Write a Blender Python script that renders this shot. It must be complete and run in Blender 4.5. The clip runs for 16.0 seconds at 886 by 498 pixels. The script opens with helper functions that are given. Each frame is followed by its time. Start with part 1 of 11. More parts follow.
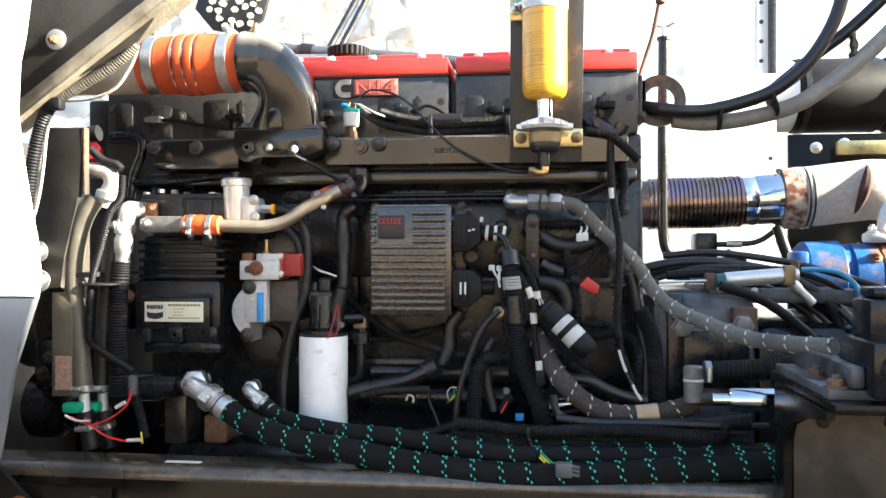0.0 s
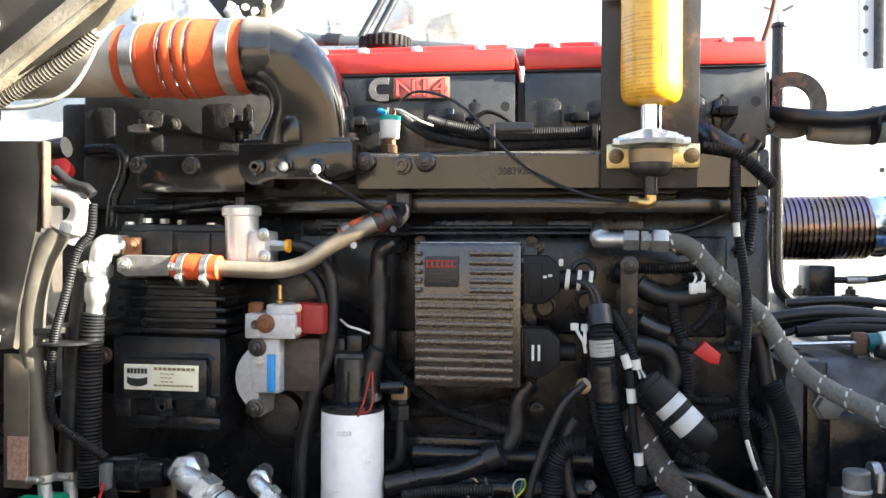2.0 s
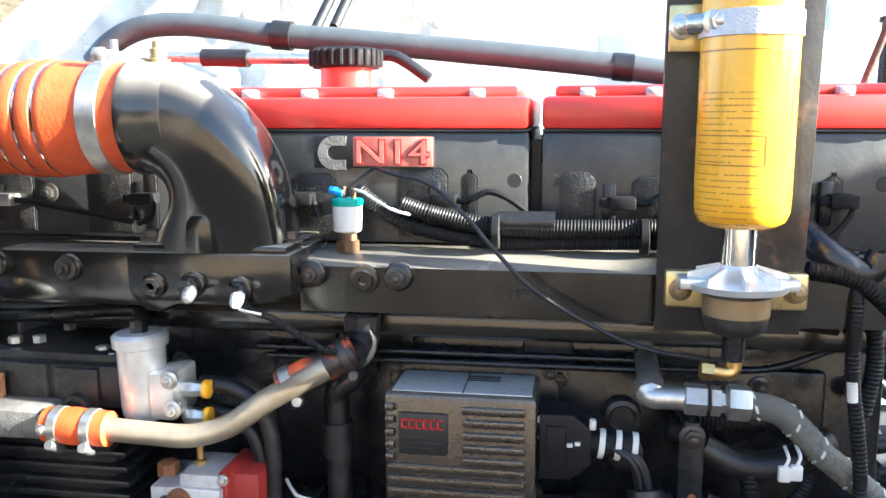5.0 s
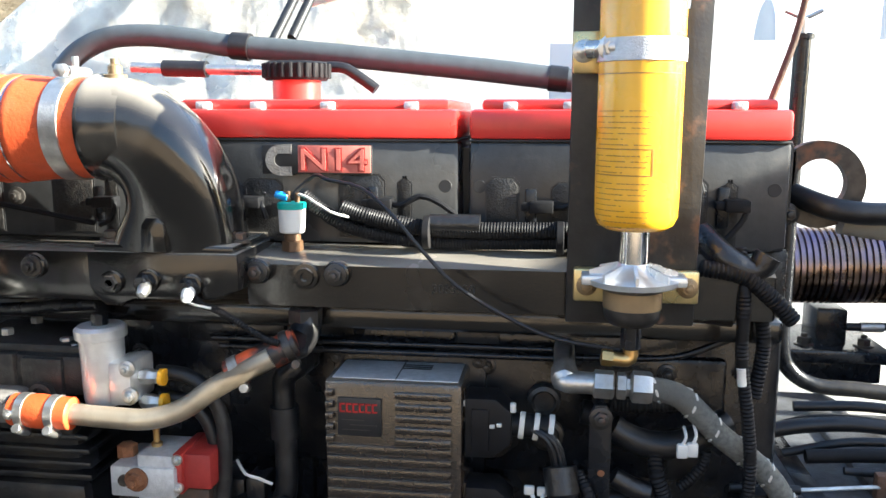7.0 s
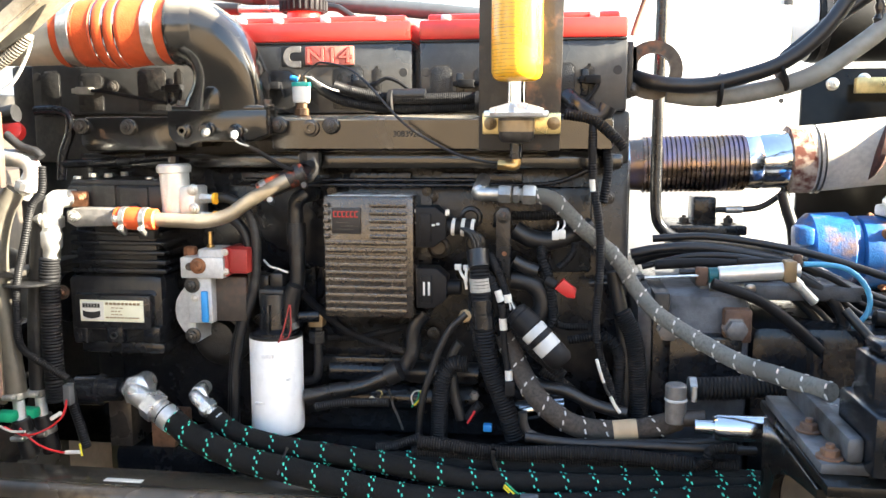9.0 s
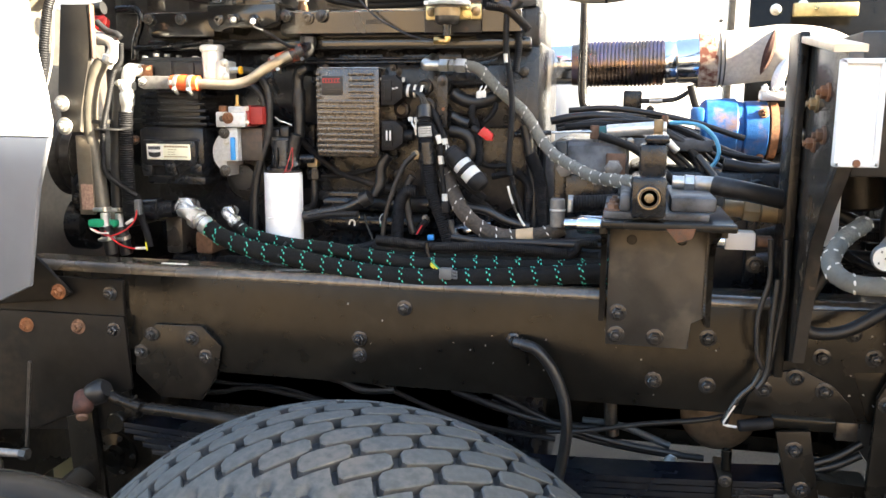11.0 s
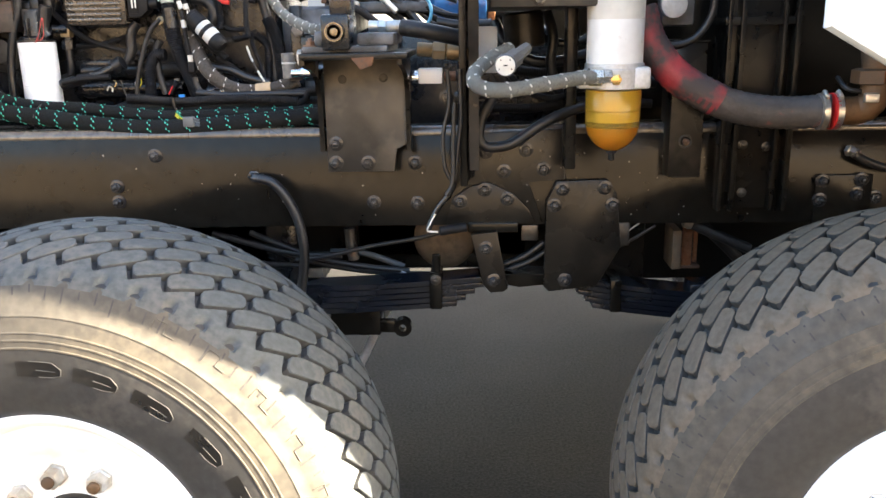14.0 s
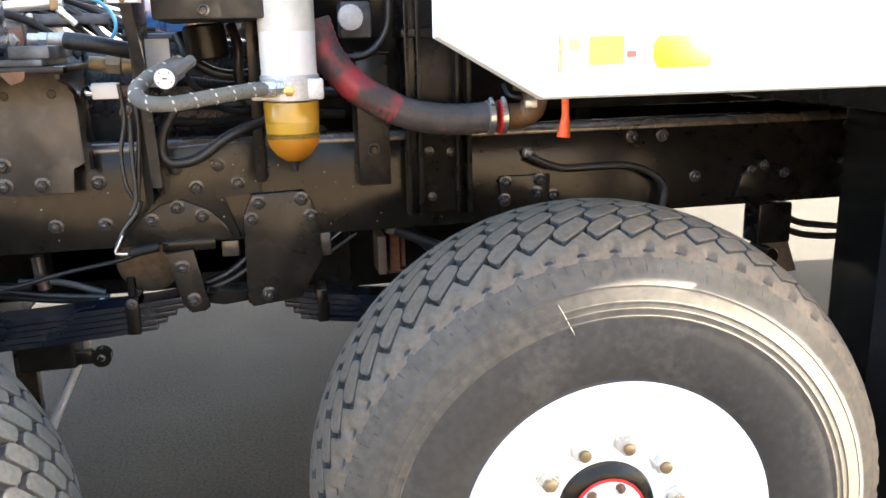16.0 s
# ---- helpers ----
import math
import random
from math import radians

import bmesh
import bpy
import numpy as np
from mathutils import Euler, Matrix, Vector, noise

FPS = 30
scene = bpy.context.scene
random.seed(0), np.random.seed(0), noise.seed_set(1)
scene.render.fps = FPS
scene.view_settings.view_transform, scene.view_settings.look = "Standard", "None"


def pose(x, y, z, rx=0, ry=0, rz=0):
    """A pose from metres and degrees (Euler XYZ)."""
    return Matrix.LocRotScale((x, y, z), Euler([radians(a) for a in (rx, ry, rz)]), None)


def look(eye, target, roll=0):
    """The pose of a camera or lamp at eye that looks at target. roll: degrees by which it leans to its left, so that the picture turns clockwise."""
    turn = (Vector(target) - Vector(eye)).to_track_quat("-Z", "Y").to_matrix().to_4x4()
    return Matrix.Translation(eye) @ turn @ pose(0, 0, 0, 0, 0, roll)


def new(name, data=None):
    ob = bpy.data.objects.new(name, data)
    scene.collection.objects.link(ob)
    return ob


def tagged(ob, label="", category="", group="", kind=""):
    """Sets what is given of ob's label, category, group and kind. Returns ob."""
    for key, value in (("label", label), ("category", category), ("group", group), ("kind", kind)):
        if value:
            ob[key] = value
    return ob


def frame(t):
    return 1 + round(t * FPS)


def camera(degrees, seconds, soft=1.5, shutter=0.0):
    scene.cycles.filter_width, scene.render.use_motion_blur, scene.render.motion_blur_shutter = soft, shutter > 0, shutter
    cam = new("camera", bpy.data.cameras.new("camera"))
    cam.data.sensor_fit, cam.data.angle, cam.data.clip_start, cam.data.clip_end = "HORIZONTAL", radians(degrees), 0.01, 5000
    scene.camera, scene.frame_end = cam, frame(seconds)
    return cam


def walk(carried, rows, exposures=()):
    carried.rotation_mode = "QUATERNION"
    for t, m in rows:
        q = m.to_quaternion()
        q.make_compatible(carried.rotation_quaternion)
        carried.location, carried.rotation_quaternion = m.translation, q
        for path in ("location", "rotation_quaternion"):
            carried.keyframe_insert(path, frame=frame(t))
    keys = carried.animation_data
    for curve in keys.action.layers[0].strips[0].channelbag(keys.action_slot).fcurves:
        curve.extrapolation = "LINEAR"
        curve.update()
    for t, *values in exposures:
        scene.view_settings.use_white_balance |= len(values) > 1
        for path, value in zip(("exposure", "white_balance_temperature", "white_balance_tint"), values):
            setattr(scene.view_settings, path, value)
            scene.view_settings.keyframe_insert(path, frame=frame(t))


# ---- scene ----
cam = camera(56.3, 16.0)
METRES, EYE, TILT, LEAN, TURN = 3.05, 1.64, 0.0, 0.0, 7.0
ROWS = [
    (0.0, 0.0, 0.0, 0.0, -0.0, 0.0, 0.0),
    (0.5, 0.0027, 0.0335, 0.0043, 1.4, -0.26, -0.23),
    (1.0, -0.0048, 0.0698, 0.0127, 1.6, -0.45, -0.36),
    (1.5, -0.0128, 0.1035, 0.0213, 1.84, -0.48, -0.41),
    (2.0, -0.0202, 0.1263, 0.0275, 1.78, -0.33, -0.3),
    (2.5, -0.025, 0.1532, 0.0357, 1.22, -0.23, -0.01),
    (3.0, -0.0269, 0.1839, 0.0505, 0.49, -0.77, 0.34),
    (3.5, -0.0279, 0.2112, 0.0671, 0.46, -2.49, 0.53),
    (4.0, -0.0257, 0.2349, 0.0826, 0.56, -3.95, 0.44),
    (4.5, -0.0232, 0.2505, 0.1044, 1.46, -6.25, 0.24),
    (5.0, -0.0175, 0.2602, 0.1227, 1.85, -9.03, 0.11),
    (7.5, 0.0038, 0.2084, 0.1283, 0.16, -9.24, 0.12),
    (8.0, 0.0048, 0.1631, 0.101, -0.21, -8.84, 0.38),
    (8.5, 0.013, 0.1122, 0.0794, 0.06, -7.84, 0.21),
    (11.0, 0.119, -0.133, 0.0014, 5.37, -10.05, -0.38),
    (11.5, 0.1427, -0.158, -0.0123, 6.81, -12.3, -0.69),
    (12.0, 0.1638, -0.1785, -0.0247, 7.18, -14.36, -0.75),
    (12.5, 0.1781, -0.1995, -0.0327, 4.65, -14.59, -0.69),
    (13.0, 0.1858, -0.2251, -0.0411, 1.19, -14.61, 0.25),
    (13.5, 0.195, -0.2386, -0.0487, -1.94, -15.19, 0.74),
    (14.0, 0.216, -0.2445, -0.0498, -5.01, -15.01, 0.98),
    (14.5, 0.2406, -0.2513, -0.0502, -7.87, -14.71, 0.84),
    (15.0, 0.2603, -0.2553, -0.0527, -11.03, -14.55, 0.97),
    (15.5, 0.2755, -0.2579, -0.0534, -15.04, -14.67, 1.14),
    (16.0, 0.2865, -0.261, -0.0531, -20.0, -14.32, 1.16),
]
walk(cam, [(t, pose(0, 0, EYE, TILT, LEAN, TURN) @ pose(METRES * x, METRES * y, METRES * z, 90 + pitch, roll, yaw)) for t, x, y, z, yaw, pitch, roll in ROWS],
     ((0.0, 3.2, 6150, 6), (2.0, 3.27, 6050, 6), (3.5, 3.47, 5950, 6), (5.0, 3.46, 5600, 5), (7.5, 2.88, 5850, 5), (8.0, 3.45, 6050, 5), (8.5, 3.66, 6250, 6), (11.0, 4.0, 6850, 8),
      (12.5, 3.88, 6850, 9), (13.2, 3.95, 6700, 9), (14.0, 4.2, 6850, 9), (14.5, 4.56, 6850, 9), (15.5, 4.64, 6650, 9), (16.0, 4.56, 6600, 9)))

# ---- light ----
SUN = Vector((0.93, -0.091, 0.372)).normalized()
world = bpy.data.worlds.new("world")
scene.world = world
world.use_nodes = True
wn = world.node_tree
sky = wn.nodes.new("ShaderNodeTexSky")
sky.sky_type, sky.sun_disc = "NISHITA", False
sky.sun_elevation = math.asin(SUN.z)
sky.sun_rotation = math.atan2(SUN.x, SUN.y)
sky.air_density, sky.dust_density = 1.0, 2.0
wn.links.new(sky.outputs[0], wn.nodes["Background"].inputs[0])
wn.nodes["Background"].inputs[1].default_value = 0.068
sun_data = bpy.data.lights.new("sun", "SUN")
sun_data.energy, sun_data.angle, sun_data.color = 5.0, radians(0.5), (1.0, 0.885, 0.71)
sun = new("sun", sun_data)
sun.matrix_world = look(SUN * 20, (0, 0, 0))


# ---- materials ----
def mat(name, col, rough=0.5, metal=0.0, var=0.25, scale=30.0, bump=0.0, bscale=None, dirt=None, dirt_amt=0.0, dscale=6.0,
        rvar=0.15, trans=0.0, coat=0.0, rnd=0.0, lit_dust=None, spec=0.5):
    """Procedural surface: base colour with fine and coarse variation, a second dirt colour in patches, relief, gloss variation."""
    m = bpy.data.materials.new(name)
    m.use_nodes = True
    nt, b = m.node_tree, m.node_tree.nodes["Principled BSDF"]
    N, L = nt.nodes.new, nt.links.new
    tc = N("ShaderNodeTexCoord")
    geo = N("ShaderNodeNewGeometry")
    n1 = N("ShaderNodeTexNoise")
    n1.inputs["Scale"].default_value, n1.inputs["Detail"].default_value = scale, 6
    n2 = N("ShaderNodeTexNoise")
    n2.inputs["Scale"].default_value, n2.inputs["Detail"].default_value = dscale, 8
    for n in (n1, n2):
        L(geo.outputs["Position"], n.inputs["Vector"])
    ramp = N("ShaderNodeValToRGB")
    e = ramp.color_ramp.elements
    e[0].position, e[1].position = 0.3, 0.7
    e[0].color = (*[c * (1 - var) for c in col], 1)
    e[1].color = (*[min(1, c * (1 + var)) for c in col], 1)
    L(n1.outputs["Fac"], ramp.inputs["Fac"])
    out = ramp.outputs["Color"]
    if dirt:
        r2 = N("ShaderNodeValToRGB")
        r2.color_ramp.elements[0].position = 0.72 - 0.5 * dirt_amt
        r2.color_ramp.elements[1].position = 0.86 - 0.4 * dirt_amt
        add = N("ShaderNodeMath")
        add.operation = "MULTIPLY_ADD"
        add.inputs[1].default_value, add.inputs[2].default_value = 0.3, 0.0
        L(n1.outputs["Fac"], add.inputs[0])
        add2 = N("ShaderNodeMath")
        add2.operation = "MULTIPLY_ADD"
        add2.inputs[1].default_value = 0.8
        L(n2.outputs["Fac"], add2.inputs[0])
        L(add.outputs[0], add2.inputs[2])
        L(add2.outputs[0], r2.inputs["Fac"])
        mx = N("ShaderNodeMix")
        mx.data_type = "RGBA"
        L(r2.outputs["Color"], mx.inputs["Factor"])
        L(out, mx.inputs["A"])
        mx.inputs["B"].default_value = (*dirt, 1)
        out = mx.outputs["Result"]
    if lit_dust:
        # road dust on surfaces that face up, with their sunlit paleness put into it
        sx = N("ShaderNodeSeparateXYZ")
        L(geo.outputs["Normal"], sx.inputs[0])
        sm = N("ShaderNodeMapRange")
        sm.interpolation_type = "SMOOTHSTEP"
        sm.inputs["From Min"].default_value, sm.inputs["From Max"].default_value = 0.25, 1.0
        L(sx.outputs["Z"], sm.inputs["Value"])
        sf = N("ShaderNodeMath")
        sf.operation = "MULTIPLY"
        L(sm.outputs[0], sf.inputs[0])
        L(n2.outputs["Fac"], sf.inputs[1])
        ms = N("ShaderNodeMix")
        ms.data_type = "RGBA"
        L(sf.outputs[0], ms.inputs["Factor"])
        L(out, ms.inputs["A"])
        ms.inputs["B"].default_value = (*lit_dust, 1)
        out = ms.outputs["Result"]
    if rnd:
        oi = N("ShaderNodeObjectInfo")
        hs = N("ShaderNodeHueSaturation")
        mr = N("ShaderNodeMapRange")
        mr.inputs["To Min"].default_value, mr.inputs["To Max"].default_value = 1 - rnd, 1 + rnd
        L(oi.outputs["Random"], mr.inputs["Value"])
        L(mr.outputs[0], hs.inputs["Value"])
        L(out, hs.inputs["Color"])
        out = hs.outputs["Color"]
    L(out, b.inputs["Base Color"])
    b.inputs["Metallic"].default_value = metal
    mr2 = N("ShaderNodeMapRange")
    mr2.inputs["From Min"].default_value, mr2.inputs["From Max"].default_value = 0.3, 0.7
    mr2.inputs["To Min"].default_value = max(0.03, rough - rvar)
    mr2.inputs["To Max"].default_value = min(1, rough + rvar)
    L(n2.outputs["Fac"], mr2.inputs["Value"])
    L(mr2.outputs[0], b.inputs["Roughness"])
    b.inputs["Specular IOR Level"].default_value = spec
    if trans:
        b.inputs["Transmission Weight"].default_value = trans
    if coat:
        b.inputs["Coat Weight"].default_value = coat
        b.inputs["Coat Roughness"].default_value = 0.12
    if bump:
        n3 = N("ShaderNodeTexNoise")
        n3.inputs["Scale"].default_value, n3.inputs["Detail"].default_value = bscale or scale * 4, 4
        L(geo.outputs["Position"], n3.inputs["Vector"])
        bp = N("ShaderNodeBump")
        bp.inputs["Strength"].default_value, bp.inputs["Distance"].default_value = bump, 0.004
        L(n3.outputs["Fac"], bp.inputs["Height"])
        L(bp.outputs[0], b.inputs["Normal"])
    return m


RUST = (0.23, 0.09, 0.035)
M_ENGINE = mat("engine_black_paint", (0.010, 0.0108, 0.013), 0.25, var=0.3, scale=60, bump=0.12, bscale=300, dirt=(0.035, 0.03, 0.024), dirt_amt=0.25, coat=0.1, spec=0.35)
M_CAST = mat("cast_black_paint", (0.015, 0.015, 0.015), 0.4, var=0.4, scale=120, bump=0.35, bscale=420, dirt=(0.04, 0.034, 0.028), dirt_amt=0.3, coat=0.1, spec=0.4)
M_ELBOW = mat("smooth_black_casting", (0.010, 0.0092, 0.0085), 0.17, var=0.2, scale=80, bump=0.06, bscale=260, dirt=(0.03, 0.028, 0.026), dirt_amt=0.15, coat=0.5, lit_dust=(0.38, 0.345, 0.29))
M_RAIL = mat("chassis_black_paint", (0.0075, 0.0067, 0.0055), 0.17, var=0.3, scale=25, bump=0.06, bscale=150, dirt=(0.018, 0.015, 0.011), dirt_amt=0.2, dscale=4, rvar=0.08, coat=0.0, lit_dust=(0.075, 0.063, 0.048), spec=0.18)
M_ECM = mat("module_casting", (0.034, 0.025, 0.0185), 0.13, rvar=0.05, var=0.25, scale=90, bump=0.15, bscale=500, dirt=(0.06, 0.048, 0.036), dirt_amt=0.2, lit_dust=(0.2, 0.18, 0.15), spec=0.95)
M_RUBBER = mat("black_rubber", (0.011, 0.011, 0.012), 0.42, var=0.3, scale=70, bump=0.1, dirt=(0.045, 0.04, 0.034), dirt_amt=0.12)
M_LOOM = mat("corrugated_plastic", (0.009, 0.009, 0.01), 0.55, var=0.3, scale=60, dirt=(0.04, 0.034, 0.03), dirt_amt=0.15, spec=0.2)
M_TAPE = mat("wrapped_tape", (0.011, 0.011, 0.012), 0.28, var=0.3, scale=40, bump=0.3, bscale=140, dirt=(0.04, 0.037, 0.034), dirt_amt=0.1)
M_CLOTH = mat("braided_hose_cover", (0.1, 0.098, 0.088), 0.85, var=0.35, scale=200, bump=0.8, bscale=900, dirt=(0.06, 0.055, 0.048), dirt_amt=0.35)
M_CLOTHD = mat("dark_braided_hose", (0.06, 0.05, 0.042), 0.8, var=0.35, scale=200, bump=0.8, bscale=900, dirt=(0.09, 0.075, 0.06), dirt_amt=0.25)
M_BRAID = mat("black_nylon_sleeve", (0.006, 0.006, 0.0062), 0.7, var=0.4, scale=400, bump=0.6, bscale=1100, dirt=(0.03, 0.027, 0.022), dirt_amt=0.08, spec=0.2)
M_GREEN = mat("green_tracer", (0.07, 0.62, 0.46), 0.6, var=0.2)
M_WHITE = mat("white_plastic", (0.63, 0.61, 0.56), 0.5, var=0.1, dirt=(0.4, 0.36, 0.3), dirt_amt=0.15)
M_WPAINT = mat("white_panel_paint", (0.8, 0.8, 0.79), 0.4, var=0.03, scale=15, dirt=(0.6, 0.56, 0.5), dirt_amt=0.12)
M_FILTER = mat("white_filter_paint", (0.78, 0.79, 0.8), 0.35, var=0.04, scale=50, dirt=(0.45, 0.42, 0.38), dirt_amt=0.05, dscale=18)
M_ZINC = mat("zinc_plated_steel", (0.58, 0.57, 0.54), 0.34, 0.9, var=0.15, scale=90, bump=0.1, dirt=(0.3, 0.26, 0.2), dirt_amt=0.2)
M_GOLD = mat("yellow_zinc_steel", (0.62, 0.5, 0.24), 0.34, 0.85, var=0.15, scale=60, dirt=(0.35, 0.22, 0.1), dirt_amt=0.2)
M_BRASS = mat("brass", (0.55, 0.36, 0.14), 0.32, 0.95, var=0.15, scale=90, dirt=(0.25, 0.15, 0.07), dirt_amt=0.2)
M_RUST = mat("rusty_steel", RUST, 0.8, 0.1, var=0.45, scale=120, bump=0.5, dirt=(0.1, 0.06, 0.04), dirt_amt=0.4)
M_DKSTEEL = mat("dark_oily_steel", (0.06, 0.055, 0.05), 0.38, 0.6, var=0.35, scale=70, dirt=RUST, dirt_amt=0.16)
M_RED = mat("red_cover_paint", (0.62, 0.03, 0.022), 0.36, var=0.08, scale=40, dirt=(0.45, 0.05, 0.03), dirt_amt=0.15, coat=0.3)
M_REDPL = mat("red_plastic", (0.5, 0.02, 0.02), 0.45, var=0.15)
M_ORANGE = mat("orange_silicone", (0.6, 0.085, 0.018), 0.5, var=0.12, scale=60, bump=0.15, dirt=(0.5, 0.1, 0.04), dirt_amt=0.2)
M_ALU = mat("aluminised_pipe", (0.66, 0.58, 0.45), 0.42, 0.3, var=0.12, scale=30, bump=0.05, dirt=(0.45, 0.36, 0.25), dirt_amt=0.25)
M_ALUC = mat("cast_aluminium", (0.55, 0.56, 0.57), 0.5, 0.55, var=0.12, scale=140, bump=0.35, bscale=500, dirt=(0.35, 0.33, 0.3), dirt_amt=0.15)
M_CHROME = mat("bright_steel", (0.75, 0.76, 0.78), 0.14, 1.0, var=0.05, scale=50, rvar=0.06)
M_HEAT = mat("heat_tinted_steel", (0.25, 0.18, 0.135), 0.26, 1.0, var=0.35, scale=14, dirt=(0.12, 0.13, 0.32), dirt_amt=0.3, dscale=9)
M_RUSTD = mat("dark_burnt_rust", (0.05, 0.018, 0.012), 0.85, var=0.4, scale=90, bump=0.4)
M_WRAP = mat("exhaust_wrap", (0.5, 0.47, 0.41), 0.9, var=0.15, scale=90, bump=1.0, bscale=700, dirt=(0.34, 0.29, 0.22), dirt_amt=0.25)
M_YELLOW = mat("yellow_canister_paint", (0.82, 0.41, 0.015), 0.3, var=0.05, scale=30, dirt=(0.75, 0.34, 0.012), dirt_amt=0.15, coat=0.4)
M_PRINT = mat("dark_print", (0.3, 0.13, 0.02), 0.5, var=0.2)
M_BLUE = mat("blue_casting_paint", (0.012, 0.095, 0.3), 0.42, var=0.25, scale=60, bump=0.25, dirt=(0.2, 0.11, 0.06), dirt_amt=0.3, dscale=16)
M_BLUEPL = mat("blue_plastic", (0.03, 0.25, 0.6), 0.45, var=0.1)
M_TYRE = mat("tyre_rubber", (0.022, 0.0215, 0.021), 0.66, var=0.25, scale=60, bump=0.05, bscale=420, dirt=(0.05, 0.045, 0.04), dirt_amt=0.3, dscale=5)
M_GROOVE = mat("dusty_groove_rubber", (0.03, 0.0305, 0.031), 0.8, var=0.25, scale=70, bump=0.05, bscale=400, dirt=(0.05, 0.047, 0.042), dirt_amt=0.3, dscale=6)
M_PAD = mat("smooth_black_rubber", (0.012, 0.0115, 0.011), 0.35, var=0.2, scale=60, bump=0.03, bscale=300, dirt=(0.03, 0.028, 0.025), dirt_amt=0.2, dscale=8, spec=0.4)
M_TREAD = mat("dusty_tread_rubber", (0.05, 0.057, 0.06), 0.78, var=0.22, scale=80, bump=0.07, bscale=420, dirt=(0.085, 0.082, 0.076), dirt_amt=0.3, dscale=5)
M_TREADB = mat("brown_dusty_tread_rubber", (0.1, 0.079, 0.057), 0.8, var=0.22, scale=80, bump=0.07, bscale=420, dirt=(0.1, 0.088, 0.072), dirt_amt=0.3, dscale=5)
M_WALL = mat("white_wall", (0.8, 0.79, 0.76), 0.7, var=0.04, scale=3, dirt=(0.7, 0.67, 0.6), dirt_amt=0.2, dscale=0.8)
M_GROUND = mat("yard_ground", (0.022, 0.0212, 0.0198), 0.9, spec=0.15, var=0.55, scale=95, bump=0.7, bscale=150, dirt=(0.03, 0.0275, 0.024), dirt_amt=0.3, dscale=0.9)
M_FOIL = mat("foil_insulation", (0.84, 0.8, 0.71), 0.32, 0.5, var=0.1, scale=20, bump=1.0, bscale=26, dirt=(0.55, 0.5, 0.42), dirt_amt=0.2)
M_LABEL = mat("cream_label", (0.7, 0.68, 0.52), 0.45, var=0.06, dirt=(0.5, 0.46, 0.32), dirt_amt=0.15)
M_INK = mat("black_ink", (0.015, 0.015, 0.016), 0.5, var=0.1)
M_GREENPL = mat("green_plastic", (0.01, 0.28, 0.14), 0.4, var=0.15)
M_REDWIRE = mat("red_wire", (0.5, 0.02, 0.025), 0.4, var=0.1)
M_YELWIRE = mat("yellow_wire", (0.7, 0.6, 0.03), 0.4, var=0.1)
M_AMBER = mat("amber_bowl", (1.0, 0.62, 0.08), 0.12, var=0.03, trans=0.85, rvar=0.05)
M_FUEL = mat("amber_fuel", (0.75, 0.32, 0.03), 0.3, var=0.1, trans=0.3)
# the gleam along the rail's edge is put into this lighter colour, besides wear
M_EDGE = mat("worn_rail_edge_gleam", (0.075, 0.058, 0.04), 0.24, 0.0, var=0.4, scale=60, bump=0.1, dirt=(0.02, 0.017, 0.014), dirt_amt=0.35, dscale=9, spec=0.9)
# duller, darker black that stands in for dark reflections on glossy parts
M_MATTE = mat("dulled_black_plate", (0.006, 0.0055, 0.005), 0.5, var=0.3, scale=40, bump=0.06, dirt=(0.02, 0.015, 0.01), dirt_amt=0.25, spec=0.2)
M_GREYHOSE = mat("grey_pipe", (0.052, 0.062, 0.07), 0.5, var=0.12, scale=50, dirt=(0.09, 0.095, 0.1), dirt_amt=0.2)
M_TANHOSE = mat("dusty_tan_grey_hose", (0.24, 0.235, 0.21), 0.6, var=0.15, scale=60, dirt=(0.15, 0.15, 0.14), dirt_amt=0.2)
M_WEATHER = mat("weathered_tan_steel", (0.33, 0.29, 0.22), 0.55, 0.2, var=0.25, scale=45, bump=0.3, bscale=200, dirt=(0.16, 0.13, 0.09), dirt_amt=0.4, dscale=14)
M_SIDEPL = mat("sun_faded_black_plate", (0.022, 0.02, 0.017), 0.5, var=0.3, scale=30, bump=0.12, dirt=(0.05, 0.043, 0.033), dirt_amt=0.2)
M_HEATER = mat("dusty_heater_hose", (0.085, 0.077, 0.062), 0.4, var=0.25, scale=60, bump=0.08, dirt=(0.09, 0.078, 0.06), dirt_amt=0.25)
M_LOOMT = mat("dusty_tan_loom", (0.1, 0.088, 0.07), 0.6, var=0.2, scale=60)
M_TANWRAP = mat("tan_tape_band", (0.45, 0.33, 0.2), 0.6, var=0.15)
M_BANK = mat("brown_bounce_bank", (0.46, 0.33, 0.205), 0.95, var=0.3, scale=1.5, bump=0.5, bscale=3, dirt=(0.22, 0.16, 0.09), dirt_amt=0.3, dscale=0.5)
M_CLOTHG = mat("pale_braided_hose_cover", (0.17, 0.17, 0.15), 0.8, var=0.3, scale=200, bump=0.8, bscale=900, dirt=(0.1, 0.095, 0.085), dirt_amt=0.3)
M_OLIVE = mat("dull_olive_backing", (0.06, 0.058, 0.03), 0.6, var=0.2, scale=12, dirt=(0.1, 0.085, 0.05), dirt_amt=0.3)
M_PIPE = mat("bare_steel_pipe", (0.42, 0.36, 0.27), 0.36, 0.6, var=0.2, scale=40, dirt=(0.2, 0.16, 0.11), dirt_amt=0.3)
M_REFL = mat("yellow_reflector", (0.75, 0.7, 0.03), 0.25, var=0.05, scale=200, bump=0.3)
M_TEAL = mat("teal_plastic", (0.02, 0.35, 0.3), 0.45, var=0.1)
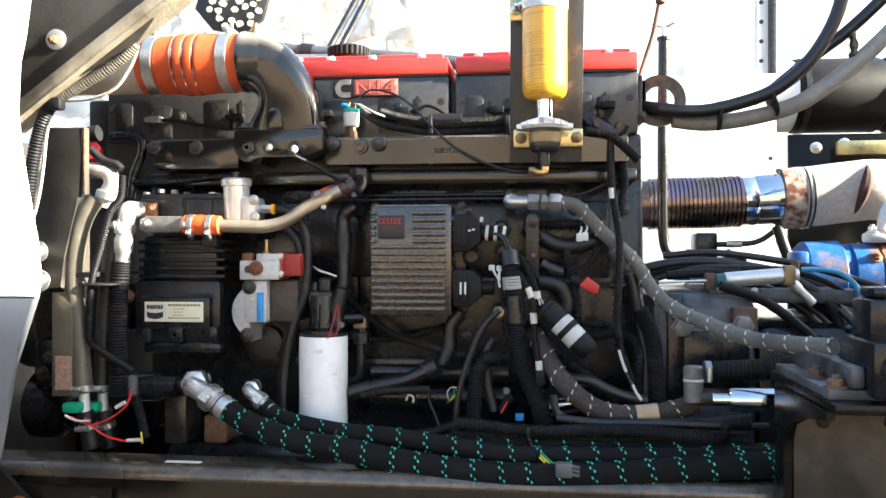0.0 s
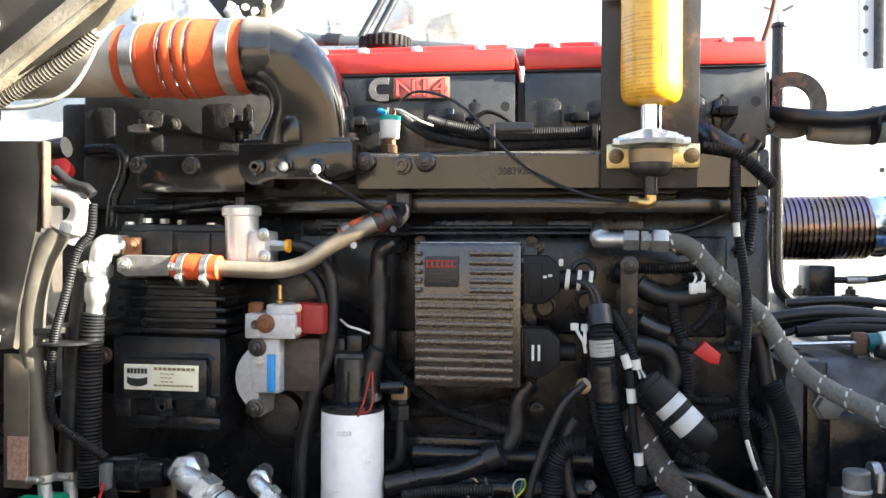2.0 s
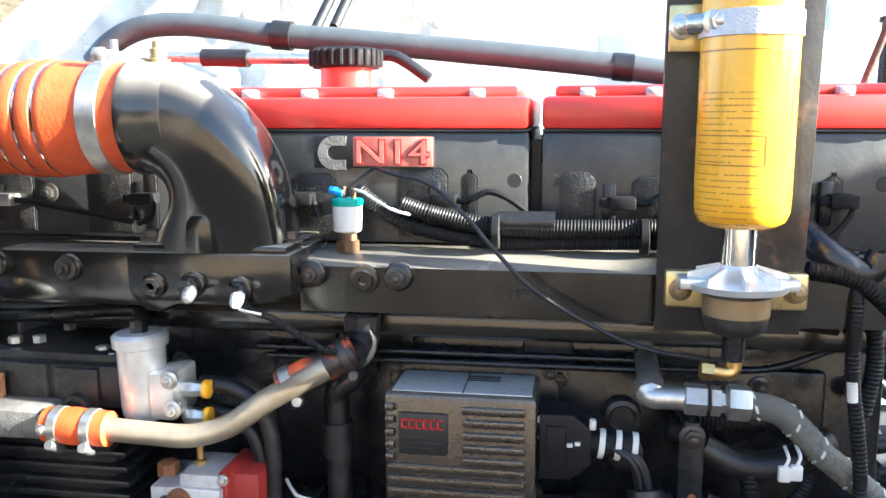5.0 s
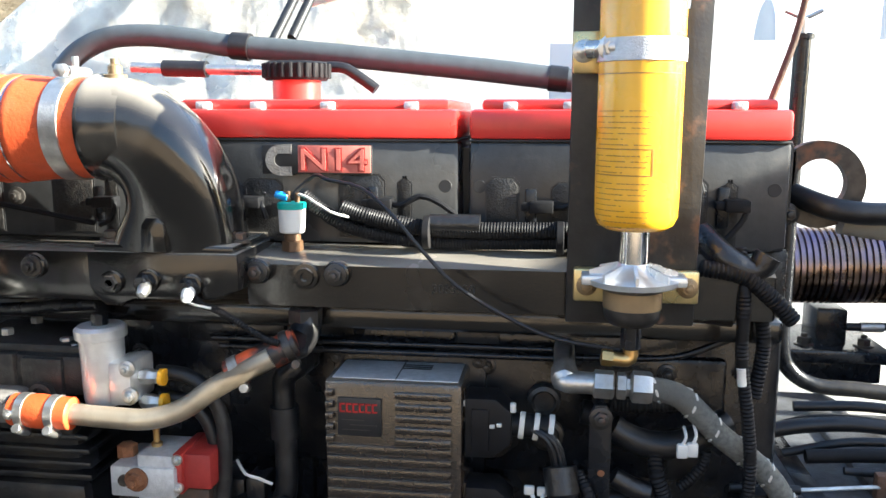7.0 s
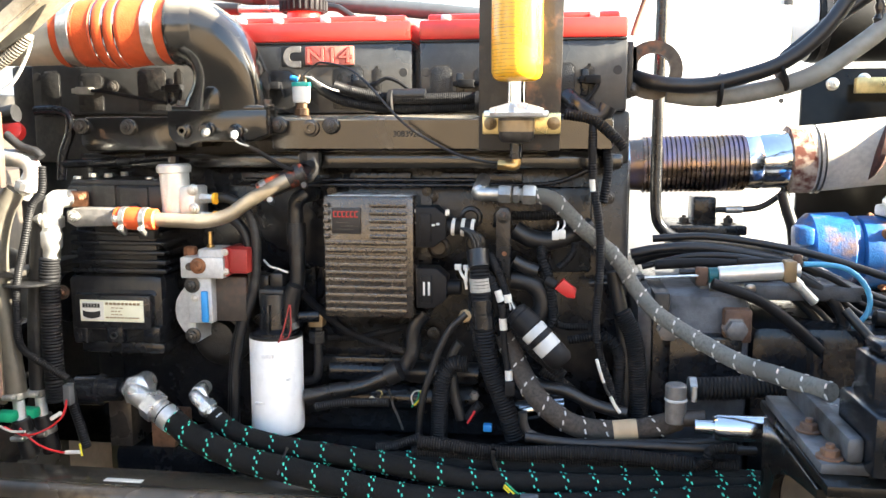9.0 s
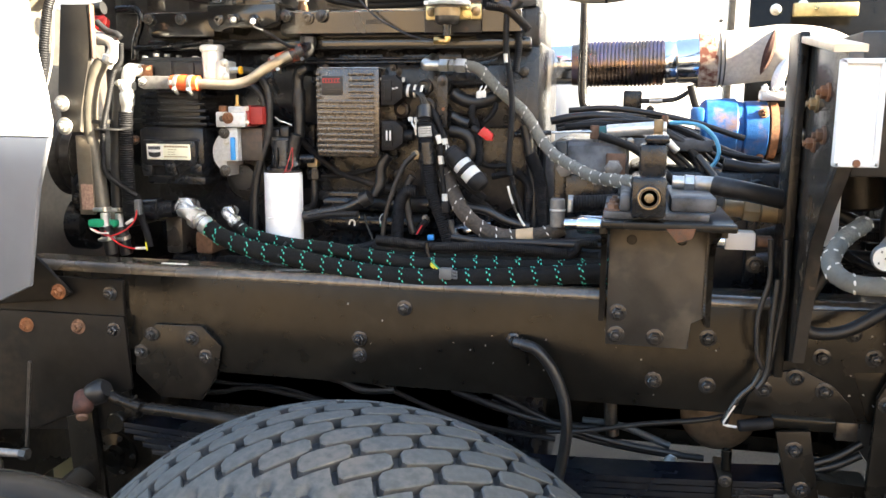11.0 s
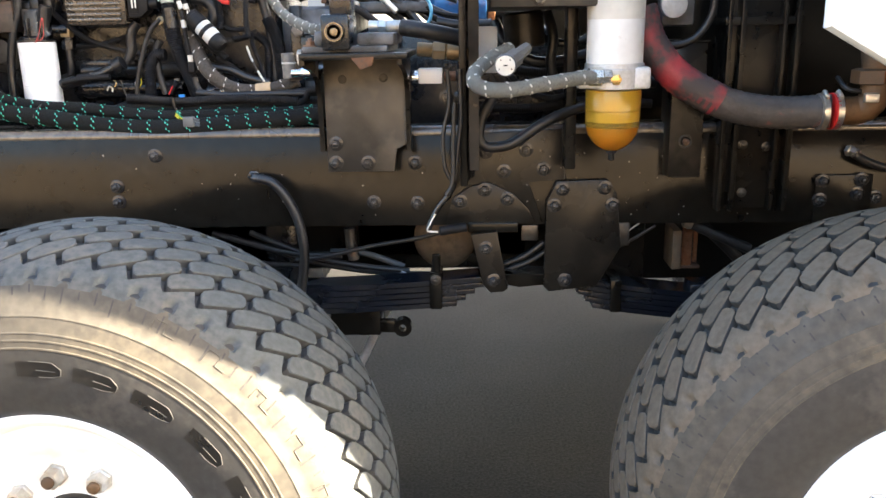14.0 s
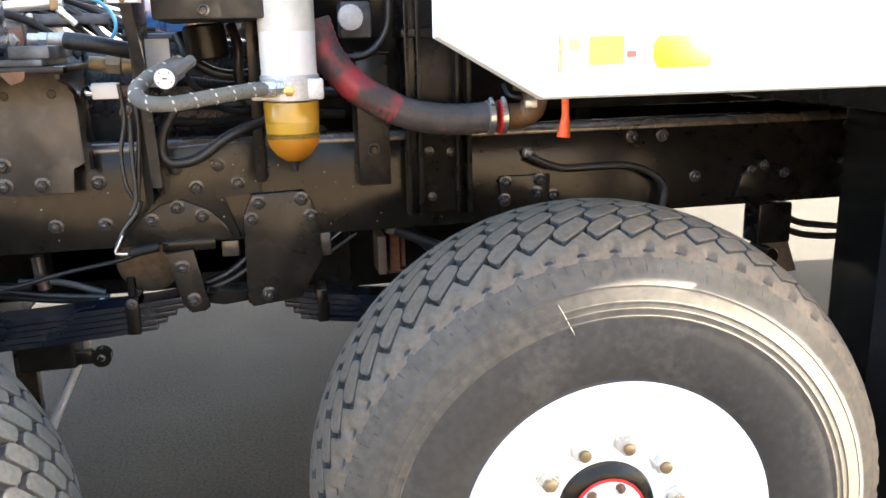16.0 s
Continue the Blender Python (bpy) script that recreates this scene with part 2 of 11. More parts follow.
M_HANDLE = mat("orange_handle", (0.75, 0.1, 0.02), 0.45, var=0.12)

M_FILT2 = mat("scuffed_filter_paint", (0.62, 0.63, 0.64), 0.5, var=0.2, scale=200)
M_BRASSD = mat("dull_brass", (0.28, 0.2, 0.11), 0.5, 0.6, var=0.2, dirt=(0.1, 0.08, 0.05), dirt_amt=0.3)
M_CLOTHL = mat("grey_label_wrap", (0.35, 0.34, 0.31), 0.6, var=0.15, scale=120)
M_WHITEG = mat("pale_grey_plastic", (0.5, 0.5, 0.48), 0.5, var=0.12, dirt=(0.25, 0.23, 0.2), dirt_amt=0.2)
M_CASTG = mat("oxidised_grey_casting", (0.2, 0.19, 0.18), 0.5, 0.5, var=0.2, scale=90, bump=0.3, dirt=(0.09, 0.08, 0.07), dirt_amt=0.3)
M_ORANGEW = mat("scuffed_orange_and_black", (0.02, 0.018, 0.017), 0.45, var=0.3, scale=60, dirt=(0.68, 0.11, 0.03), dirt_amt=0.42, dscale=26)
M_SALMON = mat("faded_red_badge", (0.5, 0.13, 0.1), 0.5, var=0.15, scale=80)
M_REDC = mat("dark_red_paint", (0.3, 0.025, 0.02), 0.5, var=0.15, scale=60, bump=0.15)
M_BROWN = mat("brown_black_paint", (0.045, 0.035, 0.028), 0.45, var=0.25, scale=60, dirt=(0.1, 0.05, 0.03), dirt_amt=0.15)
M_RUST2 = mat("light_rust", (0.14, 0.075, 0.045), 0.75, 0.1, var=0.4, scale=90, bump=0.4, dirt=(0.05, 0.04, 0.035), dirt_amt=0.4)
M_ZINC2 = mat("bright_zinc_fitting", (0.66, 0.66, 0.64), 0.38, 0.8, var=0.12, scale=120, bump=0.2, dirt=(0.42, 0.4, 0.36), dirt_amt=0.15)
M_LOOMG = mat("grey_plastic", (0.09, 0.095, 0.1), 0.5, var=0.15)
M_PLATE = mat("brown_black_plate", (0.028, 0.025, 0.0215), 0.42, var=0.25, scale=25, bump=0.08, dirt=(0.09, 0.075, 0.055), dirt_amt=0.3)
M_BARS = mat("worn_bar_steel", (0.2, 0.17, 0.13), 0.5, 0.5, var=0.3, scale=40, dirt=(0.09, 0.07, 0.05), dirt_amt=0.3)
M_LABD = mat("faded_label", (0.32, 0.2, 0.15), 0.6, var=0.3, scale=200)
M_CUFF = mat("rust_stained_wrap", (0.42, 0.35, 0.27), 0.85, var=0.2, scale=80, bump=0.6, bscale=500, dirt=(0.1, 0.028, 0.016), dirt_amt=0.55, dscale=42)
M_GREYD = mat("dark_grey_paint", (0.11, 0.115, 0.125), 0.5, 0.2, var=0.25, scale=60, bump=0.2, dirt=(0.03, 0.028, 0.026), dirt_amt=0.45, dscale=12)
M_GREYP = mat("light_grey_paint", (0.36, 0.38, 0.4), 0.5, var=0.1, dirt=(0.2, 0.18, 0.15), dirt_amt=0.2)
M_ALUC2 = mat("brushed_aluminium", (0.72, 0.72, 0.7), 0.35, 0.6, var=0.08, scale=80, dirt=(0.4, 0.36, 0.3), dirt_amt=0.15)
M_TEALD = mat("dark_teal_paint", (0.01, 0.09, 0.1), 0.45, var=0.2)
M_SPRING = mat("spring_steel", (0.4, 0.36, 0.31), 0.35, 0.9, var=0.15)
M_BLUETUBE = mat("blue_nylon", (0.08, 0.33, 0.55), 0.4, var=0.08)
M_RAILB = mat("brown_black_frame_paint", (0.010, 0.0088, 0.0073), 0.28, var=0.3, scale=40, bump=0.08, bscale=220, dirt=(0.03, 0.024, 0.018), dirt_amt=0.22, dscale=6, coat=0.0, spec=0.25)
M_ARM = mat("chipped_black_arm_paint", (0.06, 0.053, 0.047), 0.17, 0.5, var=0.25, scale=30, bump=0.08, dirt=(0.2, 0.13, 0.07), dirt_amt=0.2, dscale=10)
M_REDHOSE = mat("faded_black_rubber", (0.05, 0.045, 0.043), 0.6, var=0.3, scale=60, bump=0.3, bscale=160, dirt=(0.3, 0.045, 0.045), dirt_amt=0.2, dscale=12)
M_REDEND = mat("worn_red_paint_on_rubber", (0.34, 0.035, 0.045), 0.55, var=0.2, scale=60, bump=0.3, bscale=160, dirt=(0.05, 0.04, 0.04), dirt_amt=0.55, dscale=13)
M_RUSTB = mat("brown_painted_fitting", (0.12, 0.065, 0.03), 0.55, 0.3, var=0.35, scale=60, bump=0.25, dirt=(0.05, 0.035, 0.025), dirt_amt=0.35)
M_BOLT = mat("painted_bolt_steel", (0.045, 0.045, 0.047), 0.24, 0.5, var=0.3, scale=120, dirt=(0.03, 0.028, 0.026), dirt_amt=0.35, dscale=40)
M_BOLTB = mat("black_clip_steel", (0.035, 0.032, 0.03), 0.4, 0.3, var=0.3, scale=80, dirt=(0.1, 0.06, 0.035), dirt_amt=0.2)
M_LEAF = mat("spring_leaf_paint", (0.009, 0.0115, 0.017), 0.22, 0.2, var=0.25, scale=60, bump=0.1, dirt=(0.05, 0.045, 0.04), dirt_amt=0.2)
M_CHIP = mat("bare_paint_chip", (0.22, 0.2, 0.18), 0.6, var=0.2)
M_DIRT = mat("dusty_brown_steel", (0.11, 0.075, 0.045), 0.75, var=0.35, scale=50, bump=0.3, dirt=(0.05, 0.04, 0.03), dirt_amt=0.35)
M_SHOULDER = mat("dusty_sidewall_rubber", (0.054, 0.047, 0.037), 0.75, var=0.25, scale=50, bump=0.07, bscale=400, dirt=(0.095, 0.079, 0.056), dirt_amt=0.3, dscale=7)
M_GREYPANEL = mat("grey_panel", (0.115, 0.122, 0.137), 0.45, var=0.06, scale=15, dirt=(0.09, 0.088, 0.085), dirt_amt=0.12)

# ---- shapes ----
WORLD = {}


def thing(name, at=(0, 0, 0), label="", category="", group="", kind=""):
    ob = new(name)
    ob.location = at
    ob.empty_display_size = 0.05
    WORLD[ob.name] = Vector(at)
    return tagged(ob, label, category, group, kind)


def part(name, bm, material, parent=None, label="", category="", group="", kind="", smooth=40):
    """One bmesh, in place, as one mesh object under its thing or part."""
    bmesh.ops.recalc_face_normals(bm, faces=bm.faces)
    lo = Vector([min(v.co[i] for v in bm.verts) for i in range(3)])
    hi = Vector([max(v.co[i] for v in bm.verts) for i in range(3)])
    c = (lo + hi) / 2
    if parent is None:
        c.z = lo.z
    bmesh.ops.translate(bm, verts=bm.verts, vec=-c)
    for f in bm.faces:
        f.smooth = True
    for ed in bm.edges:
        if len(ed.link_faces) == 2 and ed.calc_face_angle(0) > radians(smooth):
            ed.smooth = False
    me = bpy.data.meshes.new(name)
    bm.to_mesh(me)
    bm.free()
    me.materials.append(material)
    ob = new(name, me)
    WORLD[ob.name] = c
    if parent is not None:
        ob.parent = parent
        ob.location = c - WORLD[parent.name]
    else:
        ob.location = c
    return tagged(ob, label, category, group, kind)


def BM():
    return bmesh.new()


def box(bm, x0, x1, y0, y1, z0, z1, bev=0.003, seg=2):
    c = Matrix.Translation(((x0 + x1) / 2, (y0 + y1) / 2, (z0 + z1) / 2)) @ Matrix.Diagonal((abs(x1 - x0), abs(y1 - y0), abs(z1 - z0), 1))
    r = bmesh.ops.create_cube(bm, size=1, matrix=c)
    if bev:
        bev = min(bev, 0.45 * min(abs(x1 - x0), abs(y1 - y0), abs(z1 - z0)))
        ed = list({e for v in r["verts"] for e in v.link_edges})
        bmesh.ops.bevel(bm, geom=ed, offset=bev, segments=seg, profile=0.5, affect="EDGES", clamp_overlap=True)
    return bm


def boxf(bm, x0, x1, z0, z1, y0, y1, bev=0.003):
    return box(bm, x0, x1, y0, y1, z0, z1, bev)


def basis(d):
    d = Vector(d).normalized()
    a = Vector((0, 0, 1)) if abs(d.z) < 0.9 else Vector((1, 0, 0))
    u = a.cross(d).normalized()
    return d, u, d.cross(u)


def rings(bm, rs, closed_ends=True, loop=False):
    """Skin a list of rings of points."""
    vs = [[bm.verts.new(p) for p in r] for r in rs]
    n = len(vs[0])
    pairs = list(zip(vs, vs[1:])) + ([(vs[-1], vs[0])] if loop else [])
    for a, b in pairs:
        for i in range(n):
            bm.faces.new((a[i], a[(i + 1) % n], b[(i + 1) % n], b[i]))
    if closed_ends and not loop:
        bm.faces.new(vs[0])
        bm.faces.new(vs[-1][::-1])
    return bm


def lathe(bm, at, axis, prof, seg=24, phase=0.0):
    """Turned shape: prof holds (distance along axis, radius)."""
    d, u, w = basis(axis)
    at = Vector(at)
    rs = []
    for s, r in prof:
        r = max(r, 1e-4)
        rs.append([at + d * s + (u * math.cos(phase + 2 * math.pi * i / seg) + w * math.sin(phase + 2 * math.pi * i / seg)) * r for i in range(seg)])
    return rings(bm, rs)


def cyl(bm, p0, p1, r, seg=16, r2=None, ch=0.12):
    p0, p1 = Vector(p0), Vector(p1)
    l = (p1 - p0).length
    r2 = r if r2 is None else r2
    c = min(ch * min(r, r2), l * 0.3)
    return lathe(bm, p0, p1 - p0, [(0, r - c), (c, r), (l - c, r2), (l, r2 - c)], seg)


def spline(pts, step=0.012, closed=False):
    """Points along a smooth curve through pts."""
    P = [Vector(p) for p in pts]
    if len(P) == 2:
        n = max(1, int((P[1] - P[0]).length / step))
        return [P[0].lerp(P[1], i / n) for i in range(n + 1)]
    out = []
    for i in range(len(P) - 1):
        a, b, c, d = P[max(i - 1, 0)], P[i], P[i + 1], P[min(i + 2, len(P) - 1)]
        if i == 0:
            a = b * 2 - c
        if i + 2 >= len(P):
            d = c * 2 - b
        n = max(2, int((c - b).length / step))
        for k in range(n):
            t = k / n
            out.append(0.5 * ((2 * b) + (c - a) * t + (2 * a - 5 * b + 4 * c - d) * t * t + (3 * b - a - 3 * c + d) * t ** 3))
    out.append(P[-1])
    return out


def frames(path):
    d = (path[1] - path[0]).normalized()
    _, u, _ = basis(d)
    out = []
    for i, p in enumerate(path):
        e = (path[min(i + 1, len(path) - 1)] - path[max(i - 1, 0)]).normalized()
        u = (u - e * u.dot(e)).normalized()
        out.append((p, e, u, e.cross(u)))
    return out


def tube(bm, pts, r, seg=10, step=0.012, rib=0.0, pitch=0.006, taper=None, smooth=True):
    """A round hose along pts; rib: depth of corrugation."""
    path = spline(pts, pitch / 2 if rib else step) if smooth else [Vector(p) for p in pts]
    rs = []
    n = len(path)
    for i, (p, e, u, w) in enumerate(frames(path)):
        rr = r + (rib if rib and i % 2 else 0)
        if taper:
            rr *= taper(i / (n - 1))
        rs.append([p + (u * math.cos(2 * math.pi * k / seg) + w * math.sin(2 * math.pi * k / seg)) * rr for k in range(seg)])
    return rings(bm, rs)


def marks(bm, pts, r, pitch, length, width, count=1, gap=0.011, spacing=0.0105, slant=0.5, phase=0.0):
    """Woven tracer marks: rings of short raised dashes round a hose."""
    path = spline(pts, 0.004)
    fr = frames(path)
    rows = max(5, round(2 * math.pi * r / spacing))
    s, nxt, prev = 0.0, phase, path[0]
    for i, (p, e, u, w) in enumerate(fr):
        s += (p - prev).length
        prev = p
        if s < nxt:
            continue
        nxt += pitch * random.uniform(0.93, 1.07)
        for k in range(rows):
            for c in range(count):
                a = 2 * math.pi * (k + 0.35 * c) / rows
                sh = (k / rows - 0.5) * slant * 0.03 + c * gap
                o = u * math.cos(a) + w * math.sin(a)
                t = e.cross(o)
                q = p + e * sh + o * (r + 0.0003)
                L, W = (t + e * slant * 0.45) * length / 2, e * width / 2
                f = [bm.verts.new(q + a1 * L + b1 * W + o * 0.0006) for a1, b1 in ((-1, -0.55), (-0.6, -1), (0.6, -1), (1, -0.55), (1, 0.55), (0.6, 1), (-0.6, 1), (-1, 0.55))]
                g = [bm.verts.new(v.co - o * 0.0016) for v in f]
                bm.faces.new(f)
                for j in range(8):
                    bm.faces.new((f[j], g[j], g[(j + 1) % 8], f[(j + 1) % 8]))
    return bm


def prism(bm, poly, y0, y1, bev=0.003, axis="y"):
    """A flat plate: the outline poly, in x and z (or as axis says), between y0 and y1."""
    def P(a, b, c):
        return (a, c, b) if axis == "y" else ((c, a, b) if axis == "x" else (a, b, c))
    f = [bm.verts.new(P(a, b, y0)) for a, b in poly]
    g = [bm.verts.new(P(a, b, y1)) for a, b in poly]
    n = len(poly)
    fa, fb = bm.faces.new(f), bm.faces.new(g[::-1])
    for i in range(n):
        bm.faces.new((f[i], g[i], g[(i + 1) % n], f[(i + 1) % n]))
    if bev:
        bmesh.ops.bevel(bm, geom=list(fa.edges) + list(fb.edges), offset=bev, segments=2, profile=0.5, affect="EDGES", clamp_overlap=True)
    return bm


def ringplate(bm, c, ro, ri, y0, y1, seg=32):
    """A flat ring in the xz plane."""
    rs = []
    for r, y in ((ro, y0), (ro, y1), (ri, y1), (ri, y0)):
        rs.append([Vector((c[0] + r * math.cos(2 * math.pi * i / seg), y, c[2] + r * math.sin(2 * math.pi * i / seg))) for i in range(seg)])
    return rings(bm, rs, loop=True)


def hexbolt(bm, at, axis=(0, -1, 0), r=0.012, h=0.01, washer=True, stud=True):
    at = Vector(at)
    d = Vector(axis).normalized()
    s = 0.0
    if washer:
        lathe(bm, at, d, [(-0.001, r * 1.45), (0.0025, r * 1.45), (0.003, r * 1.35)], 18)
        s = 0.003
    lathe(bm, at, d, [(s, r), (s + h * 0.85, r), (s + h, r * 0.84)], 6, phase=random.random())
    if stud:
        lathe(bm, at, d, [(s + h, r * 0.5), (s + h + r * 0.45, r * 0.48), (s + h + r * 0.5, r * 0.4)], 10)
    return bm


def bolt(at, parent, axis=(0, -1, 0), r=0.012, h=0.01, material=None, name="bolt", washer=True, stud=True, label=""):
    return part(name, hexbolt(BM(), at, axis, r, h, washer, stud), material or M_DKSTEEL, parent, label)


def clampband(bm, p, axis, r, w=0.012, screw=(0, -1, 0)):
    """A worm-drive hose clamp."""
    p, d = Vector(p), Vector(axis).normalized()
    lathe(bm, p - d * w / 2, d, [(0, r), (0.0005, r + 0.0012), (w - 0.0005, r + 0.0012), (w, r)], 24)
    s = Vector(screw)
    s = (s - d * s.dot(d)).normalized()
    q = p + s * (r + 0.004)
    t = d.cross(s)
    cyl(bm, q - t * 0.012, q + t * 0.008, 0.0055, 10)
    lathe(bm, q + t * 0.008, t, [(0, 0.0048), (0.006, 0.0048), (0.0065, 0.004)], 6)
    return bm


def hose(name, pts, r, material, label, category="hose", rib=0.0, pitch=0.006, seg=10, group="", step=0.012):
    """A hose or cable as a thing of its own."""
    return part(name, tube(BM(), pts, r, seg, step, rib, pitch), material, None, label, category, group)


def lettering(text, x0, x1, z0, z1, y, depth=0.002, bold=0.015):
    """Raised characters facing the camera side, filling the given rectangle."""
    cu = bpy.data.curves.new("lettering", "FONT")
    cu.body, cu.size, cu.extrude, cu.offset = text, 1.0, 0.05, bold
    ob = bpy.data.objects.new("lettering", cu)
    scene.collection.objects.link(ob)
    dg = bpy.context.evaluated_depsgraph_get()
    me = bpy.data.meshes.new_from_object(ob.evaluated_get(dg))
    bm = BM()
    bm.from_mesh(me)
    bpy.data.objects.remove(ob)
    xs, ys = [v.co.x for v in bm.verts], [v.co.y for v in bm.verts]
    for v in bm.verts:
        u, w = (v.co.x - min(xs)) / (max(xs) - min(xs)), (v.co.y - min(ys)) / (max(ys) - min(ys))
        v.co = (x0 + u * (x1 - x0), y + depth * (0.5 - v.co.z / 0.1), z0 + w * (z1 - z0))
    return bm


# ---- ground and surroundings ----
bm = BM()
bmesh.ops.create_grid(bm, x_segments=80, y_segments=80, size=400)
part("ground", bm, M_GROUND, None, "dusty grey-brown asphalt yard ground", "ground", kind="structure")

# a white yard wall far beyond the truck
part("backdrop_wall", box(BM(), -14, 16, 9.0, 9.25, 0, 5.0, 0.02), M_WALL, None, "white sunlit yard wall beyond the truck", "wall", kind="structure")

# an unseen brown bank on the camera's side, added for warm reflections and bounce
bm = BM()
nx = 160
vs = []
for i in range(nx + 1):
    x = -90 + 180 * i / nx
    h = 7.6 + 1.3 * noise.noise((x * 0.12, 1.0, 0)) + 0.4 * noise.noise((x * 0.6, 4.0, 0))
    vs.append([bm.verts.new((x, y + 0.5 * noise.noise((x * 0.4, y, 2)), z)) for y, z in ((-11, 0.0), (-14, h * 0.2), (-18, h * 0.55), (-22, h * 0.85), (-26, h), (-31, h * 0.9), (-42, 0.0))])
for i in range(nx):
    for j in range(6):
        bm.faces.new((vs[i][j], vs[i + 1][j], vs[i + 1][j + 1], vs[i][j + 1]))
part("yard_bank", bm, M_BANK, None, "unseen brown bank across the yard, added for warm reflections", "bank", kind="structure")

# ---- chassis rail ----
RAIL_Y = 1.405
rail = thing("chassis_rail", (-1.3, RAIL_Y, 0.9), "black painted steel truck chassis rail with bolted plates", "chassis rail")
RZ0, RZ1 = 0.998, 1.25
prof = [(RAIL_Y, RZ0), (RAIL_Y + 0.09, RZ0), (RAIL_Y + 0.09, RZ0 + 0.01), (RAIL_Y + 0.01, RZ0 + 0.01), (RAIL_Y + 0.01, RZ1 - 0.01),
        (RAIL_Y + 0.09, RZ1 - 0.01), (RAIL_Y + 0.09, RZ1), (RAIL_Y + 0.02, RZ1), (RAIL_Y + 0.008, RZ1 - 0.004), (RAIL_Y, RZ1 - 0.02)]
part("web", prism(BM(), prof, -1.6, 4.2, 0.0045, axis="x"), M_RAIL, rail)
part("edge", cyl(BM(), (-1.6, RAIL_Y + 0.019, RZ1 - 0.0185), (4.2, RAIL_Y + 0.019, RZ1 - 0.0185), 0.0195, 32), M_EDGE, rail)

rail_far = thing("far_chassis_rail", (-1.3, 2.2, 0.9), "black far-side truck chassis rail", "chassis rail")
part("web", box(BM(), -1.6, 4.2, 2.22, 2.3, RZ0, RZ1, 0.004), M_RAIL, rail_far)


# ---- wheels ----
def wheel(cx, cy, cz, R, steer, tread_mat, tread_at, phase, ticks, blocks=(), steps=(), nut_mats=(), stud_mat=None, label=""):
    """A steered truck wheel: tyre with staggered tread blocks, white disc, hub and ten nuts; turned by steer about its upright axis."""
    W = 0.444
    yf = cy - W / 2
    w = thing("wheel", (cx, cy, 0), label, "wheel", "steered wheels")

    def pt(a, y, r):
        return (cx + r * math.sin(a), yf + y, cz + r * math.cos(a))

    def cr(y):
        """Radius of the domed tread at distance y from the outer face."""
        return R - 0.046 * (abs(y - W / 2) / 0.187) ** 2.3

    # tyre carcass: (distance inward from the outer face, radius)
    inner = [(0.045, 0.280), (0.02, 0.293), (0.006, 0.302), (-0.003, 0.318), (-0.009, 0.345), (-0.012, 0.375), (-0.0125, 0.41), (-0.011, 0.432)]
    outer = [(-0.011, 0.432), (-0.0116, 0.433), (-0.0114, 0.4355), (-0.0104, 0.4363), (-0.0093, 0.446), (-0.0099, 0.4466), (-0.0095, 0.449), (-0.0085, 0.4497), (-0.0068, 0.459),
             (-0.0074, 0.4596), (-0.0068, 0.462), (-0.0058, 0.4627), (0.0015, 0.487), (0.001, 0.4876), (0.0016, 0.4896), (0.003, 0.4905), (0.011, 0.510), (0.019, 0.526), (0.027, R - 0.062), (0.034, R - 0.055)]
    crown = [(0.034, R - 0.055)] + [(y, cr(y) - 0.016) for y in (0.06, 0.09, 0.12, 0.15, 0.18, 0.222, 0.26, 0.29, 0.32, 0.35, 0.384)]
    crown += [(0.41, R - 0.055), (0.43, 0.51), (0.446, 0.43), (0.435, 0.33), (0.40, 0.285), (0.38, 0.278)]

    def shell(prof):
        rs = [[Vector(pt(2 * math.pi * i / 144, y, r)) for i in range(144)] for y, r in prof]
        return rings(BM(), rs, closed_ends=False)
    tyre = part("tyre", shell(inner), M_TYRE, w, "black rubber tyre sidewall", smooth=60)
    part("upper_sidewall", shell(outer), M_SHOULDER, tyre, "dusty ridged upper sidewall", smooth=35)
    part("crown", shell(crown), M_GROOVE, tyre, smooth=60)

    def side(r):
        """How far the outer sidewall stands from the outer face at a radius."""
        pr = inner + outer[1:]
        for (ya, ra), (yb, rb) in zip(pr, pr[1:]):
            if ra <= r <= rb:
                return ya + (yb - ya) * (r - ra) / max(1e-6, rb - ra)
        return 0.02

    # smooth dark moulded pads with a raised edge on the flat of the sidewall
    for a, half in blocks:
        bm, edge = BM(), BM()
        r0, r1, n = 0.384, 0.412, 10
        rim = []
        for i in range(n + 1):
            rim.append((a - half + 2 * half * i / n, r1 - (0.010 * max(0.0, i / n - 0.8) / 0.2)))
        for i in range(n + 1):
            rim.append((a + half - 2 * half * i / n, r0 + (0.006 * max(0.0, 0.25 - i / n) / 0.25)))
        va = [bm.verts.new(pt(q, side(r) - 0.0009, r)) for q, r in rim]
        for i in range(n):
            bm.faces.new((va[i], va[i + 1], va[2 * n - i], va[2 * n + 1 - i]))
        part("moulded_pad", bm, M_PAD, tyre)
        tube(edge, [pt(q, side(r) - 0.0010, r) for q, r in rim[3:2 * n - 3]], 0.0010, 6, 0.006, smooth=False)
        q0, q1 = a - half * 0.1, a + half * 0.75
        tube(edge, [pt(q0 + (q1 - q0) * k / 6, side(0.396) - 0.0010, 0.396) for k in range(7)], 0.0009, 6, 0.006, smooth=False)
        part("moulded_edge", edge, M_TYRE, tyre)
    # stepped ridges under the shoulder
    for a in steps:
        path = [(0.0, 0.512), (0.0, 0.530), (0.045, 0.530), (0.045, 0.514), (0.085, 0.514)]
        part("stepped_ridge", tube(BM(), [pt(a + q, side(r) - 0.0005, r) for q, r in path], 0.0012, 6, 0.006, smooth=False), M_SHOULDER, tyre)
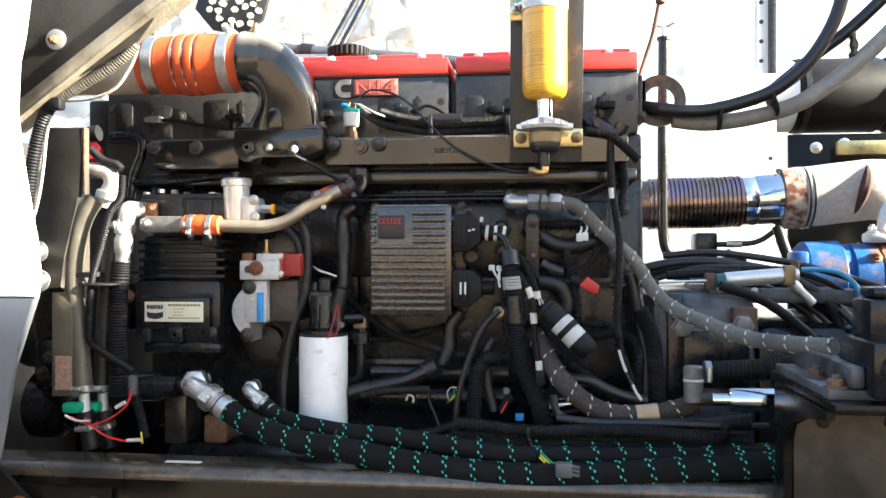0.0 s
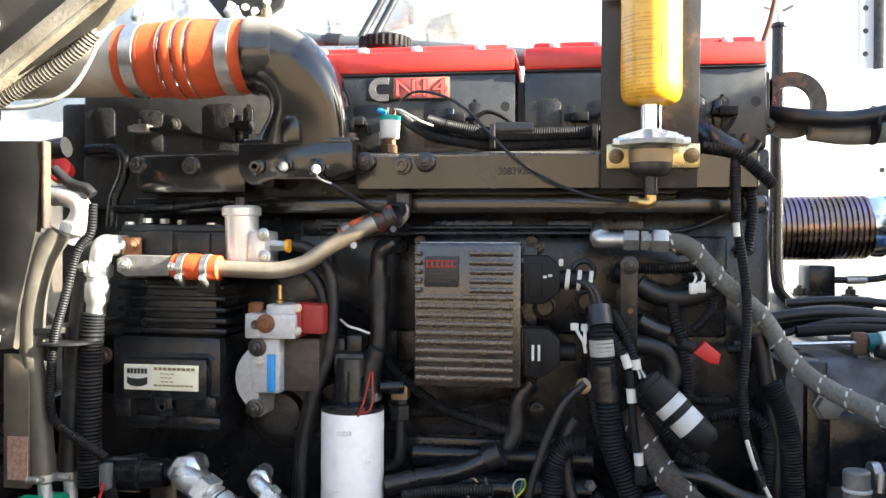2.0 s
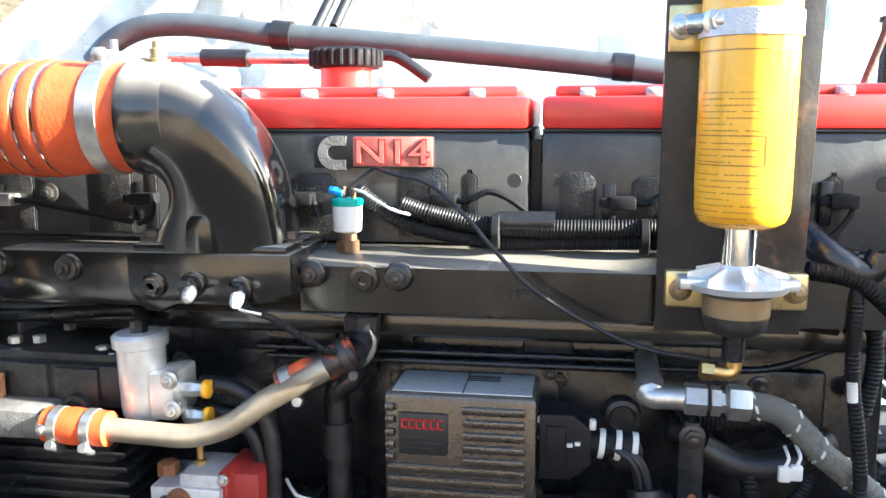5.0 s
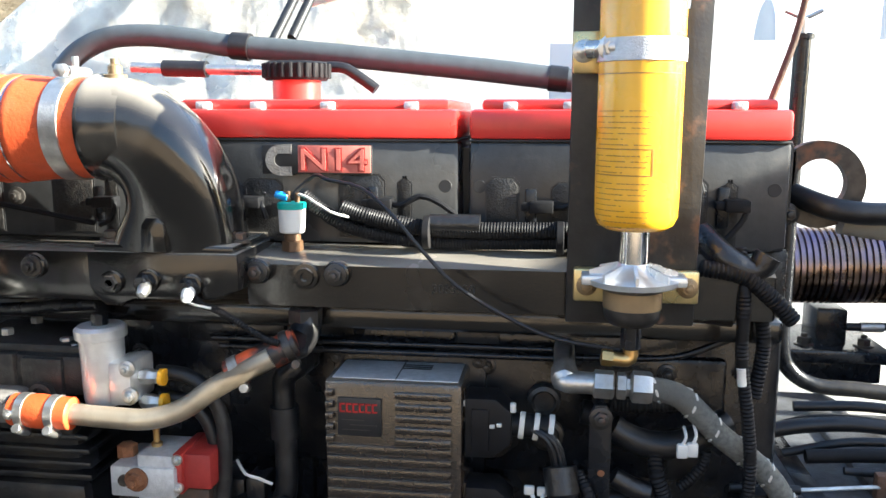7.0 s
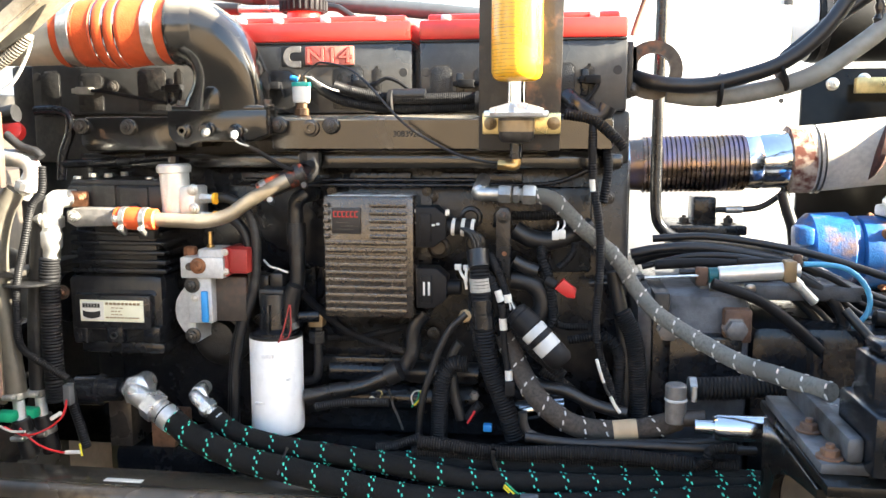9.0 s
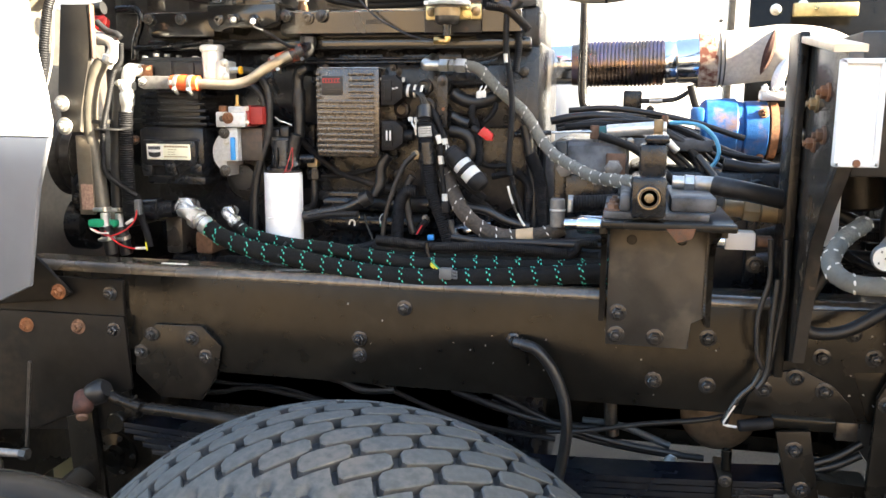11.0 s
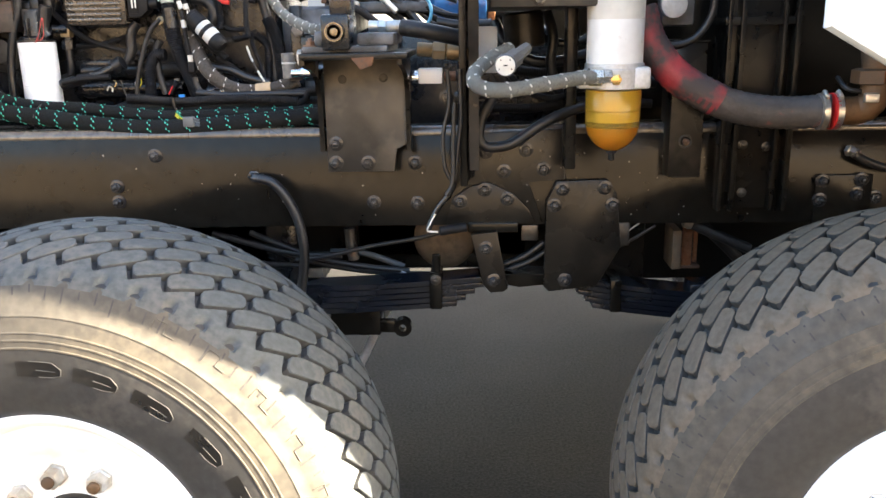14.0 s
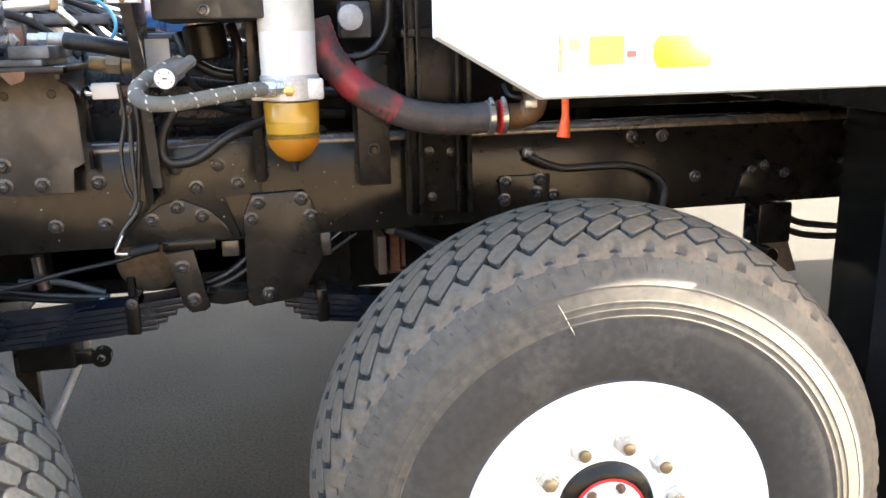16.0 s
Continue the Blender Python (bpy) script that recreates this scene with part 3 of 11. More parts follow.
    for a, r0, r1, lean in ticks:
        rs_ = [r0 + (r1 - r0) * k / 7 for k in range(8)]
        part("mould_line", tube(BM(), [pt(a + lean * (1 - k / 7), side(r) - 0.0003, r) for k, r in enumerate(rs_)], 0.00045, 6, 0.004), M_CLOTHL, tyre, "pale moulding line")
    # tread: slanting six-sided blocks; saw-tooth grooves run round the tyre, with an open pit at each step
    bm, wall = BM(), BM()
    nb, rows = 56, 5
    da = 2 * math.pi / nb
    y_lo = 0.075
    dy = (W - 2 * y_lo) / rows
    step, lead = Vector((-0.27, dy * 0.52)), 0.18  # the pit's slant; how far each row leads the last, in pitches
    g = Vector((1.0, 0.0)) + step
    h = Vector((lead, dy)) - step

    def inset(poly, gaps):
        """Moves each side of a turning polygon inwards by its own gap, in metres."""
        lines = []
        for (p, q), gap in zip(zip(poly, poly[1:] + poly[:1]), gaps):
            d = (q - p).normalized()
            lines.append((p + Vector((d.y, -d.x)) * gap, d))
        out = []
        for (p, d), (q, e) in zip([lines[-1]] + lines[:-1], lines):
            k = ((q - p).x * e.y - (q - p).y * e.x) / (d.x * e.y - d.y * e.x)
            out.append(p + d * k)
        return out

    m_ = da * R  # one pitch in metres
    for k in range(rows):
        for i in range(nb):
            foot = Vector((i + tread_at + lead * k, y_lo + dy * k)) - step / 2
            poly = [foot + step]
            for d in (h, g, -step, -h, -g):
                poly.append(poly[-1] + d)
            poly = [Vector((a * m_, y)) for a, y in poly]
            mid = inset(poly, (0.0020, 0.0034, 0.0072, 0.0020, 0.0034, 0.0072))
            c = sum(mid, Vector((0, 0))) / 6
            # round the corners: two points near each
            rnd = []
            for q in range(6):
                p0, p1, p2 = mid[q - 1], mid[q], mid[(q + 1) % 6]
                rnd += [p1.lerp(p0, 0.0065 / (p0 - p1).length), p1.lerp(p2, 0.0065 / (p2 - p1).length)]
            n = len(rnd)
            top = [p.lerp(c, 0.06) for p in rnd]
            tv = [bm.verts.new(pt(p.x / R, p.y, cr(p.y))) for p in top]
            mv = [bm.verts.new(pt(p.x / R, p.y, cr(p.y) - 0.0018)) for p in rnd]
            bm.faces.new(tv)
            wv = [wall.verts.new(pt(p.x / R, p.y, cr(p.y) - 0.0018)) for p in rnd]
            lv = [wall.verts.new(pt(p.x / R, p.y, cr(p.y) - 0.018)) for p in (q.lerp(c, -0.03) for q in rnd)]
            for j in range(n):
                q = (j + 1) % n
                bm.faces.new((mv[j], mv[q], tv[q], tv[j]))
                wall.faces.new((lv[j], lv[q], wv[q], wv[j]))
    part("tread", bm, tread_mat, tyre, "dusty tread faces in staggered rows", kind="stuff", smooth=30)
    part("tread_side", wall, M_GROOVE, tyre, "darker sides of the tread blocks", kind="stuff", smooth=30)
    # solid shoulder ribs: saw-tooth inner edge along the first groove, scalloped pockets along the outer edge
    for far in (0, 1):
        bm = BM()
        m = nb * 10
        vs = []
        for i in range(m):
            f = ((i + 0.5) / 10) % 1.0
            # along the groove: rising over g, falling back over the pit
            u = (f - 0.135) % 1.0
            z = dy * 0.52 * (u / 0.73 if u < 0.73 else (1 - u) / 0.27) - dy * 0.26
            ed = y_lo + z - (0.0034 if u < 0.73 else 0.0058)
            at = (i + 0.5) / 10 + tread_at + (lead * rows if far else 0)
            a = at * da * (-1 if far else 1)
            pk = max(0.0, 1 - (abs((i % 10) - 5) / 2.0) ** 2) * 0.011
            s = [(0.024, R - 0.068), (0.030 + pk * 0.3, R - 0.054 - pk * 0.2), (0.0345 + pk * 0.9, cr(0.036) - 0.004 - pk * 0.7), (0.040 + pk, cr(0.041 + pk) - pk * 0.55), (0.0535, cr(0.0535)), (max(0.055, ed - 0.003), cr(ed - 0.003)), (max(0.0555, ed), cr(ed) - 0.003), (max(0.056, ed), cr(ed) - 0.03)]
            vs.append([bm.verts.new(pt(a, y if not far else W - y, r)) for y, r in s])
        for i in range(m):
            for j in range(7):
                q = (vs[i][j], vs[i][j + 1], vs[(i + 1) % m][j + 1], vs[(i + 1) % m][j])
                bm.faces.new(q)
        part("shoulder_rib", bm, tread_mat, tyre)
    # short radial slits below the shoulder
    bm = BM()
    for i in range(nb * 2):
        a = 2 * math.pi * (i + 0.25) / (nb * 2)
        r1 = R - 0.062 - 0.004 * (i % 2)
        r0 = r1 - 0.012 - 0.007 * (i * 7 % 3)
        q = [bm.verts.new(pt(a + sx * 0.0026 + (0.004 if r == r0 else 0), side(r) - 0.0012, r)) for sx, r in ((-1, r0), (1, r0), (1, r1), (-1, r1))]
        bm.faces.new(q)
    part("sipe", bm, M_TYRE, tyre, kind="stuff")
    # wheel disc dished behind its rim
    dp = [(0.088, 0.01), (0.086, 0.10), (0.084, 0.178), (0.072, 0.20), (0.055, 0.228), (0.05, 0.250), (0.046, 0.262), (0.024, 0.272), (0.012, 0.282), (0.002, 0.292), (0.0, 0.298), (0.006, 0.303), (0.05, 0.298), (0.2, 0.27), (0.21, 0.05)]
    part("wheel_disc", lathe(BM(), (cx, yf, cz), (0, 1, 0), dp, 96), M_WPAINT, w, "white painted steel wheel disc")
    hub = part("hub", lathe(BM(), (cx, yf + 0.062, cz), (0, 1, 0), [(0.0, 0.02), (0.002, 0.074), (0.006, 0.084), (0.014, 0.096), (0.022, 0.098), (0.026, 0.1)], 48), M_RAIL, w, "black hub with a bright cap")
    part("hub_cap", lathe(BM(), (cx, yf + 0.046, cz), (0, 1, 0), [(0.0, 0.03), (0.003, 0.054), (0.008, 0.064), (0.02, 0.07)], 40), M_ALUC, hub, "dull aluminium hub cap with a red gasket")
    part("gasket", lathe(BM(), (cx, yf + 0.0605, cz), (0, 1, 0), [(0.0, 0.069), (0.0, 0.0735), (0.003, 0.073), (0.004, 0.069)], 40), M_REDPL, hub)
    for i in range(6):
        a = i * math.pi / 3 + 0.3
        bolt((cx + 0.058 * math.sin(a), yf + 0.053, cz + 0.058 * math.cos(a)), hub, r=0.0075, h=0.007, material=M_RUST)
    for i in range(10):
        a = 2 * math.pi * i / 10 + phase
        p = Vector((cx + 0.143 * math.sin(a), yf + 0.0845, cz + 0.143 * math.cos(a)))
        m = nut_mats[i % len(nut_mats)]
        nut = part("wheel_nut", lathe(BM(), p, (0, -1, 0), [(0, 0.0235), (0.006, 0.023), (0.008, 0.0205), (0.024, 0.020), (0.030, 0.0175), (0.031, 0.012)], 6, phase=a), m, w)
        part("stud", lathe(BM(), p, (0, -1, 0), [(0.028, 0.0125), (0.037, 0.0118), (0.040, 0.008)], 14), stud_mat, nut)
    w.rotation_euler.z = -steer
    return w


wheel(-0.016, 0.865, 0.537, 0.600, 0.047, M_TREAD, 0.565, 0.397, ((-0.338, 0.440, 0.491, 0.0),),
      [(q, 0.1) for q in (0.062, 0.315, 0.585, 0.875, 1.15, -1.9, 2.2)], [0.44 + 0.2 * k for k in range(5)],
      (M_ZINC, M_ZINC2, M_ZINC), M_RUSTB, "truck wheel with a wide grey dusty tyre and white painted disc")
wheel(1.6165, 0.833, 0.558, 0.596, 0.1115, M_TREADB, 0.2, 0.2266, ((-0.27, 0.418, 0.478, 0.03),), (), (),
      (M_ZINC, M_ZINC2), M_BRASSD, "truck wheel with a wide brown dusty tyre and white painted disc")


# ---- unseen blocks behind the side tank, added to keep the sun off ----
rb = thing("sun_blocks", (3.6, 1.9, 0.3), "unseen black steel blocks behind the tank, added to cut the sun", "truck body")
# deck and boxes are placed only for the shadows that they cast
part("deck", box(BM(), 3.1, 7.5, 0.75, 3.65, 1.02, 1.3, 0.02), M_RAILB, rb)
part("far_locker", box(BM(), 3.1, 7.5, 3.1, 3.65, 1.3, 2.4, 0.02), M_RAILB, rb)
part("floor_plate", box(BM(), 1.15, 3.1, 1.66, 3.1, 1.28, 1.38, 0.01), M_RAILB, rb)
part("boom_foot", box(BM(), 1.5, 2.1, 0.9, 1.34, 2.02, 2.3, 0.02), M_RAILB, rb)
part("boom_side", box(BM(), 1.5, 2.1, 0.58, 0.9, 1.9, 2.6, 0.02), M_RAILB, rb)
part("boom_link", box(BM(), 2.05, 2.35, 1.1, 1.3, 2.08, 2.25, 0.02), M_RAILB, rb)
part("locker", box(BM(), 2.3, 6.5, 0.6, 1.078, 1.3, 2.08, 0.02), M_RAILB, rb)
part("house", box(BM(), 2.3, 6.5, 1.08, 1.62, 1.3, 2.83, 0.02), M_RAILB, rb)

# ---- radiator and fan shroud ahead of the engine ----
rd = thing("radiator", (-1.3, 1.9, 0.9), "dark dusty truck radiator with its fan shroud", "radiator")
part("core", box(BM(), -1.62, -1.50, 1.5, 2.6, 0.55, 1.95, 0.01), M_PLATE, rd)
part("fan_shroud", prism(BM(), [(1.52, 0.75), (2.58, 0.75), (2.58, 1.75), (1.52, 1.75)], -1.5, -1.33, 0.02, axis="x"), M_BROWN, rd, "brown-black fan shroud")
# olive sheet added in place of the dim greenery and shade past the engine
ff = thing("olive_backing", (-1.9, 2.6, 0.4), "dull olive sheet added for the dim background past the engine", "fender")
part("skin", box(BM(), -3.4, -1.12, 2.62, 2.65, 0.0, 1.58, 0.006), M_OLIVE, ff)
cm = thing("front_crossmember", (-1.3, 1.6, 0.6), "black chassis crossmember under the radiator", "crossmember")
part("beam", box(BM(), -1.50, -1.30, 1.42, 2.3, 0.5, 1.0, 0.01), M_RAILB, cm)
# ---- engine ----
COVER_Y = 1.70
engine = thing("engine", (-0.2, 1.9, 1.2), "black painted six-cylinder diesel truck engine", "engine")
part("block", box(BM(), -0.86, 0.20, 1.72, 2.2, 1.25, 1.80, 0.02), M_ENGINE, engine)
part("cylinder_head", box(BM(), -0.955, 0.195, 1.712, 2.05, 1.78, 1.875, 0.008), M_CAST, engine)
part("oil_pan", box(BM(), -0.78, 0.18, 1.62, 2.16, 0.80, 1.25, 0.03), M_ENGINE, engine)
# raised lands along the block under the manifold
for x0, x1 in ((-0.33, -0.2), (-0.145, 0.005), (-0.55, -0.42)):
    part("land", box(BM(), x0, x1, 1.70, 1.73, 1.738, 1.765, 0.004), M_ENGINE, engine)
part("side_cover", boxf(BM(), -0.502, 0.131, 1.581, 1.738, 1.705, 1.73, 0.006), M_ENGINE, engine)
part("side_cover", boxf(BM(), -0.665, -0.388, 1.494, 1.771, 1.71, 1.73, 0.01), M_ENGINE, engine)
part("rear_plate", boxf(BM(), 0.133, 0.192, 1.283, 1.801, 1.74, 2.1, 0.006), M_ENGINE, engine)
part("front_gear_case", boxf(BM(), -1.001, -0.947, 1.288, 1.969, 1.72, 2.1, 0.008), M_CAST, engine)
# oil cooler tubes low on the block
for k, (z, r) in enumerate(((1.385, 0.021), (1.335, 0.026))):
    part("oil_gallery", cyl(BM(), (-0.36, 1.70, z), (-0.07, 1.70, z), r, 20), M_ENGINE, engine)
# cam follower covers and bolt heads
for x in (-0.62, -0.40, -0.16, 0.06, 0.16):
    for z in (1.72, 1.46):
        bolt((x, 1.705, z), engine, r=0.008, h=0.007)

# rocker housings with red covers
def rocker(x0, x1, cap=False, red=True):
    r = thing("rocker_housing", ((x0 + x1) / 2, 1.82, 1.87), "dark grey rocker housing with a red valve cover", "rocker housing", "rocker housings")
    part("housing", box(BM(), x0, x1, COVER_Y, 2.0, 1.872, 2.0, 0.006), M_CAST2, r)
    w = x1 - x0
    # smooth upper band and inset rough pads along the lower half
    for a, b, z in ((0.06, 0.16, 1.955), (0.27, 0.40, 1.95), (0.60, 0.75, 1.957), (0.80, 0.84, 1.955)):
        bm = BM()
        pts = [(x0 + a * w, 1.88), (x0 + b * w, 1.88), (x0 + b * w, z - 0.008), (x0 + b * w - 0.008, z), (x0 + a * w + 0.008, z), (x0 + a * w, z - 0.008)]
        part("pad", prism(bm, pts, COVER_Y - 0.0016, COVER_Y + 0.004, 0.0004), M_CAST, r)
        cx = x0 + (a + b) / 2 * w
        rim = [(px + (0.0022 if px > cx else -0.0022), pz + (0.002 if pz > 1.9 else -0.002)) for px, pz in pts]
        part("pad_edge", prism(BM(), rim, COVER_Y - 0.0006, COVER_Y + 0.003, 0), M_INK, r)
    for a in (0.035, 0.955):
        part("bolt_hole", lathe(BM(), (x0 + a * w, COVER_Y, 1.945), (0, -1, 0), [(0, 0.008), (0.0006, 0.0076)], 20), M_INK, r)
    for a in (0.46,):
        bolt((x0 + a * w, COVER_Y, 1.925), r, r=0.008, h=0.006)
    if red:
        bm = BM()
        box(bm, x0 + 0.001, x1 - 0.001, COVER_Y - 0.006, 2.0, 2.001, 2.037, 0.006)
        cover = part("valve_cover", bm, M_RED, r, "red painted valve cover")
        part("cover_top", box(BM(), x0 + 0.014, x1 - 0.014, COVER_Y + 0.014, 1.985, 2.034, 2.049, 0.005), M_RED, cover)
        for a in (0.13, 0.32, 0.56, 0.84):
            part("cover_clip", box(BM(), x0 + a * w - 0.008, x0 + a * w + 0.008, COVER_Y - 0.001, COVER_Y + 0.022, 2.036, 2.046, 0.002), M_ALUC, cover)
        part("cover_seam", box(BM(), x0 + 0.001, x1 - 0.001, COVER_Y - 0.003, 1.99, 1.9985, 2.0015, 0.001), M_INK, cover)
    return r


M_CAST2 = mat("satin_black_paint", (0.036, 0.037, 0.038), 0.33, var=0.2, scale=60, bump=0.06, bscale=200, dirt=(0.06, 0.056, 0.05), dirt_amt=0.2)
rocker(-0.567, -0.196)
rocker(-0.184, 0.187)
rocker(-0.945, -0.578)
# black filler strips stand in for the shade between the rocker housings
for x in (-0.190, -0.5725):
    part("gasket", box(BM(), x - 0.0055, x + 0.0055, 1.74, 1.96, 1.872, 1.99, 0), M_INK, engine)

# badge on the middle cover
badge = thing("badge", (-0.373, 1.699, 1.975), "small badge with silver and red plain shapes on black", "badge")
part("plate", boxf(BM(), -0.44, -0.302, 1.958, 1.994, 1.693, 1.701, 0.001), M_INK, badge)
cx, cy, cz = (-0.416, 1.692, 1.975)
bm = BM()
arc = [(cx + 0.019 * math.cos(a), cz + 0.019 * math.sin(a)) for a in [radians(90 + 15 * k) for k in range(13)]]
inn = [(cx + 0.008 * math.cos(a), cz + 0.008 * math.sin(a)) for a in [radians(270 - 15 * k) for k in range(13)]]
prism(bm, [(cx + 0.014, cz + 0.019)] + arc + [(cx + 0.014, cz - 0.019), (cx + 0.014, cz - 0.008)] + inn + [(cx + 0.014, cz + 0.008)], 1.6905, 1.694, 0)
part("silver_mark", bm, M_CASTG, badge)
x0, x1, z0, z1 = -0.394, -0.303, 1.96, 1.993
part("red_field", box(BM(), x0, x1, 1.6915, 1.6945, z0, z1, 0.0008), M_SALMON, badge)
part("letter_outline", lettering("N14", x0 + 0.003, x1 - 0.003, z0 + 0.002, z1 - 0.002, 1.6903, 0.0015, 0.05), M_REDC, badge, "dark red character outline")
part("lettering", lettering("N14", x0 + 0.0045, x1 - 0.0045, z0 + 0.0035, z1 - 0.0035, 1.6893, 0.0015, 0.0), M_SALMON, badge, "raised faded red characters")

# oil filler
filler = thing("oil_filler", (-0.448, 1.867, 2.065), "black ribbed filler cap on a red neck", "filler cap")
cx, cy, cz = (-0.448, 1.867, 2.057)
part("neck", lathe(BM(), (cx, 1.867, 2.04), (0, 0, 1), [(0, 0.04), (0.006, 0.034), (0.05, 0.034), (0.052, 0.03)], 28), M_RED, filler)
zc = (-0.448, 1.867, 2.078)[2]
cap = part("cap", lathe(BM(), (cx, 1.867, zc), (0, 0, 1), [(0, 0.043), (0.004, 0.046), (0.022, 0.046), (0.026, 0.04), (0.028, 0.01)], 36), M_LOOM, filler, "black ribbed plastic cap")
for k in range(26):
    a = 2 * math.pi * k / 26
    p = Vector((cx + 0.046 * math.cos(a), 1.867 + 0.046 * math.sin(a), zc + 0.003))
    part("rib", cyl(BM(), p, p + Vector((0, 0, 0.02)), 0.003, 8), M_LOOM, cap)

# ---- intake ----
manifold = thing("intake_manifold", (-0.2, 1.66, 1.8), "black cast intake manifold bolted along the engine", "intake manifold")
x0, x1, z0, z1 = -0.438, 0.084, 1.809, 1.862
bm = BM()
prism(bm, [(1.62, z0), (1.63, z0 - 0.004), (1.76, z0 - 0.02), (1.76, z1 + 0.012), (1.64, z1 + 0.004), (1.62, z1 - 0.004)], x0, 0.16, 0.005, axis="x")
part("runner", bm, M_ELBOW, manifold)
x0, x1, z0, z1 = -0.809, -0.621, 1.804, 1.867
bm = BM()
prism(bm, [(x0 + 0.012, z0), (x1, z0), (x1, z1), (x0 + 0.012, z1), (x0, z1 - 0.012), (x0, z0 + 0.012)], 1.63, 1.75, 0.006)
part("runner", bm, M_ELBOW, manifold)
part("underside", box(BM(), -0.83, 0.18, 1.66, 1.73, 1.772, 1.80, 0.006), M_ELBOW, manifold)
for p in ((-0.422, 1.618, 1.85), (-0.328, 1.618, 1.849), (-0.711, 1.628, 1.847), (-0.802, 1.628, 1.849)):
    b = part("stud_boss", lathe(BM(), p, (0, -1, 0), [(-0.004, 0.016), (0.003, 0.015), (0.005, 0.011)], 22), M_ELBOW, manifold)
    bolt(Vector(p) + Vector((0, -0.005, 0)), manifold, r=0.009, h=0.007, stud=True)
p = (-0.365, 1.618, 1.845)
part("plug", lathe(BM(), p, (0, -1, 0), [(-0.004, 0.016), (0.002, 0.015), (0.0025, 0.011), (0.006, 0.010), (0.006, 0.005), (0.003, 0.004)], 24), M_ELBOW, manifold)
x0, x1, z0, z1 = -0.217, -0.168, 1.829, 1.84
part("cast_number", lettering("3083920", x0, x1, z0, z1, 1.6185, 0.003), M_CAST, manifold)

# elbow on its flange
elbow = thing("intake_elbow", (-0.535, 1.66, 1.874), "large black cast intake elbow with bolted flange", "elbow")
ea = (-0.589, 1.605, 2.015)
outer = [Vector((x, 1.605, z)) for x, z in [(-0.598, 2.073), (-0.578, 2.073), (-0.556, 2.07), (-0.532, 2.06), (-0.509, 2.044), (-0.49, 2.024), (-0.474, 2.002), (-0.462, 1.98), (-0.454, 1.96), (-0.449, 1.94), (-0.4465, 1.919), (-0.445, 1.898), (-0.445, 1.872)]]
inner = [Vector((x, 1.605, z)) for x, z in [(-0.598, 1.957), (-0.59, 1.957), (-0.583, 1.955), (-0.577, 1.952), (-0.571, 1.947), (-0.567, 1.94), (-0.5665, 1.932), (-0.568, 1.924), (-0.572, 1.915), (-0.578, 1.906), (-0.585, 1.897), (-0.591, 1.886), (-0.598, 1.872)]]
rs = []
for k, (o, i) in enumerate(zip(outer, inner)):
    f = k / (len(outer) - 1)
    c, h = (o + i) / 2, (o - i) / 2
    dep = Vector((0, 0.058 - 0.008 * f, 0))
    n = 2.0 + 2.2 * f
    ring = []
    for j in range(40):
        a = 2 * math.pi * j / 40
        ca, sa = math.cos(a), math.sin(a)
        ring.append(c + h * math.copysign(abs(ca) ** (2 / n), ca) + dep * math.copysign(abs(sa) ** (2 / n), sa) + Vector((0, 0.026 * f, 0)))
    rs.append(ring)
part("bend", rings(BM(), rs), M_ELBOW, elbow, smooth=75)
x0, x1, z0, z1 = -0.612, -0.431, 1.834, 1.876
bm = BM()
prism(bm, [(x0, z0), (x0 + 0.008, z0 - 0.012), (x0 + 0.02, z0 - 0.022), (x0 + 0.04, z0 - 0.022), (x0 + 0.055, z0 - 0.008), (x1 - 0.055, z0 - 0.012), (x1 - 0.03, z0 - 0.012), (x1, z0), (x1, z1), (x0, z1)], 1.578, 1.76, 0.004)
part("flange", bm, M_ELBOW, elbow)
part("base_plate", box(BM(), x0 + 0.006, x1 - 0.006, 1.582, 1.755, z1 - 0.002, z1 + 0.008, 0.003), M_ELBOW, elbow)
bx, bz = -0.527, 1.896
part("boss", prism(BM(), [(bx - 0.016, z1), (bx + 0.016, z1), (bx + 0.014, bz + 0.012), (bx + 0.007, bz + 0.021), (bx - 0.007, bz + 0.021), (bx - 0.014, bz + 0.012)], 1.571, 1.66, 0.004), M_ELBOW, elbow)
for k, p in enumerate(((-0.582, 1.578, 1.84), (-0.5375, 1.578, 1.843), (-0.4865, 1.578, 1.839))):
    part("port_boss", lathe(BM(), p, (0, -1, 0), [(-0.003, 0.014), (0.004, 0.0135), (0.005, 0.010)], 22), M_ELBOW, elbow)
    if k == 0:
        part("plug", lathe(BM(), p, (0, -1, 0), [(0.004, 0.010), (0.009, 0.009), (0.009, 0.005), (0.005, 0.004)], 6), M_ELBOW, elbow)
    else:
        part("sensor_body", lathe(BM(), p, (0, -1, 0), [(0.003, 0.011), (0.014, 0.011), (0.015, 0.008), (0.022, 0.008)], 6), M_ENGINE, elbow)
        part("sensor_tip", lathe(BM(), Vector(p), (0.25, -1, -0.25), [(0.014, 0.0065), (0.02, 0.0075), (0.034, 0.006), (0.038, 0.003)], 18), M_ZINC if k == 1 else M_WHITEG, elbow)
for px in (0.012, 0.12):
    bolt((x0 + px, 1.615, z1 + 0.008), elbow, axis=(0, 0, 1), r=0.009, h=0.008, stud=False)
bolt((x1 - 0.014, 1.62, z1 + 0.008), elbow, axis=(0, 0, 1), r=0.009, h=0.008, stud=False)
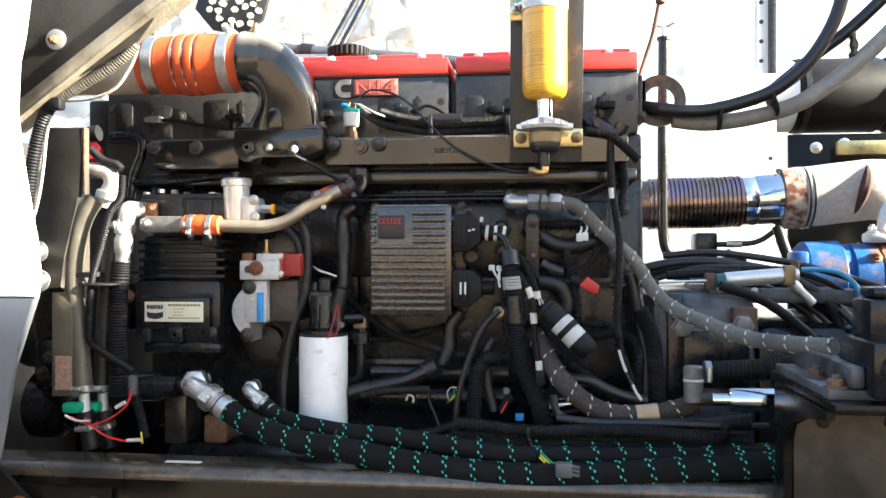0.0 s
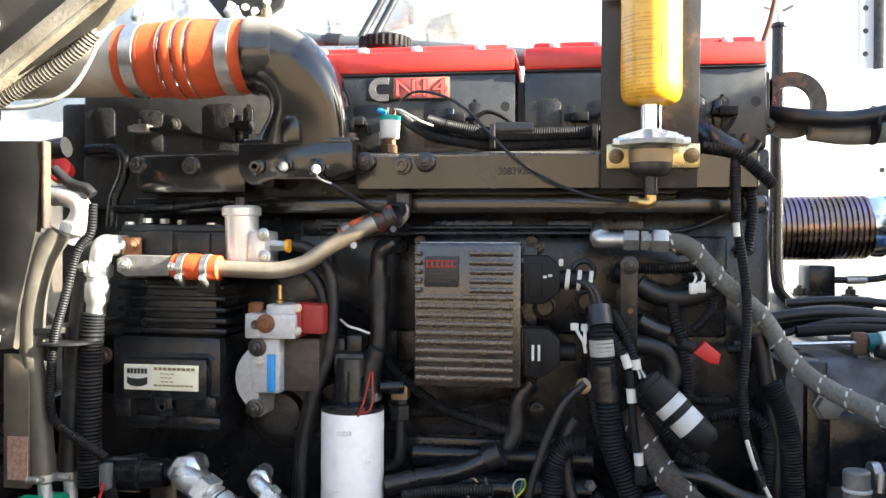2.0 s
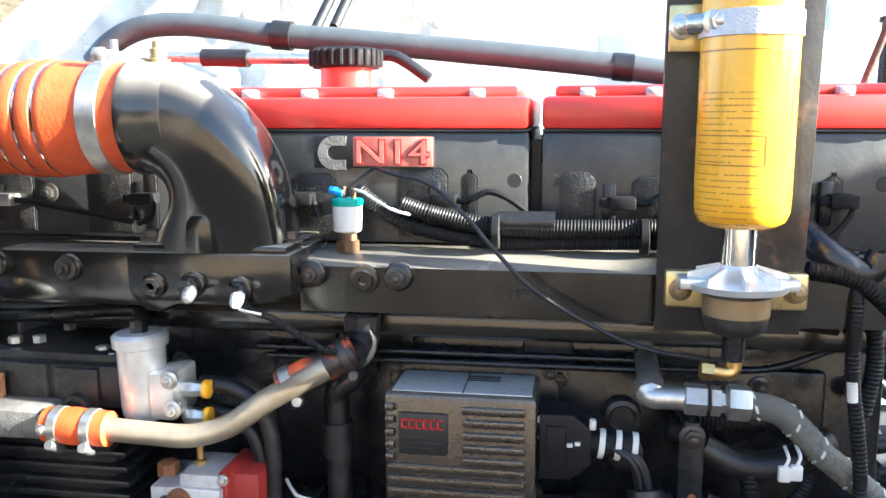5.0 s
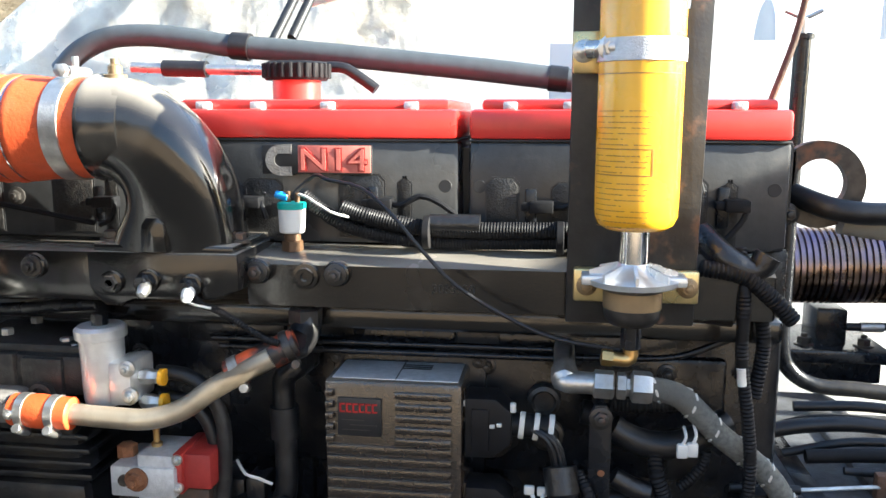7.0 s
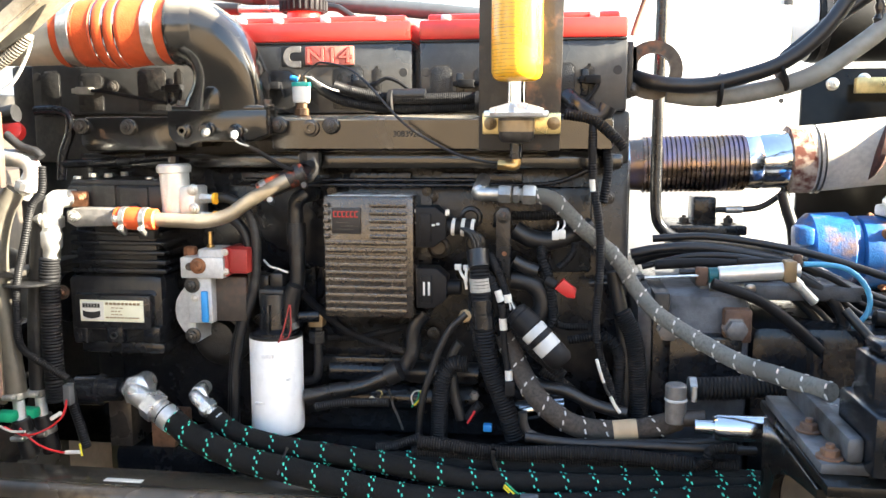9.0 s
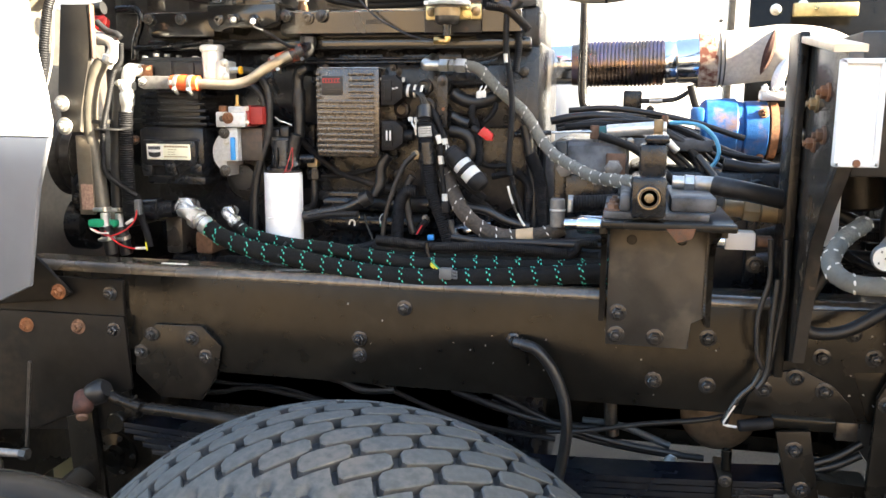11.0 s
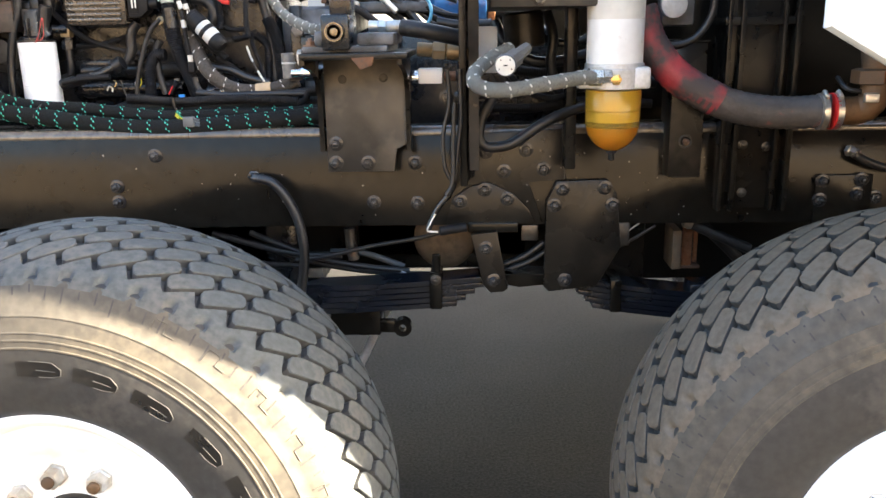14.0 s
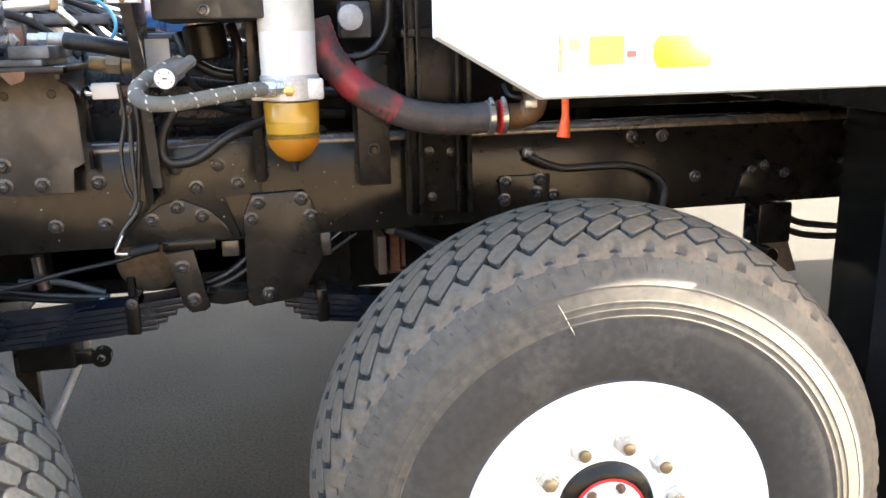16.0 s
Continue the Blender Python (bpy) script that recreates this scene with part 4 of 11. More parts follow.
hose("sensor_lead", [(-0.481, 1.57, 1.828), (-0.472, 1.575, 1.817), (-0.453, 1.585, 1.806), (-0.407, 1.585, 1.779), (-0.388, 1.585, 1.773)], 0.0035, M_LOOM, "thin black corrugated sensor lead", "cable", rib=0.0008, pitch=0.003)
hose("sensor_wire", [(-0.482, 1.555, 1.834), (-0.48, 1.558, 1.823), (-0.472, 1.57, 1.817), (-0.463, 1.575, 1.814)], 0.0016, M_WHITE, "short white twin sensor wire", "wire")

# charge-air boot and pipe
axis0, axis1 = Vector((-0.808, 1.605, 2.012)), Vector(ea)
BR = 0.95  # all radii of the boot
boot = thing("boot", (axis0 + axis1) / 2, "orange silicone charge-air boot with convoluted middle and steel clamps", "hose boot")
d = (axis1 - axis0).normalized()
L = (axis1 - axis0).length
prof = [(0, 0.058), (0.001, 0.0605), (0.06 * L, 0.0605), (0.19 * L, 0.0605)]
for k in range(7):
    prof += [((0.20 + 0.02 * k) * L, 0.0622), ((0.21 + 0.02 * k) * L, 0.0616)]  # fine moulded ridges
prof += [(0.345 * L, 0.064), (0.36 * L, 0.0610)]
for c in (0.415, 0.512):
    prof += [((c - 0.042) * L, 0.0612), ((c - 0.034) * L, 0.0645), (c * L, 0.0662), ((c + 0.034) * L, 0.0645), ((c + 0.042) * L, 0.0612)]
prof += [(0.575 * L, 0.0645), (0.60 * L, 0.064), (0.66 * L, 0.0622), (0.76 * L, 0.061), (0.95 * L, 0.0605), (L, 0.0605), (L + 0.001, 0.058)]
part("sleeve", lathe(BM(), axis0, d, [(q, r * BR) for q, r in prof], 48), M_ORANGE, boot)
for c in (0.365, 0.4635, 0.558):
    part("steel_ring", lathe(BM(), axis0 + d * (c * L - 0.002), d, [(0, 0.0582), (0.001, 0.0602), (0.003, 0.0602), (0.004, 0.0582)], 40), M_CHROME, boot)
part("collar", lathe(BM(), axis0 + d * (0.955 * L), d, [(0, 0.0575), (0.001, 0.0605), (0.008, 0.0612), (0.012, 0.059), (0.03, 0.0575), (0.045, 0.053)], 48), M_ELBOW, elbow)
for c in (0.12, 0.82):
    bm = BM()
    lathe(bm, axis0 + d * (c * L - 0.011), d, [(0, 0.0578), (0.0005, 0.0595), (0.0215, 0.0595), (0.022, 0.0578)], 48)
    q = axis0 + d * (c * L) + Vector((0, 0.01, 0.064))
    cyl(bm, q - Vector((0, 0.022, 0)), q + Vector((0, 0.02, 0)), 0.006, 12)
    lathe(bm, q - Vector((0, 0.03, 0)), (0, -1, 0), [(0, 0.008), (0.008, 0.008), (0.009, 0.006)], 6)
    box(bm, q.x - 0.009, q.x + 0.009, q.y - 0.012, q.y + 0.012, q.z - 0.012, q.z + 0.004, 0.002)
    part("band_clamp", bm, M_ZINC, boot, "bright steel band clamp")
    part("clamp_screw", cyl(BM(), q + Vector((0, -0.005, 0)), q + Vector((0, -0.005, 0.017)), 0.004, 10), M_ZINC, boot)
part("charge_pipe", tube(BM(), [axis0 + d * 0.02, axis0 - d * 0.06, axis0 - d * 0.2, axis0 - d * 0.36 + Vector((0, 0.03, -0.015)), axis0 - d * 0.52 + Vector((0, 0.12, -0.05)), axis0 - d * 0.6 + Vector((0, 0.26, -0.08))], 0.0538, 36, 0.012), M_ALU, None,
              "bare aluminised steel charge-air pipe", "pipe")

# temperature sender on the manifold
p = Vector((-0.393, 1.66, 1.872))
snd = thing("sender", p, "white sender with teal ring and brass base on the manifold", "sensor")
z = p.z
part("base", lathe(BM(), (p.x, p.y, z - 0.004), (0, 0, 1), [(0, 0.013), (0.012, 0.013), (0.013, 0.010)], 6), M_RUSTB, snd)
part("thread", lathe(BM(), (p.x, p.y, z + 0.008), (0, 0, 1), [(0, 0.010), (0.012, 0.010)], 16), M_RUSTB, snd)
part("body", lathe(BM(), (p.x, p.y, z + 0.018), (0, 0, 1), [(0, 0.0135), (0.002, 0.0155), (0.033, 0.0165), (0.035, 0.015)], 24), M_WHITE, snd)
part("ring", lathe(BM(), (p.x, p.y, z + 0.047), (0, 0, 1), [(0, 0.0168), (0.001, 0.0172), (0.007, 0.0172), (0.008, 0.015)], 24), M_TEAL, snd)
part("terminal", cyl(BM(), (p.x - 0.004, p.y, z + 0.054), (p.x - 0.004, p.y, z + 0.068), 0.003, 10), M_RUSTB, snd)
part("terminal", cyl(BM(), (p.x + 0.007, p.y, z + 0.054), (p.x + 0.007, p.y, z + 0.066), 0.003, 10), M_RUSTB, snd)
hose("jumper_wire", [p + Vector((0.007, 0, 0.064)), p + Vector((0.02, -0.006, 0.062)), p + Vector((0.05, -0.01, 0.045)), p + Vector((0.07, 0.0, 0.038))], 0.0017, M_WHITE, "white jumper wire with a blue end", "wire")
part("ring_terminal", cyl(BM(), p + Vector((-0.02, 0.002, 0.064)), p + Vector((-0.004, 0, 0.06)), 0.005, 10), M_BLUEPL, None, "blue crimped ring terminal on the sender", "terminal")
hose("capillary_line", [p + Vector((0.004, 0, 0.066))] + [(-0.364, 1.66, 1.959), (-0.336, 1.62, 1.957), (-0.298, 1.62, 1.948), (-0.259, 1.6, 1.921), (-0.225, 1.59, 1.885), (-0.186, 1.585, 1.847), (-0.135, 1.585, 1.816), (-0.079, 1.58, 1.793), (-0.008, 1.578, 1.783)], 0.0022, M_RUBBER, "thin black capillary line to the brass elbow", "tube")

# wiring along the manifold
hose("wiring_loom", [(-0.384, 1.675, 1.934), (-0.361, 1.675, 1.916), (-0.324, 1.675, 1.896), (-0.266, 1.675, 1.884), (-0.216, 1.675, 1.88), (-0.146, 1.675, 1.881), (-0.053, 1.675, 1.884), (-0.009, 1.675, 1.883)], 0.0085, M_LOOM, "black corrugated wiring loom along the manifold", "wiring loom", rib=0.001, pitch=0.0034, seg=12)
hose("wiring_loom", [(-0.334, 1.668, 1.92), (-0.301, 1.668, 1.91), (-0.244, 1.668, 1.899), (-0.181, 1.668, 1.896), (-0.105, 1.668, 1.897), (-0.054, 1.668, 1.898), (-0.01, 1.668, 1.895)], 0.0095, M_LOOM, "black corrugated wiring loom along the manifold", "wiring loom", rib=0.001, pitch=0.0034, seg=12)
hose("tape_wrap", [(-0.227, 1.668, 1.903), (-0.195, 1.668, 1.903), (-0.167, 1.668, 1.903)], 0.012, M_TAPE, "black taped joint in the wiring loom", "tape")
for i, (a, b) in enumerate((((-0.074, 1.665, 1.889), (-0.071, 1.7, 1.891)), ((-0.23, 1.665, 1.893), (-0.232, 1.7, 1.895)))):
    part("loom_clip", lathe(BM(), Vector(a) - Vector((0.004, 0, 0)), (1, 0, 0), [(0, 0.018), (0.001, 0.02), (0.008, 0.02), (0.009, 0.018)], 16), M_LOOM, None, "black plastic loom clip", "clip")


def injector_plug(p, lead, bright=False):
    """A connector on the rocker housing with its curved lead."""
    q = Vector(p)
    o = thing("injector_plug", q, "small black injector connector on the rocker housing", "connector", "injector connectors")
    bm = BM()
    box(bm, q.x - 0.014, q.x + 0.014, q.y - 0.012, q.y + 0.012, q.z - 0.007, q.z + 0.007, 0.002)
    box(bm, q.x - 0.024, q.x - 0.013, q.y - 0.008, q.y + 0.008, q.z - 0.005, q.z + 0.005, 0.002)
    part("shell", bm, M_ZINC if bright else M_LOOM, o)
    part("bracket", box(BM(), q.x - 0.02, q.x - 0.006, q.y + 0.008, q.y + 0.02, q.z - 0.028, q.z + 0.02, 0.003), M_ENGINE, o)
    part("lead", tube(BM(), [q + Vector((0.012, 0, 0))] + [Vector(v) for v in lead], 0.0035, 8, 0.008), M_LOOM, o)


injector_plug((-0.289, 1.685, 1.924), [(-0.263, 1.68, 1.923), (-0.241, 1.68, 1.934), (-0.22, 1.68, 1.928), (-0.199, 1.68, 1.914)])
injector_plug((-0.096, 1.685, 1.923), [(-0.07, 1.68, 1.923), (-0.049, 1.68, 1.935), (-0.022, 1.68, 1.931)])
injector_plug((0.126, 1.685, 1.928), [(0.134, 1.68, 1.915), (0.124, 1.68, 1.9), (0.115, 1.68, 1.89)])
injector_plug((-0.455, 1.69, 1.923), [(-0.439, 1.685, 1.918), (-0.434, 1.685, 1.903)])
injector_plug((-0.829, 1.69, 1.917), [(-0.783, 1.685, 1.914), (-0.727, 1.685, 1.904), (-0.663, 1.685, 1.893)], True)
injector_plug((-0.648, 1.69, 1.92), [(-0.634, 1.685, 1.914), (-0.639, 1.685, 1.899), (-0.655, 1.685, 1.891)])

# ---- yellow spray-can shaped canister on its bracket ----
M_BRKT = mat("worn_black_bracket_paint", (0.02, 0.019, 0.018), 0.4, var=0.3, scale=50, bump=0.1, dirt=(0.16, 0.08, 0.045), dirt_amt=0.2, dscale=22)
BRK = 1.60
x0, x1, z0, z1 = -0.062, 0.079, 1.817, 2.104
cz0 = 1.917
bracket = thing("bracket", (0.0, BRK, z0), "black steel bracket plate with worn edges", "bracket")
part("plate", prism(BM(), [(-0.066, 1.806), (0.07, 1.806), (0.076, 2.165), (0.054, 2.165), (0.054, 2.135), (-0.066, 2.155)], BRK, BRK + 0.008, 0.002), M_BRKT, bracket)
part("foot", box(BM(), -0.03, 0.03, BRK + 0.008, 1.70, 1.82, 1.86, 0.003), M_BRKT, bracket)
can = thing("canister", (0.0, 1.549, cz0), "yellow cylinder canister with printed text, strapped to a bracket", "canister")
bm = BM()
lathe(bm, (0, 1.549, cz0), (0, 0, 1), [(0, 0.02), (0.001, 0.03), (0.006, 0.0375), (0.014, 0.0408), (0.03, 0.0413), (0.285, 0.0413), (0.30, 0.038), (0.312, 0.03), (0.318, 0.018), (0.34, 0.017), (0.342, 0.012)], 48)
part("body", bm, M_YELLOW, can)
# lines of small print, as bars, round the front
zt = (-0.014, 1.505, 2.034)[2]
bm = BM()
rows = [k for k in range(22) if k not in (7, 12)]
for k in rows:
    zz = zt - k * 0.0053
    a0, a1 = -78 + (k * 37 % 5), (5 + (k * 53 % 11)) if k % 6 != 5 else -25
    n = 14
    for i in range(n):
        if (i * 7 + k * 3) % 9 == 0:
            continue
        b0, b1 = radians(a0 + (a1 - a0) * i / n), radians(a0 + (a1 - a0) * (i + 0.82) / n)
        R1 = 0.0416
        v = [bm.verts.new((R1 * math.sin(b), 1.549 - R1 * math.cos(b), z)) for b, z in ((b0, zz), (b1, zz), (b1, zz + 0.0009), (b0, zz + 0.0009))]
        bm.faces.new(v)
part("print", bm, M_PRINT, can, "rows of small dark print", kind="stuff")
bm = BM()
def band(bm, z, a0, a1, h, R1):
    n = 12
    for i in range(n):
        b0, b1 = radians(a0 + (a1 - a0) * i / n), radians(a0 + (a1 - a0) * (i + 1) / n)
        bm.faces.new([bm.verts.new((R1 * math.sin(b), 1.549 - R1 * math.cos(b), zz)) for b, zz in ((b0, z), (b1, z), (b1, z + h), (b0, z + h))])
band(bm, zt - 0.061, -78, 14, 0.001, 0.0417)
band(bm, zt - 0.036, -78, 14, 0.001, 0.0417)
band(bm, zt - 0.061, 13, 15, 0.026, 0.0417)
band(bm, zt + 0.035, -85, 60, 0.001, 0.0417)
part("print_frame", bm, M_PRINT, can, kind="stuff")
zb = 2.092
strap = thing("strap", (0, 1.549, zb), "bright steel strap clamp holding the canister", "clamp")
part("band", lathe(BM(), (0, 1.549, zb - 0.011), (0, 0, 1), [(0, 0.0415), (0.0005, 0.0431), (0.0215, 0.0431), (0.022, 0.0415)], 48), M_ALUC, strap)
part("tab", box(BM(), -0.066, -0.03, 1.572, 1.578, zb - 0.02, zb + 0.022, 0.002), M_GOLD, strap)
bm = BM()
cyl(bm, (-0.052, 1.55, zb + 0.002), (-0.024, 1.535, zb + 0.002), 0.009, 14)
part("screw_housing", bm, M_ZINC, strap)
bolt((-0.055, 1.572, zb + 0.002), strap, r=0.008, h=0.006, material=M_ZINC)
bolt((-0.03, 1.532, zb + 0.002), strap, r=0.009, h=0.008, material=M_ZINC)

head = thing("regulator_valve", (0, 1.549, 1.83), "cast head with cup below the canister on a yellow zinc plate", "valve")
za = 1.877
part("neck", cyl(BM(), (0, 1.549, za - 0.01), (0, 1.549, cz0 + 0.004), 0.0155, 24), M_CHROME, head, "bright steel neck")
bm = BM()
lathe(bm, (0, 1.549, za - 0.018), (0, 0, 1), [(0, 0.03), (0.002, 0.044), (0.008, 0.046), (0.011, 0.03), (0.02, 0.018), (0.024, 0.016)], 32)
box(bm, -0.052, 0.052, 1.535, 1.563, za - 0.016, za - 0.006, 0.002)
for k in range(8):
    a = k * math.pi / 4
    u = Vector((math.cos(a), math.sin(a), 0))
    p = Vector((0, 1.549, za - 0.01))
    t = Vector((-u.y, u.x, 0)) * 0.0015
    q = [p + u * 0.014, p + u * 0.044, p + u * 0.044 + Vector((0, 0, 0.008)), p + u * 0.016 + Vector((0, 0, 0.016))]
    f, g = [bm.verts.new(v + t) for v in q], [bm.verts.new(v - t) for v in q]
    bm.faces.new(f), bm.faces.new(g[::-1])
    for j in range(4):
        bm.faces.new((f[j], g[j], g[(j + 1) % 4], f[(j + 1) % 4]))
part("flange", bm, M_ALUC2, head, kind="stuff")
part("cup", lathe(BM(), (0, 1.549, za - 0.058), (0, 0, 1), [(0, 0.01), (0.001, 0.022), (0.006, 0.027), (0.012, 0.0285), (0.04, 0.0295), (0.042, 0.027)], 32), M_DKSTEEL, head, "dark steel cup with a worn label")
part("cup_label", lathe(BM(), (0, 1.549, za - 0.040), (0, 0, 1), [(0, 0.029), (0.0003, 0.0297), (0.0177, 0.0299), (0.018, 0.029)], 32), M_BRASSD, head)
part("nipple", cyl(BM(), (0, 1.549, za - 0.084), (0, 1.549, za - 0.055), 0.0105, 16), M_ENGINE, head)
pb = (-0.001, 1.555, 1.783)
part("brass_elbow", tube(BM(), [(0, 1.549, za - 0.08), (0, 1.548, pb[2]), (-0.012, 1.546, pb[2] - 0.001), (-0.026, 1.545, pb[2] + 0.002)], 0.0075, 12, 0.004), M_BRASS, head)
part("nut", lathe(BM(), (-0.018, 1.545, pb[2]), (-1, 0, 0.1), [(0, 0.009), (0.011, 0.009), (0.012, 0.006)], 6), M_BRASS, head)
x0, x1, z0, z1 = -0.059, 0.072, 1.833, 1.869
part("mounting_plate", box(BM(), x0, x1, 1.585, 1.5995, z0, z1, 0.003), M_GOLD, head, "yellow zinc mounting plate")
for px in (x0 + 0.014, x1 - 0.012):
    bolt((px, 1.585, (z0 + z1) / 2), head, r=0.0075, h=0.006, material=M_BRASSD)

# ---- pipes and rods behind the covers ----
hose("coolant_pipe", [(-0.921, 2.05, 2.102), (-0.884, 2.05, 2.135), (-0.829, 2.05, 2.157), (-0.757, 2.05, 2.16), (-0.673, 2.05, 2.151), (-0.618, 2.05, 2.142), (-0.491, 2.05, 2.131), (-0.333, 2.05, 2.115), (-0.164, 2.05, 2.097), (-0.009, 2.05, 2.077), (0.103, 2.05, 2.06)], 0.0185, M_GREYHOSE, "blue-grey rubber coolant pipe behind the engine", "pipe", seg=16)
hose("pipe_sleeve", [(-0.614, 2.05, 2.142), (-0.583, 2.05, 2.139)], 0.0225, M_RUBBER, "black rubber sleeve on the coolant pipe", "sleeve", seg=16)
hose("pipe_sleeve", [(-0.094, 2.05, 2.088), (-0.065, 2.05, 2.085)], 0.0205, M_RUBBER, "black rubber sleeve on the coolant pipe", "sleeve", seg=16)
hose("breather_rod", [(-0.723, 1.92, 2.101), (-0.638, 1.92, 2.098), (-0.505, 1.92, 2.095)], 0.008, M_ZINC, "plated steel crossover tube by the filler", "tube")
hose("tube_sleeve", [(-0.672, 1.92, 2.099), (-0.604, 1.92, 2.097)], 0.0125, M_RUBBER, "black rubber sleeve with clips", "sleeve", seg=14)
hose("breather_hose", [(-0.448, 1.95, 2.1), (-0.407, 1.95, 2.101), (-0.387, 1.95, 2.093), (-0.351, 1.95, 2.068)], 0.0085, M_RUBBER, "black bent breather pipe", "pipe")
part("vent_fitting", lathe(BM(), (-0.575, 1.6, 2.064), (0, 0, 1), [(0, 0.012), (0.01, 0.013), (0.011, 0.008), (0.02, 0.008), (0.022, 0.005), (0.028, 0.005)], 12), M_BRASSD, None, "small brass vent fitting on the pipe", "fitting")

# ---- raised bonnet with foil lining ----
bonnet = thing("bonnet_lining", (-0.9, 2.45, 2.1), "crinkled silver foil lining inside the raised bonnet", "bonnet lining")
bm = BM()
nx, nz = 70, 50
vs = {}
for i in range(nx + 1):
    for k in range(nz + 1):
        u, v = i / nx, k / nz
        x = -1.9 + u * (1.56 - 0.25 * v)
        z = 2.0 + v * 0.95 + 0.08 * u
        y = 2.42 + 0.35 * v + 0.018 * noise.noise((x * 9, z * 9, 0)) + 0.008 * noise.noise((x * 30, z * 26, 3))
        vs[i, k] = bm.verts.new((x, y, z))
for i in range(nx):
    for k in range(nz):
        bm.faces.new((vs[i, k], vs[i + 1, k], vs[i + 1, k + 1], vs[i, k + 1]))
bmesh.ops.solidify(bm, geom=bm.faces[:], thickness=0.012)
part("foil", bm, M_FOIL, bonnet)
part("hinge_post", box(BM(), -1.92, -1.86, 2.40, 2.46, 0.0, 2.05, 0.004), M_RAILB, bonnet)
# torn flap below the lining's edge
bm = BM()
f0 = [Vector(v) for v in ((-0.588, 2.4, 2.241), (-0.377, 2.4, 2.298), (-0.458, 2.43, 2.416), (-0.544, 2.43, 2.42), (-0.608, 2.41, 2.281))]
prism(bm, [(v.x, v.z) for v in f0], 2.385, 2.392, 0.001)
part("flap", bm, M_FOIL, bonnet)
hx, hy, hz = (-0.918, 2.36, 2.349)
hole = thing("vent_opening", (hx, 2.38, hz - 0.1), "dark netted vent opening torn in the foil lining", "vent")
bm = BM()
oct_ = [(hx + 0.115 * math.cos(radians(a)) * (1 + 0.1 * math.sin(a)), hz + 0.03 + 0.10 * math.sin(radians(a))) for a in range(10, 370, 45)]
prism(bm, oct_, 2.375, 2.395, 0.003)
part("backing", bm, M_INK, hole)
bm = BM()
for k in range(34):
    a, r = k * 2.4, 0.016 * math.sqrt(k + 1)
    cx, cz = hx + r * math.cos(a), hz + 0.03 + r * math.sin(a) * 0.9
    if math.hypot(cx - hx, cz - hz - 0.03) > 0.085 or 6 < k < 12:
        continue
    n = 6
    prism(bm, [(cx + 0.0125 * math.cos(2 * math.pi * j / n + k) * random.uniform(0.7, 1.1), cz + 0.0115 * math.sin(2 * math.pi * j / n + k) * random.uniform(0.7, 1.1)) for j in range(n)], 2.371, 2.376, 0)
part("cells", bm, M_LABEL, hole, kind="stuff")
for a, b in (((-0.495, 2.46, 2.521), (-0.581, 2.15, 2.153)), ((-0.464, 2.46, 2.528), (-0.551, 2.17, 2.164))):
    hose("bonnet_stay", [a, b], 0.009, M_RUBBER, "black bonnet stay cable", "stay", group="bonnet stays")

# ---- engine control module ----
ECMY = 1.606
x0, x1, z0, z1 = -0.343, -0.18, 1.508, 1.726
ecm = thing("engine_control_module", ((x0 + x1) / 2, 1.65, z0), "finned black cast engine control module", "control module")
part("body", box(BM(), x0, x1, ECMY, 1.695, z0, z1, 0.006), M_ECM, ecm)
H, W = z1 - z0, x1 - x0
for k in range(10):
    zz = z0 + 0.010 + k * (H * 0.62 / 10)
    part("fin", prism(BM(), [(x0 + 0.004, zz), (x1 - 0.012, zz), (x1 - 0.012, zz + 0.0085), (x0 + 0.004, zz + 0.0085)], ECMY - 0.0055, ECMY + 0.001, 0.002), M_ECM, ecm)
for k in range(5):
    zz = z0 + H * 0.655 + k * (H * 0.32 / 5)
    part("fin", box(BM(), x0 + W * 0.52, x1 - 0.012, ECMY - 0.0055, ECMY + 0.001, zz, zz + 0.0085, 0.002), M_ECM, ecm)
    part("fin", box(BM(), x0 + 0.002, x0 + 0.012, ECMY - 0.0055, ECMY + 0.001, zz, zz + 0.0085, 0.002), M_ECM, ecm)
xa, xb, za, zb = -0.326, -0.274, 1.66, 1.706
lab = part("label_plate", box(BM(), xa, xb, ECMY - 0.004, ECMY + 0.001, za, zb, 0.001), M_INK, ecm, "small black label plate with red marks")
for k in range(6):
    w = (xb - xa - 0.006) / 6
    a = xa + 0.003 + k * w
    bm = BM()
    for q in ((a, a + 0.002, zb - 0.017, zb - 0.006), (a, a + w - 0.0015, zb - 0.0078, zb - 0.006), (a, a + w - 0.0015, zb - 0.017, zb - 0.0152)):
        box(bm, q[0], q[1], ECMY - 0.0052, ECMY - 0.0035, q[2], q[3], 0)
    part("red_mark", bm, M_REDPL, lab)
for k, (l0, l1) in enumerate(((0.1, 0.75), (0.3, 0.9), (0.1, 0.6))):
    part("line_mark", box(BM(), xa + l0 * (xb - xa), xa + l1 * (xb - xa), ECMY - 0.0048, ECMY - 0.0035, za + 0.007 + k * 0.006, za + 0.0082 + k * 0.006, 0), M_DKSTEEL, lab)
top = part("top_label", box(BM(), x0 + 0.008, x1 - 0.006, ECMY + 0.008, 1.685, z1 - 0.001, z1 + 0.001, 0.0005), M_ALUC, ecm, "dull aluminium data label")
for k in range(3):
    part("text_bar", box(BM(), x0 + 0.085, x0 + 0.12, 1.655 + 0.007 * k, 1.659 + 0.007 * k, z1 + 0.0008, z1 + 0.0014, 0), M_INK, top)
